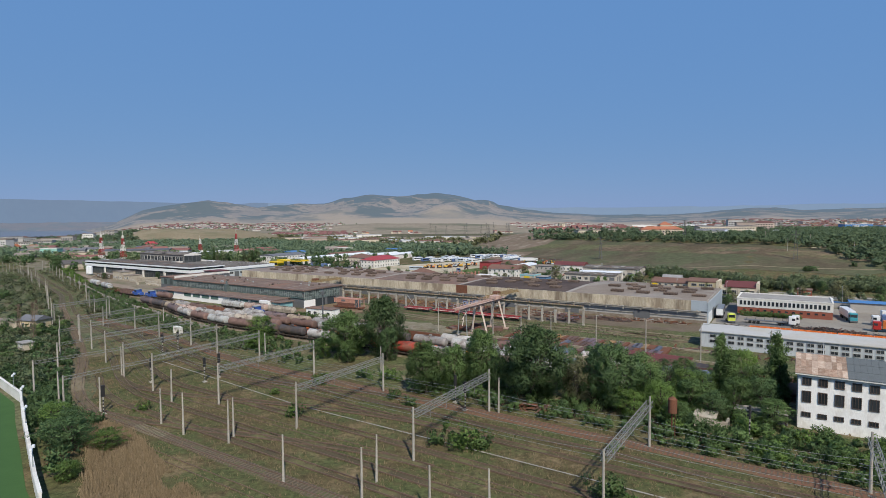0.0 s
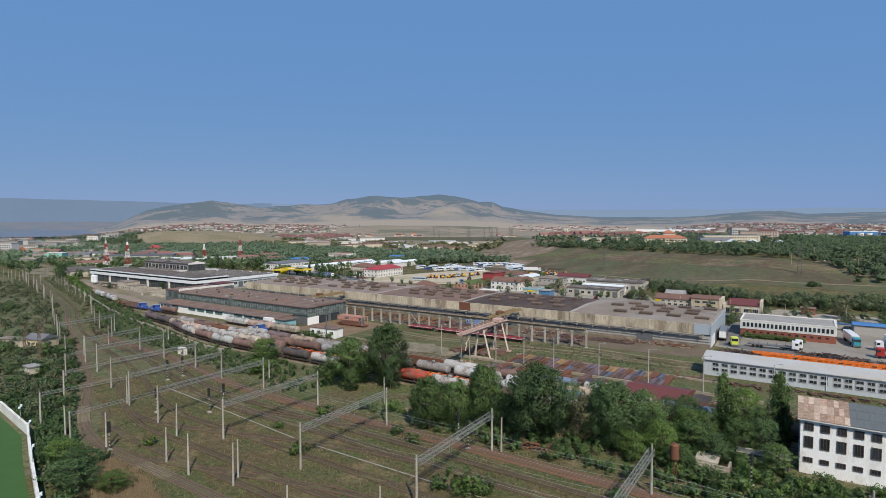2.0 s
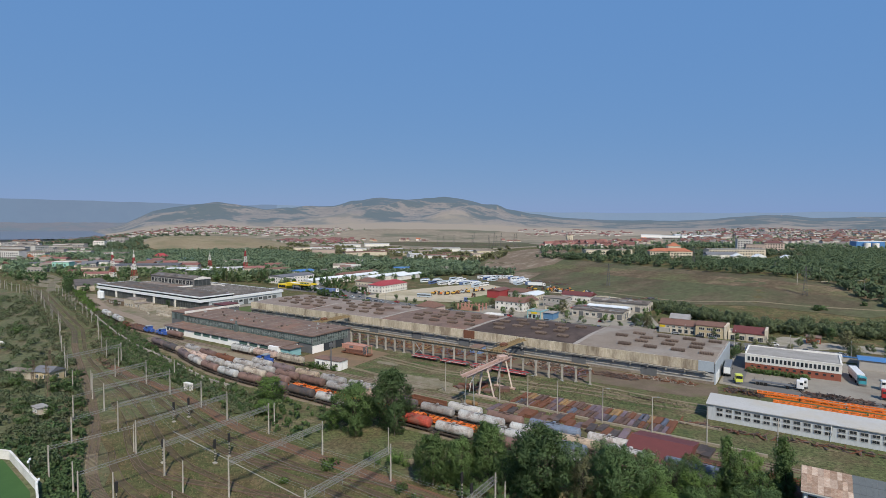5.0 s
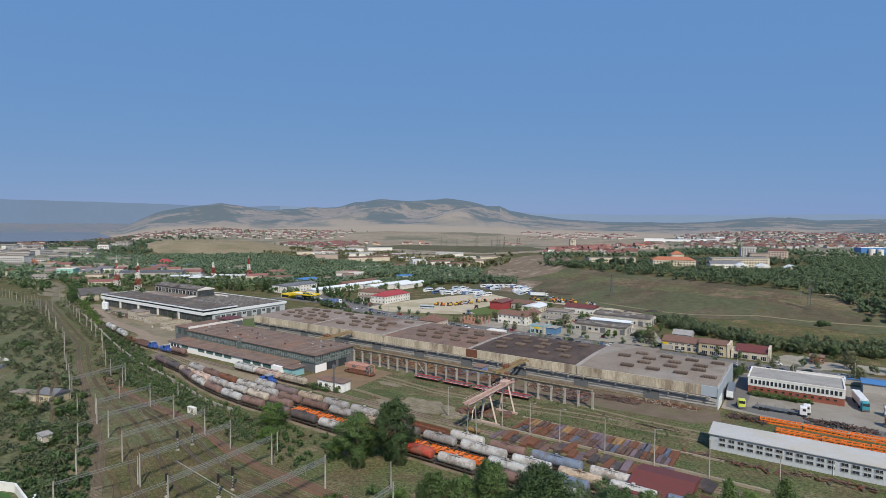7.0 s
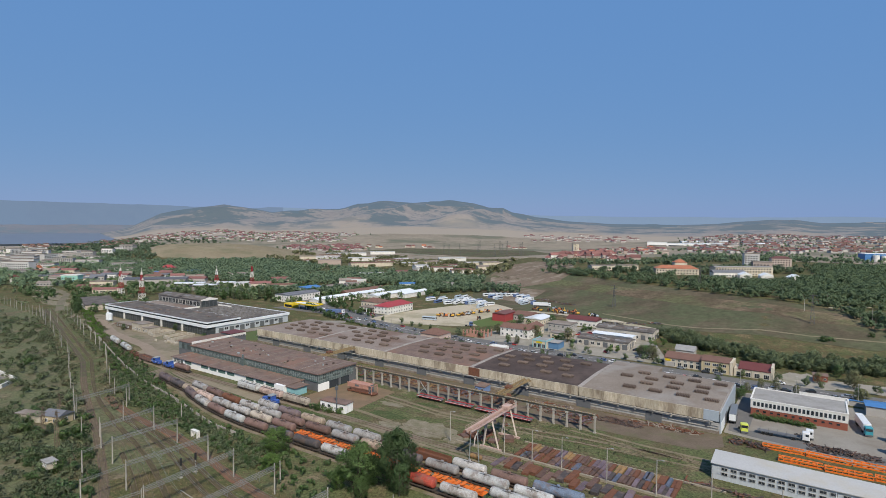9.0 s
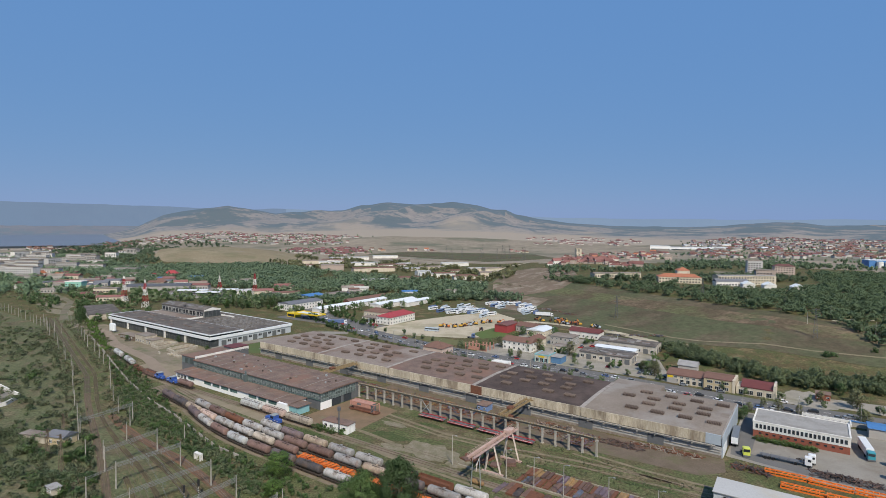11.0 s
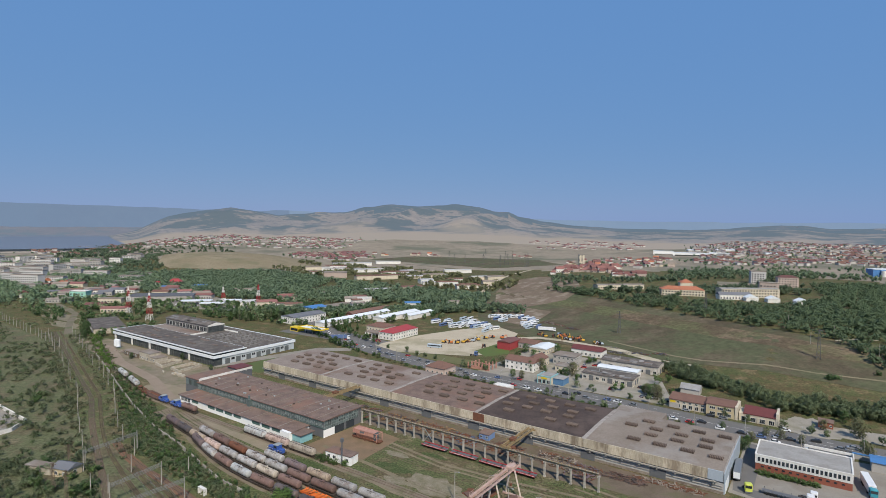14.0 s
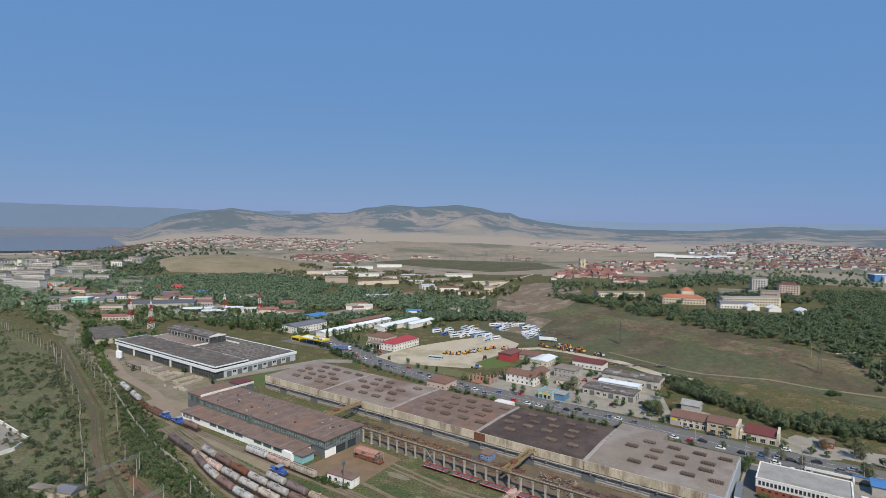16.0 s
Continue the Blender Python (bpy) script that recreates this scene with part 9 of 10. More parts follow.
# straw-coloured land beyond the woods
sheet("stubble_field", [(-640, 1110), (-590, 1068), (-500, 1072), (-420, 1110), (-340, 1180), (-360, 1300), (-480, 1440), (-640, 1480), (-700, 1400), (-690, 1230)], M_STRAW, 0.6, 25, True, label="bare straw-coloured hill field", category="field")
sheet("stubble_field", [(-420, 1560), (80, 1130), (260, 1080), (520, 1330), (700, 1900), (450, 2300), (-300, 2350), (-700, 2100)], M_FIELD_TAN, 0.7, 40, True, label="dry tan plain beyond the town", category="field")
sheet("meadow", [(-260, 1480), (60, 1230), (240, 1330), (210, 1560), (-150, 1640)], M_FIELD, 1.2, 30, True, label="grey-green pasture round the pylons", category="field")
sheet("meadow", [(15, 560), (60, 470), (150, 395), (240, 318), (330, 330), (330, 372), (265, 408), (233, 460), (197, 540), (154, 640), (95, 760), (20, 830)], M_FIELD, 0.16, 9, True, label="rough brown-green meadow on the slope", category="field")
ribbon("dirt_path", [site(20, 760), site(60, 900), site(100, 1000), site(140, 1120)], 7, M_DIRT, 0.5, label="pale dirt road up to the plain", category="path")


for i, poly in enumerate(([(40, 690), (70, 640), (120, 650), (150, 700), (160, 780), (120, 860), (70, 850), (45, 770)], [(28, 560), (60, 530), (96, 600), (70, 640), (40, 640)])):
    sheet("bare_earth", poly, mat("eroded_bank", (0.225, 0.165, 0.122), (0.165, 0.130, 0.088), rough=0.95, scale=0.05, fine=0.6, amount=0.9, bump=0.2, stain=(0.30, 0.25, 0.19), stain_scale=0.06, stain_amount=0.7), 0.34 + 0.02 * i, 12, True, label="bare eroded brown bank at the head of the field", category="ground")


def block(x, y, w, d, h, rz, wall, label, roof=None, name="apartment_block"):
    t = thing(name, pose(x, y, ground_z(x, y), 0, 0, rz), label=label, category="apartment block")
    footprint(t, w, d)
    part("wall", Mesh().box(0, 0, -2, w, d, h), wall, t)
    part("roof", Mesh().box(-0.4, -0.4, h, w + 0.4, d + 0.4, h + 0.6), roof or M_GREY_ROOF, t)
    k = int(w / 3.4)
    rows = Mesh()
    for s in range(int(h / 2.9)):
        for i in range(k):
            rows.box(i * 3.4 + 0.9, -0.12, 1.0 + s * 2.9, i * 3.4 + 2.7, 0.1, 2.5 + s * 2.9)
    part("window_glazing", rows, M_GLASS, t)["kind"] = "stuff"
    return t


M_PALE_BLOCK = mat("pale_block", (0.50, 0.485, 0.46), (0.40, 0.385, 0.365), scale=0.1, amount=0.5, per_object=0.2)
M_FAR_WALL = mat("far_house_render", (0.56, 0.53, 0.49), (0.42, 0.39, 0.35), scale=0.1, amount=0.6)
M_PINK_BLOCK = mat("pink_block", (0.46, 0.375, 0.32), (0.40, 0.32, 0.27), scale=0.1, amount=0.5, per_object=0.15)
brg = random.Random(12)
for x, y, w, h in ((-985, 1104, 44, 15), (-935, 1124, 40, 14), (-890, 1090, 34, 16), (-862, 1140, 30, 13), (-838, 1130, 42, 14), (-785, 1110, 24, 17), (-768, 1150, 22, 17), (-740, 1180, 24, 16), (-1040, 1090, 40, 14), (-1090, 1180, 46, 14), (-1010, 1230, 46, 14), (-930, 1250, 40, 14), (-850, 1270, 40, 14),
                   (-668, 775, 46, 17), (-640, 800, 30, 12), (-720, 820, 44, 10), (-620, 730, 26, 8), (-700, 960, 50, 8), (-560, 860, 36, 9), (-600, 940, 46, 7), (-760, 900, 40, 14), (-820, 960, 40, 14), (-880, 1010, 40, 14), (-530, 800, 40, 6)):
    block(x, y, w, 12, h, brg.uniform(-8, 8), brg.choice([M_PALE_BLOCK, M_GREY_WALL, M_WHITE, M_PALE_BLOCK]), "pale concrete apartment block in the far town")
for x, y in scatter(46, [(-1250, 1000), (-880, 880), (-700, 800), (-620, 900), (-700, 1100), (-800, 1330), (-1150, 1420), (-1350, 1250)], 81):
    block(x, y, brg.choice((26, 34, 46)), 12, brg.choice((9, 12, 15, 17)), brg.choice((0, 12, -15, 80)) + brg.uniform(-5, 5), brg.choice([M_PALE_BLOCK, M_GREY_WALL, M_WHITE, M_PALE_BLOCK]), "pale concrete apartment block in the far town")
for x, y in scatter(34, [(-620, 740), (-480, 600), (-380, 600), (-330, 680), (-480, 800), (-620, 830)], 82):
    gabled("low_house", 0, 0, brg.uniform(12, 26), brg.uniform(8, 13), brg.uniform(3.5, 6), brg.uniform(1.2, 3.0), brg.choice([M_CREAM_WALL, M_WHITE, M_GREY_WALL]), brg.choice([M_GREY_ROOF, M_BROWN_TILE, M_RED_TILE, M_SLATE]), "low pale building on the edge of town", world_xy=(x, y), rz=brg.uniform(-10, 25))
for x, y in scatter(16, [(-330, 600), (-180, 565), (-60, 610), (-60, 690), (-200, 720), (-330, 730)], 84):
    if not stands_in(x, y):
        gabled("low_house", 0, 0, brg.uniform(11, 22), brg.uniform(8, 12), brg.uniform(4.5, 7.5), brg.uniform(1.0, 2.6), brg.choice([M_CREAM_WALL, M_WHITE, M_WHITE]), brg.choice([M_GREY_ROOF, M_STORE_ROOF, M_BROWN_TILE, M_RED_TILE]), "pale house among trees behind the main road", world_xy=(x, y), rz=brg.uniform(5, 30), win=0)
for x, y in scatter(20, [(-150, 870), (-40, 800), (60, 860), (0, 1000), (-200, 1100), (-300, 1180), (-330, 1050)], 83):
    gabled("far_shed", 0, 0, brg.uniform(20, 50), brg.uniform(10, 15), brg.uniform(4, 7), 1.6, brg.choice([M_CREAM_WALL, M_WHITE]), brg.choice([M_GREY_ROOF, M_STORE_ROOF, M_BROWN_TILE]), "pale shed among trees in the far works", world_xy=(x, y), rz=brg.uniform(5, 30), category="shed", win=0)
block(-496, 664, 20, 12, 8, 5, mat("mint_render", (0.30, 0.55, 0.45), scale=0.2, amount=0.3), "mint green three-storey building", M_WHITE, "mint_building")
block(-432, 624, 26, 10, 5, 8, M_CREAM_WALL, "cream low building beside the lane", M_GREY_ROOF, "low_building")
gabled("house", 0, 0, 19, 12, 7.0, 5.0, M_CREAM_WALL, M_BRIGHT_RED, "cream house with a steep bright red roof", world_xy=(-441, 792), rz=12, storeys=2, hip=True)
gabled("house", 0, 0, 10, 8, 4, 3.0, M_WHITE, M_BRIGHT_RED, "small house with a red roof", world_xy=(-470, 800), rz=5)
gabled("blue_store", 0, 0, 30, 12, 5, 2.0, M_WHITE, M_BLUE_SHEET, "white store with a blue roof", world_xy=(-425, 745), rz=12, category="store", win=0)
gabled("blue_store", 0, 0, 20, 12, 5, 2.0, M_WHITE, M_BLUE_SHEET, "white store with a blue roof", world_xy=(-392, 768), rz=12, category="store", win=0)
gabled("dark_hall", 0, 0, 72, 34, 6, 1.5, M_GREY_WALL, M_SLATE, "wide low hall with a slate-blue roof", world_xy=(-405, 640), rz=14, category="hall", win=0)
gabled("low_house", 0, 0, 26, 9, 4, 2.0, M_CREAM_WALL, M_RED_TILE, "low red-roofed house by the masts", world_xy=(-385, 560), rz=15)
gabled("low_house", 0, 0, 20, 9, 4, 2.0, M_CREAM_WALL, M_RED_TILE, "low red-roofed house by the masts", world_xy=(-420, 585), rz=10)
ribbon("dirt_track", [(-712, 44), (-660, 36), (-612, 27), (-560, 2), (-501, -22)], 6.0, mat("dusty_lane", (0.215, 0.180, 0.135), (0.165, 0.145, 0.098), rough=0.95, scale=0.12, fine=1.5, amount=0.8, stain=(0.12, 0.125, 0.062), stain_scale=0.06, stain_amount=0.9), 0.1, label="dusty dirt track beside the far main line", category="dirt track")
sheet("pavement", [(-365, 622), (-250, 575), (-235, 600), (-320, 690), (-350, 680)], M_YARD, 0.3, 20, True, label="pale forecourt of the far filling station", category="yard")
for x, y, w, d in ((-330, 618, 34, 12), (-300, 604, 26, 10), (-285, 632, 20, 9)):
    t = thing("canopy", pose(x, y, ground_z(x, y), 0, 0, 14), label="flat white canopy on posts", category="canopy")
    part("roof", Mesh().box(0, 0, 4.4, w, d, 5.2), M_WHITE_SHEET, t)
    for k in range(4):
        part("post", Mesh().box(2 + k * (w - 5) / 3, d / 2, 0, 2.5 + k * (w - 5) / 3, d / 2 + 0.5, 4.4), M_GALV, t)
for i in range(18):
    x, y = brg.uniform(-345, -250), brg.uniform(585, 670)
    put("car", car, pose(x, y, ground_z(x, y) + 0.3, 0, 0, brg.uniform(-20, 40)), brg.choice(["white", "silver", "grey", "white", "red", "blue"]), "on the road")
for x, y, w, d, h, wl, rf, rz in ((-300, 1235, 90, 14, 6, M_WHITE, M_STORE_ROOF, 22), (-215, 1320, 60, 14, 6, M_WHITE, M_STORE_ROOF, 15), (-185, 930, 80, 16, 7, M_CREAM_WALL, M_BROWN_TILE, 28), (-250, 960, 40, 18, 10, M_PINK_BLOCK, M_GREY_ROOF, 10), (-70, 990, 40, 16, 5, M_WHITE, M_STORE_ROOF, 10),
                                  (-40, 1090, 55, 20, 7, M_WHITE, M_STORE_ROOF, 8), (-110, 1080, 50, 14, 5, M_CREAM_WALL, M_GREY_ROOF, 10), (-68, 628, 18, 10, 6, M_WHITE, M_BLUE_SHEET, 12), (-140, 760, 40, 10, 5, M_WHITE, M_STORE_ROOF, 20), (-90, 790, 30, 12, 6, M_CREAM_WALL, M_RED_TILE, 20), (-20, 660, 14, 9, 4, M_WHITE, M_GREY_ROOF, 0), (-220, 1080, 60, 14, 6, M_WHITE, M_STORE_ROOF, 18), (-330, 1120, 50, 12, 6, M_CREAM_WALL, M_GREY_ROOF, 18)):
    gabled("far_shed", 0, 0, w, d, h, 1.4, wl, rf, "long pale shed in the far works", world_xy=(x, y), rz=rz, category="shed", win=0)
lattice_tower(pose(2250, 3800, 30), 90, 9, True, "tall red and white radio mast on the plain")
t = block(268, 1290, 13, 13, 24, 0, M_CREAM_WALL, "slim cream tower on the plain", name="tower_block")

# school quarter on the rise
gabled("school", 0, 0, 62, 13, 8, 0.8, M_CREAM_WALL, M_GREY_ROOF, "long cream school block with rows of windows", world_xy=(164, 676), rz=12, storeys=2, category="school")
gabled("school", 0, 0, 46, 16, 7, 3.6, M_CREAM_WALL, M_ORANGE_TILE, "school with a steep orange tile roof", world_xy=(226, 632), rz=-10, hip=True, storeys=2, category="school")
gabled("school", 0, 0, 14, 14, 12, 4, M_CREAM_WALL, M_ORANGE_TILE, "school tower wing with an orange roof", world_xy=(258, 660), rz=-10, hip=True, storeys=2, category="school")
gabled("school", 0, 0, 66, 13, 10.0, 0.8, M_CREAM_WALL, M_PALE_FELT, "long cream three-storey school with window rows", world_xy=(287, 618), rz=4, storeys=3, category="school")
gabled("annex", 0, 0, 34, 9, 5, 3, M_WHITE, M_SLATE, "dark-roofed annex before the white school", world_xy=(278, 603), rz=0, category="building")
for x, y in ((300, 590), (318, 582), (338, 566)):
    gabled("white_hall_tent", 0, 0, 12, 9, 4, 3, M_WHITE, M_WHITE_SHEET, "small white gabled hall", world_xy=(x, y), rz=-8, along=False, category="hall", win=0)
block(405, 786, 19, 13, 17, -15, M_PALE_BLOCK, "pale five-storey block near the school")
block(346, 652, 20, 13, 14, -20, M_PINK_BLOCK, "pinkish five-storey block near the school")
gabled("block_house", 0, 0, 24, 13, 13, 3, M_PINK_BLOCK, M_RED_TILE, "pink block with a red tile roof", world_xy=(418, 742), rz=-15, hip=True, storeys=4, category="building")
for x, y, w, h in ((728, 1000, 46, 13), (786, 985, 40, 11), (850, 1030, 50, 12)):
    t = thing("blue_works", pose(x, y, ground_z(x, y), 0, 0, -8), label="strong blue and white works building", category="works")
    part("wall", Mesh().box(0, 0, -2, w, 22, h), M_BLUE_SHEET, t)
    part("silo", Mesh().tube((w * 0.35, -3, -1), (w * 0.35, -3, h * 0.85), 5, sides=14).tube((w * 0.65, -3, -1), (w * 0.65, -3, h * 0.8), 5, sides=14), M_WHITE, t)
    part("roof", Mesh().box(-0.5, -0.5, h, w + 0.5, 22.5, h + 0.8), M_WHITE_SHEET, t)
for x, y, w in ((790, 1960, 80), (885, 1955, 90), (1250, 2150, 90), (930, 1720, 60)):
    gabled("white_warehouse", 0, 0, w, 30, 9, 2, M_WHITE, M_WHITE_SHEET, "long white warehouse at the town's edge", world_xy=(x, y), rz=-5, category="warehouse", win=0)

# small houses of the far towns
HOUSE = []
hrg = random.Random(77)
for k in range(8):
    w, d, h = hrg.uniform(9, 14), hrg.uniform(8, 11), hrg.choice((3.2, 3.4, 6.0))
    r = hrg.uniform(2.4, 4.2)
    o = 0.5
    kk = 0.0 if k % 3 else min(w, d) * 0.4
    roof = Mesh().add([(-o, -o, h), (w + o, -o, h), (w + o, d + o, h), (-o, d + o, h), (kk - (0 if kk else o), d / 2, h + r), (w - kk + (0 if kk else o), d / 2, h + r)], [(3, 2, 1, 0), (0, 1, 5, 4), (1, 2, 5), (2, 3, 4, 5), (3, 0, 4)])
    wall = Mesh().box(0, 0, -2.5, w, d, h)
    wins = Mesh()
    for i in range(3):
        wins.box(1 + i * (w - 2) / 3, -0.1, 1, 2.4 + i * (w - 2) / 3, 0.05, 2.3)
    HOUSE.append(([wall.data("wall", m) for m in (M_WHITE, M_CREAM_WALL, M_PINK_BLOCK)], [roof.data("roof", m) for m in (M_RED_TILE, M_RED_TILE, M_BROWN_TILE, M_ORANGE_TILE, M_GREY_ROOF)], wins.data("windows", M_GLASS)))


def small_house(x, y, kind=None):
    a, b, c = hrg.choice(HOUSE)
    j = kind if kind is not None else hrg.choice((0, 0, 1, 2, 3, 4))
    t = thing("house", pose(x, y, ground_z(x, y), 0, 0, hrg.choice((0, 15, -20, 90, 70)) + hrg.uniform(-8, 8)), label=("small house with a grey roof in the far town" if j == 4 else "small house with a tiled roof in the far town"), category="house", group="far houses")
    part("wall", hrg.choice(a), None, t)
    part("roof", b[j], None, t)
    if y < 1250:
        part("window_glazing", c, None, t)["kind"] = "stuff"


M_FAR_GREY = mat("faded_grey_roofs", (0.27, 0.25, 0.24), (0.20, 0.185, 0.175), rough=0.9, scale=0.02, fine=0.2, amount=0.7)
M_FAR_TILE = mat("faded_tile_roofs", (0.225, 0.105, 0.100), (0.165, 0.098, 0.092), rough=0.9, scale=0.02, fine=0.2, amount=0.7)


def far_houses(name, places, label, roof=None):
    """Houses too far to pick apart, joined."""
    w, r = Mesh(), Mesh()
    g = random.Random(len(places))
    for x, y in places:
        z = land_z(x, y)
        m = pose(x, y, z, 0, 0, g.uniform(0, 180))
        a, b, h, k = g.uniform(9, 16), g.uniform(8, 12), g.uniform(2.8, 6), g.uniform(1.8, 3.6)
        w.join(Mesh().box(0, 0, -3, a, b, h), m)
        r.join(Mesh().prism([(-0.5, h), (b + 0.5, h), (b / 2, h + k)], -0.5, a + 0.5), m)
    t = thing(name, pose(0, 0, 0), label=label, category="houses", kind="stuff")
    tagged(part("wall_mass", w, M_FAR_WALL, t), kind="stuff")
    tagged(part("roof_mass", r, roof or M_FAR_TILE, t), kind="stuff")


random_yards = random.Random(91)
for u, n, w, d, c in ((-196, 287, 7, 3, ["rust", "pale", "blue"]), (-180, 279, 8, 3, ["rust", "dark", "pale"]), (-163, 269, 8, 3, ["dark", "rust", "blue"]), (-98, 200, 8, 2.2, ["blue", "pale", "dark"]), (-83, 204, 8, 2.2, ["blue", "dark", "rust"]), (-69, 208, 6, 2.2, ["blue", "pale", "rust"])):
    x, y = wpos(u, n)
    scrap(u, n, w, d, 1.6, 66, c, "row of stripped vehicle parts at the field edge", "scrap_row", ground_z(x, y))
for u, n in ((-176, 226), (-170, 222), (-165, 228), (-158, 225), (-152, 221), (-147, 227), (-141, 223), (-123, 224)):
    put("machine", machine, at(u + random_yards.uniform(-2, 2), n, None, random_yards.uniform(0, 360)), random_yards.choice(["orange", "rust", "rust", "yellow"]))
for x, y in scatter(20, [wpos(-150, 100), wpos(-150, 170), wpos(-100, 172), wpos(-48, 140), wpos(-40, 104)], 92, -0.6):
    if not stands_in(x, y):
        put("car", car, pose(x, y, ground_z(x, y) + 0.02, 0, 0, random_yards.choice((20, 110, 65, 155))), random_yards.choice(["white", "silver", "grey", "black", "blue", "red"]), "parked outside a building")
for x, y in scatter(92, [(136, 860), (190, 815), (300, 850), (345, 940), (330, 1010), (260, 1085), (180, 1040)], 61):
    small_house(x, y, 0)
def beyond(places, slope, far=2950):
    """Keep the places east of a line from the eye, and short of the hills."""
    return [p for p in places if p[0] > slope * p[1] + 60 * noise.noise((p[0] * 0.01, p[1] * 0.01, 6)) and math.hypot(*p) < far]


near_east = scatter(70, [(230, 1100), (330, 1040), (430, 1150), (560, 1500), (420, 1560), (260, 1450)], 64, -0.1)
east = beyond(scatter(330, [(480, 1300), (720, 1280), (1000, 1330), (1250, 1750), (900, 1800), (600, 1560)], 62) + scatter(160, [(900, 1150), (1250, 1250), (1700, 2000), (1400, 2150), (1050, 1600)], 63), 0.40)
west = scatter(120, [(-460, 1500), (-300, 1400), (-250, 1500), (-330, 1750), (-560, 1700)], 65, -0.2) + scatter(110, [(-1550, 1700), (-1150, 1650), (-1000, 2000), (-1500, 2300)], 66)
for x, y in east[:8] + west[:12] + near_east[:46] + scatter(20, [(-330, 1640), (-60, 1650), (200, 1660), (200, 1720), (-300, 1730)], 67) + scatter(36, [(-1000, 850), (-560, 640), (-520, 720), (-900, 1050)], 68):
    small_house(x, y)
far_east = beyond(scatter(760, [(560, 1750), (1000, 1750), (1800, 2100), (2300, 2600), (1500, 2800), (800, 2300)], 71, -0.15), 0.42)
far_west = [p for p in scatter(560, [(-1500, 2050), (-900, 1850), (-420, 1900), (-420, 2350), (-800, 2600), (-1500, 2650)], 72, -0.12) if math.hypot(*p) < 2650]
far_houses("far_town", near_east[46:] + east[8:120], "tiled houses of the eastern town quarter")
far_houses("far_town", east[120:200], "grey-roofed houses of the eastern town quarter", M_FAR_GREY)
far_houses("far_town", east[200:], "brown-roofed houses of the eastern town quarter", M_BROWN_TILE)
far_houses("far_town", west[12:120], "tiled houses of the western town quarter")
far_houses("far_town", west[120:], "brown-roofed houses of the western town quarter", M_BROWN_TILE)
far_houses("far_town", far_east[::2], "red-roofed houses of the distant town")
far_houses("far_town", far_east[1::2], "grey-roofed houses of the distant town", M_FAR_GREY)
far_houses("far_town", far_west[::2] + far_west[1::4], "red-roofed houses of the distant town")
far_houses("far_town", far_west[3::4], "grey-roofed houses of the distant town", M_FAR_GREY)
for x, y, w, h in ((610, 1790, 60, 12), (640, 1700, 110, 9), (745, 1690, 60, 8)):
    depot = thing("retail_hall", pose(x, y, land_z(x, y), 0, 0, -20), label="long white flat-roofed retail hall on the plain", category="hall", group="retail halls")
    footprint(depot, w, 30)
    part("wall", Mesh().box(0, 0, -4, w, 30, h), M_FRESH_WHITE, depot)
    part("roof", Mesh().box(-0.5, -0.5, h, w + 0.5, 30.5, h + 0.8), M_WHITE_SHEET, depot)
    part("shop_front", Mesh().box(4, -0.4, 0.5, w - 4, -0.05, 3.6), M_GLASS, depot)
far_houses("far_town", scatter(110, [(200, 2050), (700, 2150), (900, 2700), (400, 2800)], 73, 0.15), "scattered far farmsteads on the plain")
for x, y in beyond(scatter(30, [(1000, 1700), (1500, 1750), (1900, 2300), (1500, 2350), (1100, 2000)], 74), 0.55):
    block(x, y, brg.choice((30, 44, 60)), 14, brg.choice((10, 14, 17)), brg.uniform(-20, 20), brg.choice([M_PALE_BLOCK, M_PINK_BLOCK, M_PINK_BLOCK, M_WHITE]), "pink and pale block in the eastern town")

# ---- woods and weeds ----
LANE = [wpos(*p) for p in ((-712, 44), (-660, 36), (-612, 27), (-560, 2), (-501, -22))]


def off_lane(p):
    """Whether a plant keeps clear of the dirt track."""
    for a, b in zip(LANE, LANE[1:]):
        a, d = Vector(a), Vector(b) - Vector(a)
        k = max(0.0, min(1.0, (Vector(p) - a).dot(d) / d.length_squared))
        if (Vector(p) - a - d * k).length < 8:
            return False
    return True


# bare rubble ground along the lane
for u, n, ru, rn, sd in ((-605, 10, 46, 13, 51), (-552, -6, 34, 10, 52), (-660, 30, 36, 11, 53)):
    sheet("rubble", blob(u, n, ru, rn, sd), M_RUBBLE, 0.05 + 0.006 * (sd - 50), label="pale bare rubble and dust beside the lane", category="ground")
# scrub left of the main line
lane_side = [(-489 + 134 * f + rng.uniform(-3, 3), -6.6 - 45 * f + rng.uniform(-3.5, 2)) for f in (rng.random() for _ in range(90))]
grove("green_scrub", [wpos(*p) for p in lane_side], 170, 0.24, L_BRIGHT, "bright green hedge beside the dusty lane", (1.6, 3.6), 1.2)
scrap(-392, -24, 14, 5, 1.4, 30, ["rust", "pale", "brown"], "scrap and pallets heaped before the white hall")
for k in range(9):
    u, n = rng.uniform(-322, -290), rng.uniform(-38, -33)
    solid("concrete_block", Mesh().bevel_box(0, 0, 0, rng.uniform(1.5, 4.5), rng.uniform(0.8, 1.6), rng.uniform(0.7, 1.5), 0.08), M_CREAM_STONE, at(u, n, None, rng.uniform(-20, 20)), label="pale concrete block lying in the dusty forecourt", category="block", group="concrete blocks")
scr = scatter(2700, [(-150, 175), (-240, 290), (-340, 410), (-470, 520), (-640, 560), (-640, 400), (-450, 250), (-330, 120), (-200, 120)], 21, -0.3)
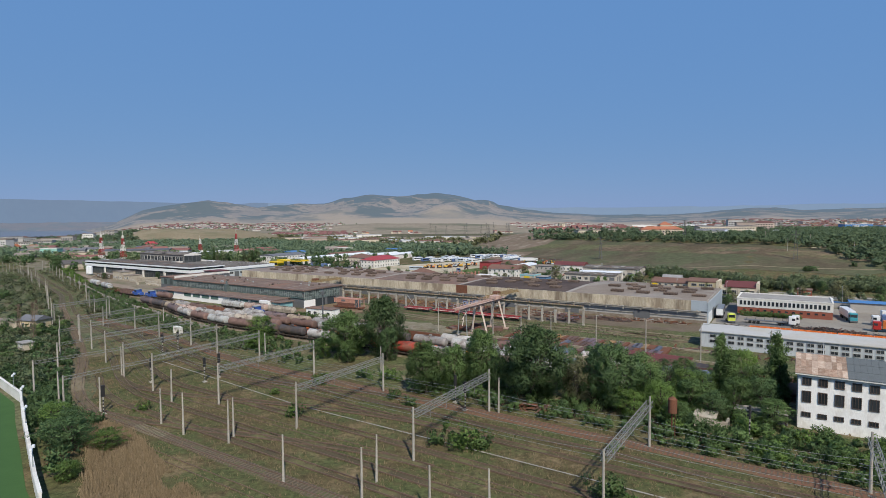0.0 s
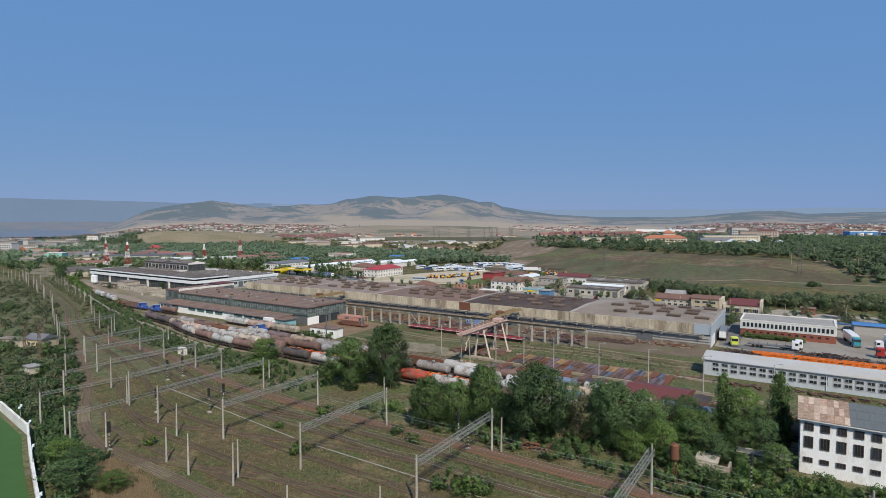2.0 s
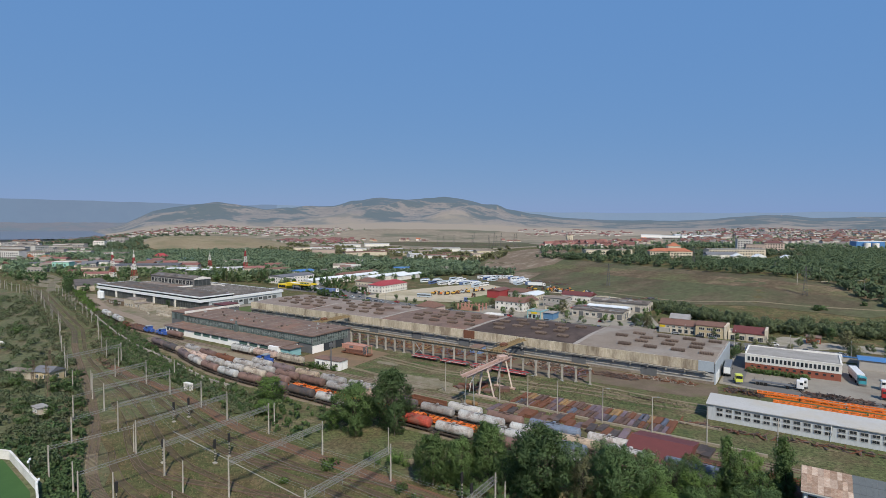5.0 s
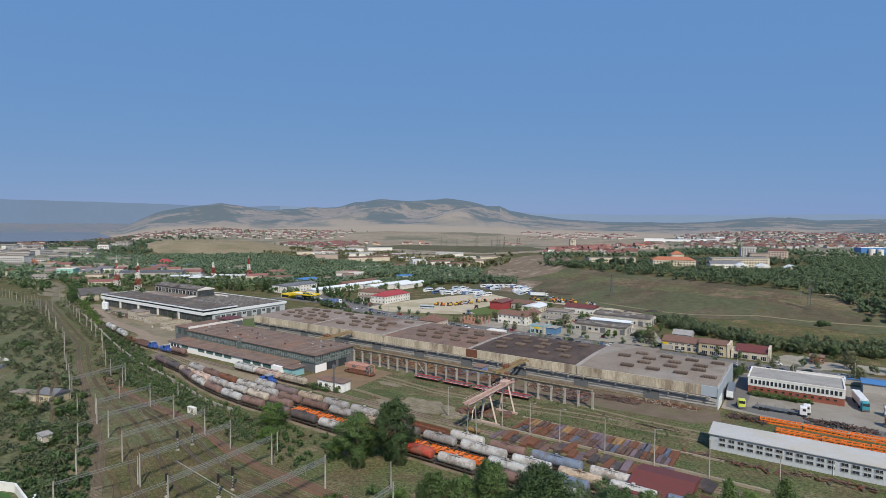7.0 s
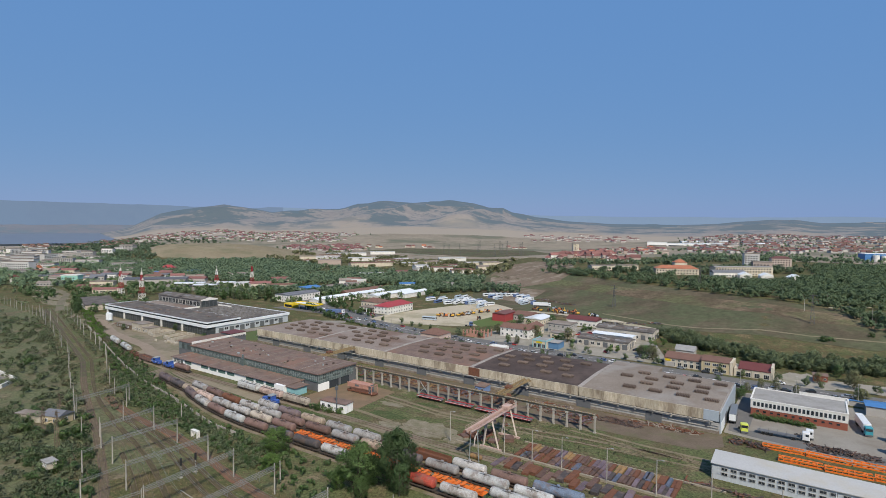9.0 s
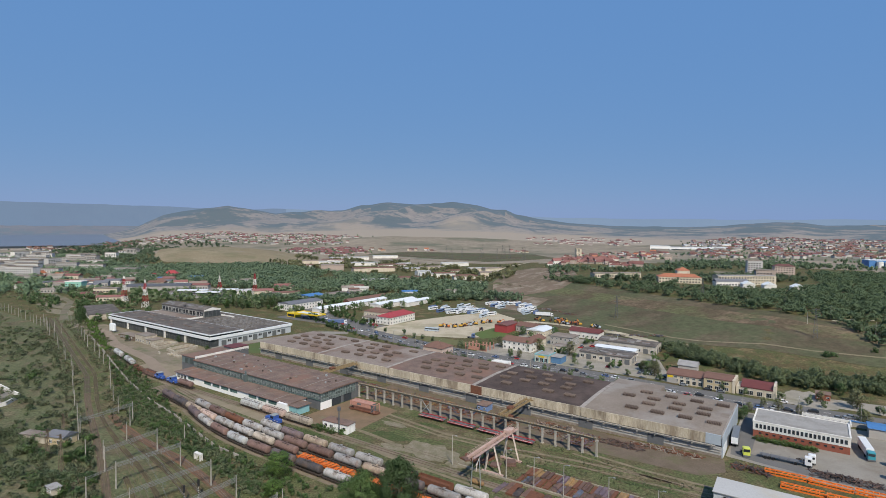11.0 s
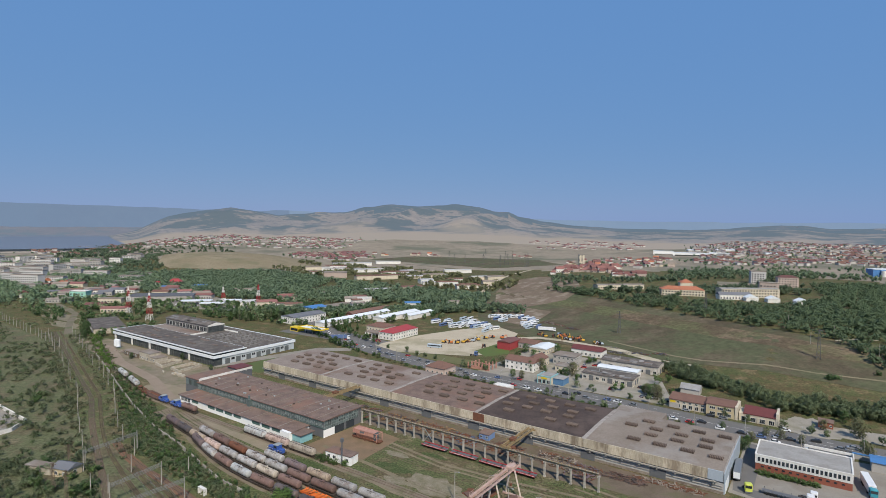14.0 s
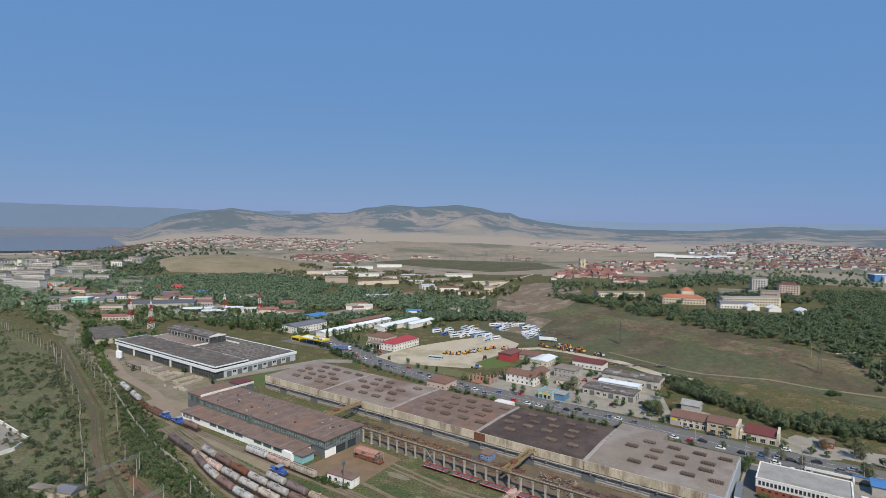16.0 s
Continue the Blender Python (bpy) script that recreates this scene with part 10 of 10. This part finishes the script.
scr = [p for p in scr if site(*p)[1] < yard_n(-165.5, site(*p)[0]) - 5 and not (site(*p)[0] > -200 and site(*p)[1] < -168) and noise.noise((p[0] * 0.035, p[1] * 0.035, 9)) > -0.1]
grove("wild_scrub", scr[::4], 62, 0.28, L_BRUSH, "low wild green brush beside the main line", (0.7, 2.0), 4.5)
grove("wild_scrub", scr[1::4], 62, 0.28, L_BRUSH_DRY, "low dusty olive brush beside the main line", (0.6, 1.6), 5.0)
grove("wild_scrub", scr[2::4], 62, 0.28, L_BRUSH, "low fresh green brush beside the main line", (0.7, 2.0), 4.5)
grove("wild_scrub", scr[3::8], 110, 0.28, L_BRUSH_DARK, "young green trees rising from the brush", (2.2, 4.6), 1.7)
grove("wild_scrub", scr[7::8], 110, 0.28, L_BRUSH_DARK, "young dusty trees rising from the brush", (2.0, 4.2), 1.8)
scr2 = scatter(620, [(-300, 400), (-420, 500), (-470, 440), (-640, 520), (-640, 640), (-600, 740), (-420, 640), (-330, 540)], 23, -0.25)
grove("wild_scrub", [p for p in scr2 if off_lane(p) and noise.noise((p[0] * 0.03, p[1] * 0.03, 4)) > -0.12], 70, 0.42, L_BRUSH, "dusty scrub beside the far line", (1.0, 3.4), 2.6)
edge = [(u, yard_n(-145.0, u) + rng.uniform(2.8, 22)) for u in (rng.uniform(-520, -205) for _ in range(620))] + [(u, yard_n(-165.5, u) - rng.uniform(2.4, 11)) for u in (rng.uniform(-520, -150) for _ in range(420))]
edge = [wpos(*p) for p in edge if p[1] < -52 or p[0] < -380]
edge = [p for p in edge if off_lane(p)]
grove("wild_scrub", edge[::2], 52, 0.26, L_BRUSH, "low green scrub along the main line", (0.7, 2.2), 2.4)
grove("wild_scrub", edge[1::2], 52, 0.26, L_BRUSH_DRY, "low green scrub along the main line", (0.6, 1.8), 2.6)
field_edge = scatter(560, [wpos(-118, -165), wpos(-150, -156), wpos(-190, -144), wpos(-235, -140), wpos(-290, -160), wpos(-240, -186), wpos(-192, -188), wpos(-139, -166.5), wpos(-122, -168)], 26, -1.0)
grove("wild_scrub", field_edge[::2], 90, 0.24, L_BRUSH, "dense green scrub above the sports field wall", (1.0, 3.2), 1.8)
grove("wild_scrub", field_edge[1::2], 90, 0.24, L_BRUSH_DARK, "dense dusty scrub above the sports field wall", (0.9, 2.8), 2.0)
wall_side = []
for _ in range(420):
    u = rng.uniform(-150, -84)
    low = -177 + 0.4 * max(-u - 99, -12) if u > -113 else -170.5
    high = yard_n(-165.5, u) - 2.4
    if high > low + 2.5:
        wall_side.append(wpos(u, rng.uniform(low + 2.0, high)))
grove("wild_scrub", wall_side, 90, 0.2, L_DARK, "dense green scrub along the sports field wall", (0.8, 2.6))
fence_side = [wpos(u, siding_n(-95.5, u) - rng.uniform(7, 24)) for u in (rng.uniform(-262, -112) for _ in range(900))]
fence_side = [p for p in fence_side if site(*p)[1] > yard_n(-125.0, site(*p)[0]) + 4]
grove("green_scrub", fence_side[::2], 90, 0.23, L_BRUSH_DARK, "dense green scrub below the siding fence", (0.9, 2.6), 1.7)
grove("green_scrub", fence_side[1::2], 90, 0.23, L_BRUSH, "dense green scrub below the siding fence", (0.7, 2.3), 1.9)
bush(-81.5, -177.6, 4.5, L_DARK, "dark shrub beside the sports field wall")
bush(-72, -180.5, 4.2, L_DARK, "dark shrub beside the sports field wall")
bush(-66, -182.5, 3.6, L_MID, "green shrub beside the sports field wall")
yard_area = [(-150, 150), (-70, 60), (60, 0), (150, 20), (130, 90), (40, 110), (-30, 130), (-90, 200)]
tufts = [p for p in scatter(26000, yard_area, 31, -1.0) if not (site(*p)[1] < -164 - (site(*p)[0] + 135) * 0.26)]
blades("dry_grass_tufts", tufts[:11000], L_DRY, "tufts of dry straw over the disused tracks", 0.4)
blades("green_grass_tufts", tufts[11000:], L_TUFT, "tufts of green grass over the disused tracks", 0.35)
straw = scatter(9000, [(-75, 108), (-66, 108), (-60, 101), (-53, 94), (-45, 85), (-30, 70), (-20, 58), (-32, 52), (-48, 70), (-57, 85), (-61, 92), (-70, 101)], 38, -0.6)
straw = [p for p in straw if abs(site(*p)[1] + 165.5) > 2.0]
blades("tall_dry_grass", straw[::2], L_STRAW, "tall brown dry grass beside the outer track", 0.8)
blades("tall_dry_grass", straw[1::2], L_DRY, "tall faded brown grass beside the outer track", 0.9)
low_green = scatter(300, [wpos(6, -123), wpos(12, -112), wpos(22, -106.5), wpos(27, -104), wpos(46, -104), wpos(80, -106), wpos(80, -123)], 39, -1.0)
grove("undergrowth", low_green[::2], 170, 0.15, L_DARK, "dense dark undergrowth before the white block", (0.9, 2.2), 1.45)
grove("undergrowth", low_green[1::2], 170, 0.15, L_MID, "dense green undergrowth before the white block", (0.8, 1.9), 1.45)
main_weeds = scatter(2600, [(-300, 420), (-230, 330), (-120, 220), (-60, 160), (40, 110), (40, 150), (-60, 200), (-150, 290), (-260, 440)], 34, -0.15)
grove("dry_weeds", [p for p in main_weeds if site(*p)[1] < yard_n(-125, site(*p)[0]) + 4], 8, 0.14, L_OLIVE, "low green weeds along the main line", (0.2, 0.7))
grove("dry_weeds", scatter(700, [(-20, 210), (40, 150), (95, 165), (60, 190), (0, 235)], 33, 0.0), 8, 0.16, L_OLIVE, "tufts of green weeds in the works yard", (0.3, 0.8))
for u, n in ((-141, -66.5), (-138, -67), (-135, -66.5), (-132, -66.6), (-128.5, -65), (-141.5, -63), (-130, -59)):
    bush(u, n, rng.uniform(2.2, 3.6), L_MID, "ivy and shrubs round the brick hut")
for x, y in scatter(46, [(-125, 151), (-108, 146), (-104, 152), (-160, 225), (-215, 296), (-240, 290), (-150, 180)], 35):
    u, n = site(x, y)
    bush(u, n, rng.uniform(3, 5.5), rng.choice([L_DARK, L_MID, L_WOOD]), "wild green shrub beside the yard")
mid = scatter(760, [(-300, 440), (-470, 560), (-430, 690), (-265, 625), (-144, 620), (-41, 632), (-20, 565), (-116, 500), (-157, 494), (-208, 528), (-262, 540)], 36, -0.5)
mid = [p for p in mid if off_lane(p) and abs(site(*p)[1] - ROAD_N(site(*p)[0])) > 13]
grove("street_trees", mid[::2], 90, 0.7, L_WOOD, "leafy trees along the road and lots", (4, 9))
grove("street_trees", mid[1::2], 90, 0.7, L_DARK, "dark leafy trees along the road and lots", (4, 9))
near_verge = [wpos(u + rng.uniform(-3, 3), ROAD_N(u) + s_ * 12.5 + rng.uniform(-1.5, 1.5)) for u in range(-265, 110, 9) for s_ in (-1, 1)]
grove("street_trees", [p for p in near_verge if rng.random() < 0.4], 170, 0.36, L_WOOD, "small leafy trees along the road verge", (3.5, 6.5))
lots = scatter(38, [wpos(-165, 95), wpos(-165, 185), wpos(-110, 190), wpos(-50, 150), wpos(-40, 108), wpos(-60, 96)], 37, -0.6)
grove("street_trees", lots, 200, 0.36, L_MID, "leafy garden trees among the workshops", (3.5, 7.5))
verge = [wpos(u, ROAD_N(u) + s_ * 13 + rng.uniform(-3, 3)) for u in range(-560, -270, 7) for s_ in (-1, 1)]
grove("street_trees", verge, 110, 0.6, L_DARK, "dark leafy trees along the road and lots", (4, 9))

wood_left = [(-520, 760), (-417, 715), (-340, 690), (-200, 650), (-90, 660), (20, 640), (40, 720), (-60, 800), (-150, 840), (-208, 890), (-300, 980), (-388, 1060), (-454, 1010), (-535, 1010), (-610, 960), (-600, 860)]
grove("far_woods", scatter(2100, wood_left, 41, -0.5), 52, 1.15, L_FOREST, "dark green woodland behind the station", (8, 11.5), 1.55)
grove("far_woods", scatter(420, [(-260, 560), (-200, 590), (-60, 640), (60, 640), (70, 600), (0, 600), (-120, 560)], 43, -0.4), 80, 0.85, L_FOREST, "leafy trees between sheds and woods", (6, 11), 1.25)
grove("town_trees", scatter(420, [(120, 740), (250, 760), (400, 830), (620, 860), (640, 980), (480, 1060), (350, 960), (330, 850), (200, 800), (130, 850)], 52, -0.3), 60, 1.1, L_FOREST, "trees between the school and the houses", (5, 10))
grove("town_trees", scatter(420, [(-720, 820), (-430, 640), (-470, 590), (-560, 600), (-800, 860), (-900, 1000), (-700, 950)], 53, -0.4), 56, 1.0, L_FOREST, "trees between the far blocks and yards", (5, 11))
wood_right = [(95, 745), (151, 640), (194, 540), (230, 460), (258, 412), (272, 385), (258, 352), (262, 322), (340, 300), (430, 380), (560, 560), (600, 760), (470, 760), (400, 610), (330, 545), (281, 540), (243, 560), (196, 622), (140, 700)]
grove("far_woods", scatter(1600, wood_right, 45, -0.6), 105, 0.68, L_SLOPE, "green woodland along the top of the field", (5.5, 9.5), 1.55)
grove("far_woods", scatter(260, [(130, 690), (210, 640), (275, 600), (390, 625), (450, 740), (420, 780), (330, 700), (230, 720)], 46, 0.05), 70, 1.0, L_FOREST, "trees round the school buildings", (6, 10))
grove("town_trees", scatter(1300, [(-1150, 900), (-560, 640), (-420, 700), (-560, 900), (-700, 1100), (-760, 1350), (-1250, 1500)], 47, 0.0), 40, 1.4, L_FOREST, "trees among the far blocks", (6, 12))
grove("town_trees", scatter(800, [(-150, 900), (60, 760), (110, 900), (-100, 1150), (-350, 1400), (-420, 1150), (-260, 960)], 48, 0.0), 45, 1.3, L_OLIVE, "trees among the far sheds", (5, 10))
def among(places, count, seed, reach=22):
    g = random.Random(seed)
    return [(p[0] + g.gauss(0, reach), p[1] + g.gauss(0, reach)) for p in (g.choice(places) for _ in range(count))]


grove("town_trees", among(east + near_east, 460, 49) + scatter(240, [(360, 1000), (600, 850), (1000, 900), (1250, 1150), (700, 1250), (480, 1150)], 49, -0.1), 40, 1.3, L_FOREST, "trees scattered through the far town", (4, 8))
grove("town_trees", among(far_east, 420, 56, 30), 20, 1.9, L_FOREST, "trees scattered through the distant town", (4, 8))
grove("town_trees", among(far_west + west, 620, 50, 28), 20, 1.9, L_FOREST, "trees scattered through the distant town", (4, 8))
grove("town_trees", scatter(420, [(-1250, 1350), (-780, 1300), (-760, 1480), (-620, 1560), (-900, 1900), (-1350, 1750)], 57, -0.1), 24, 1.9, L_FOREST, "dark trees behind the far blocks", (5, 10))
grove("town_trees", scatter(170, [(-620, 960), (-600, 1070), (-645, 1115), (-700, 1230), (-720, 1330), (-800, 1300), (-750, 1100), (-680, 1000)], 58, -1.0), 60, 1.1, L_FOREST, "dark trees at the foot of the bare hill", (7, 11), 1.4)
shore = [(-1090, 1440), (-960, 1500), (-1180, 1960), (-1330, 2250), (-1520, 2250), (-1400, 1850)]
grove("town_trees", scatter(650, shore, 54, -0.2), 18, 2.4, L_FOREST, "trees along the near shore of the lake", (5, 10))
row = random.Random(77)
for k in range(17):
    x, y = -232 + k * 4.6 + row.uniform(-2, 2), 528 + 0.35 * k + row.uniform(-6, 9)
    if not stands_in(x, y) and abs(site(x, y)[1] - ROAD_N(site(x, y)[0])) > 11:
        tree(0, 0, row.uniform(9, 14), row.uniform(4.5, 6.5), "poplar", row.choice([L_MID, L_WOOD, L_DARK]), "slender poplar beside the main road", world_xy=(x, y))
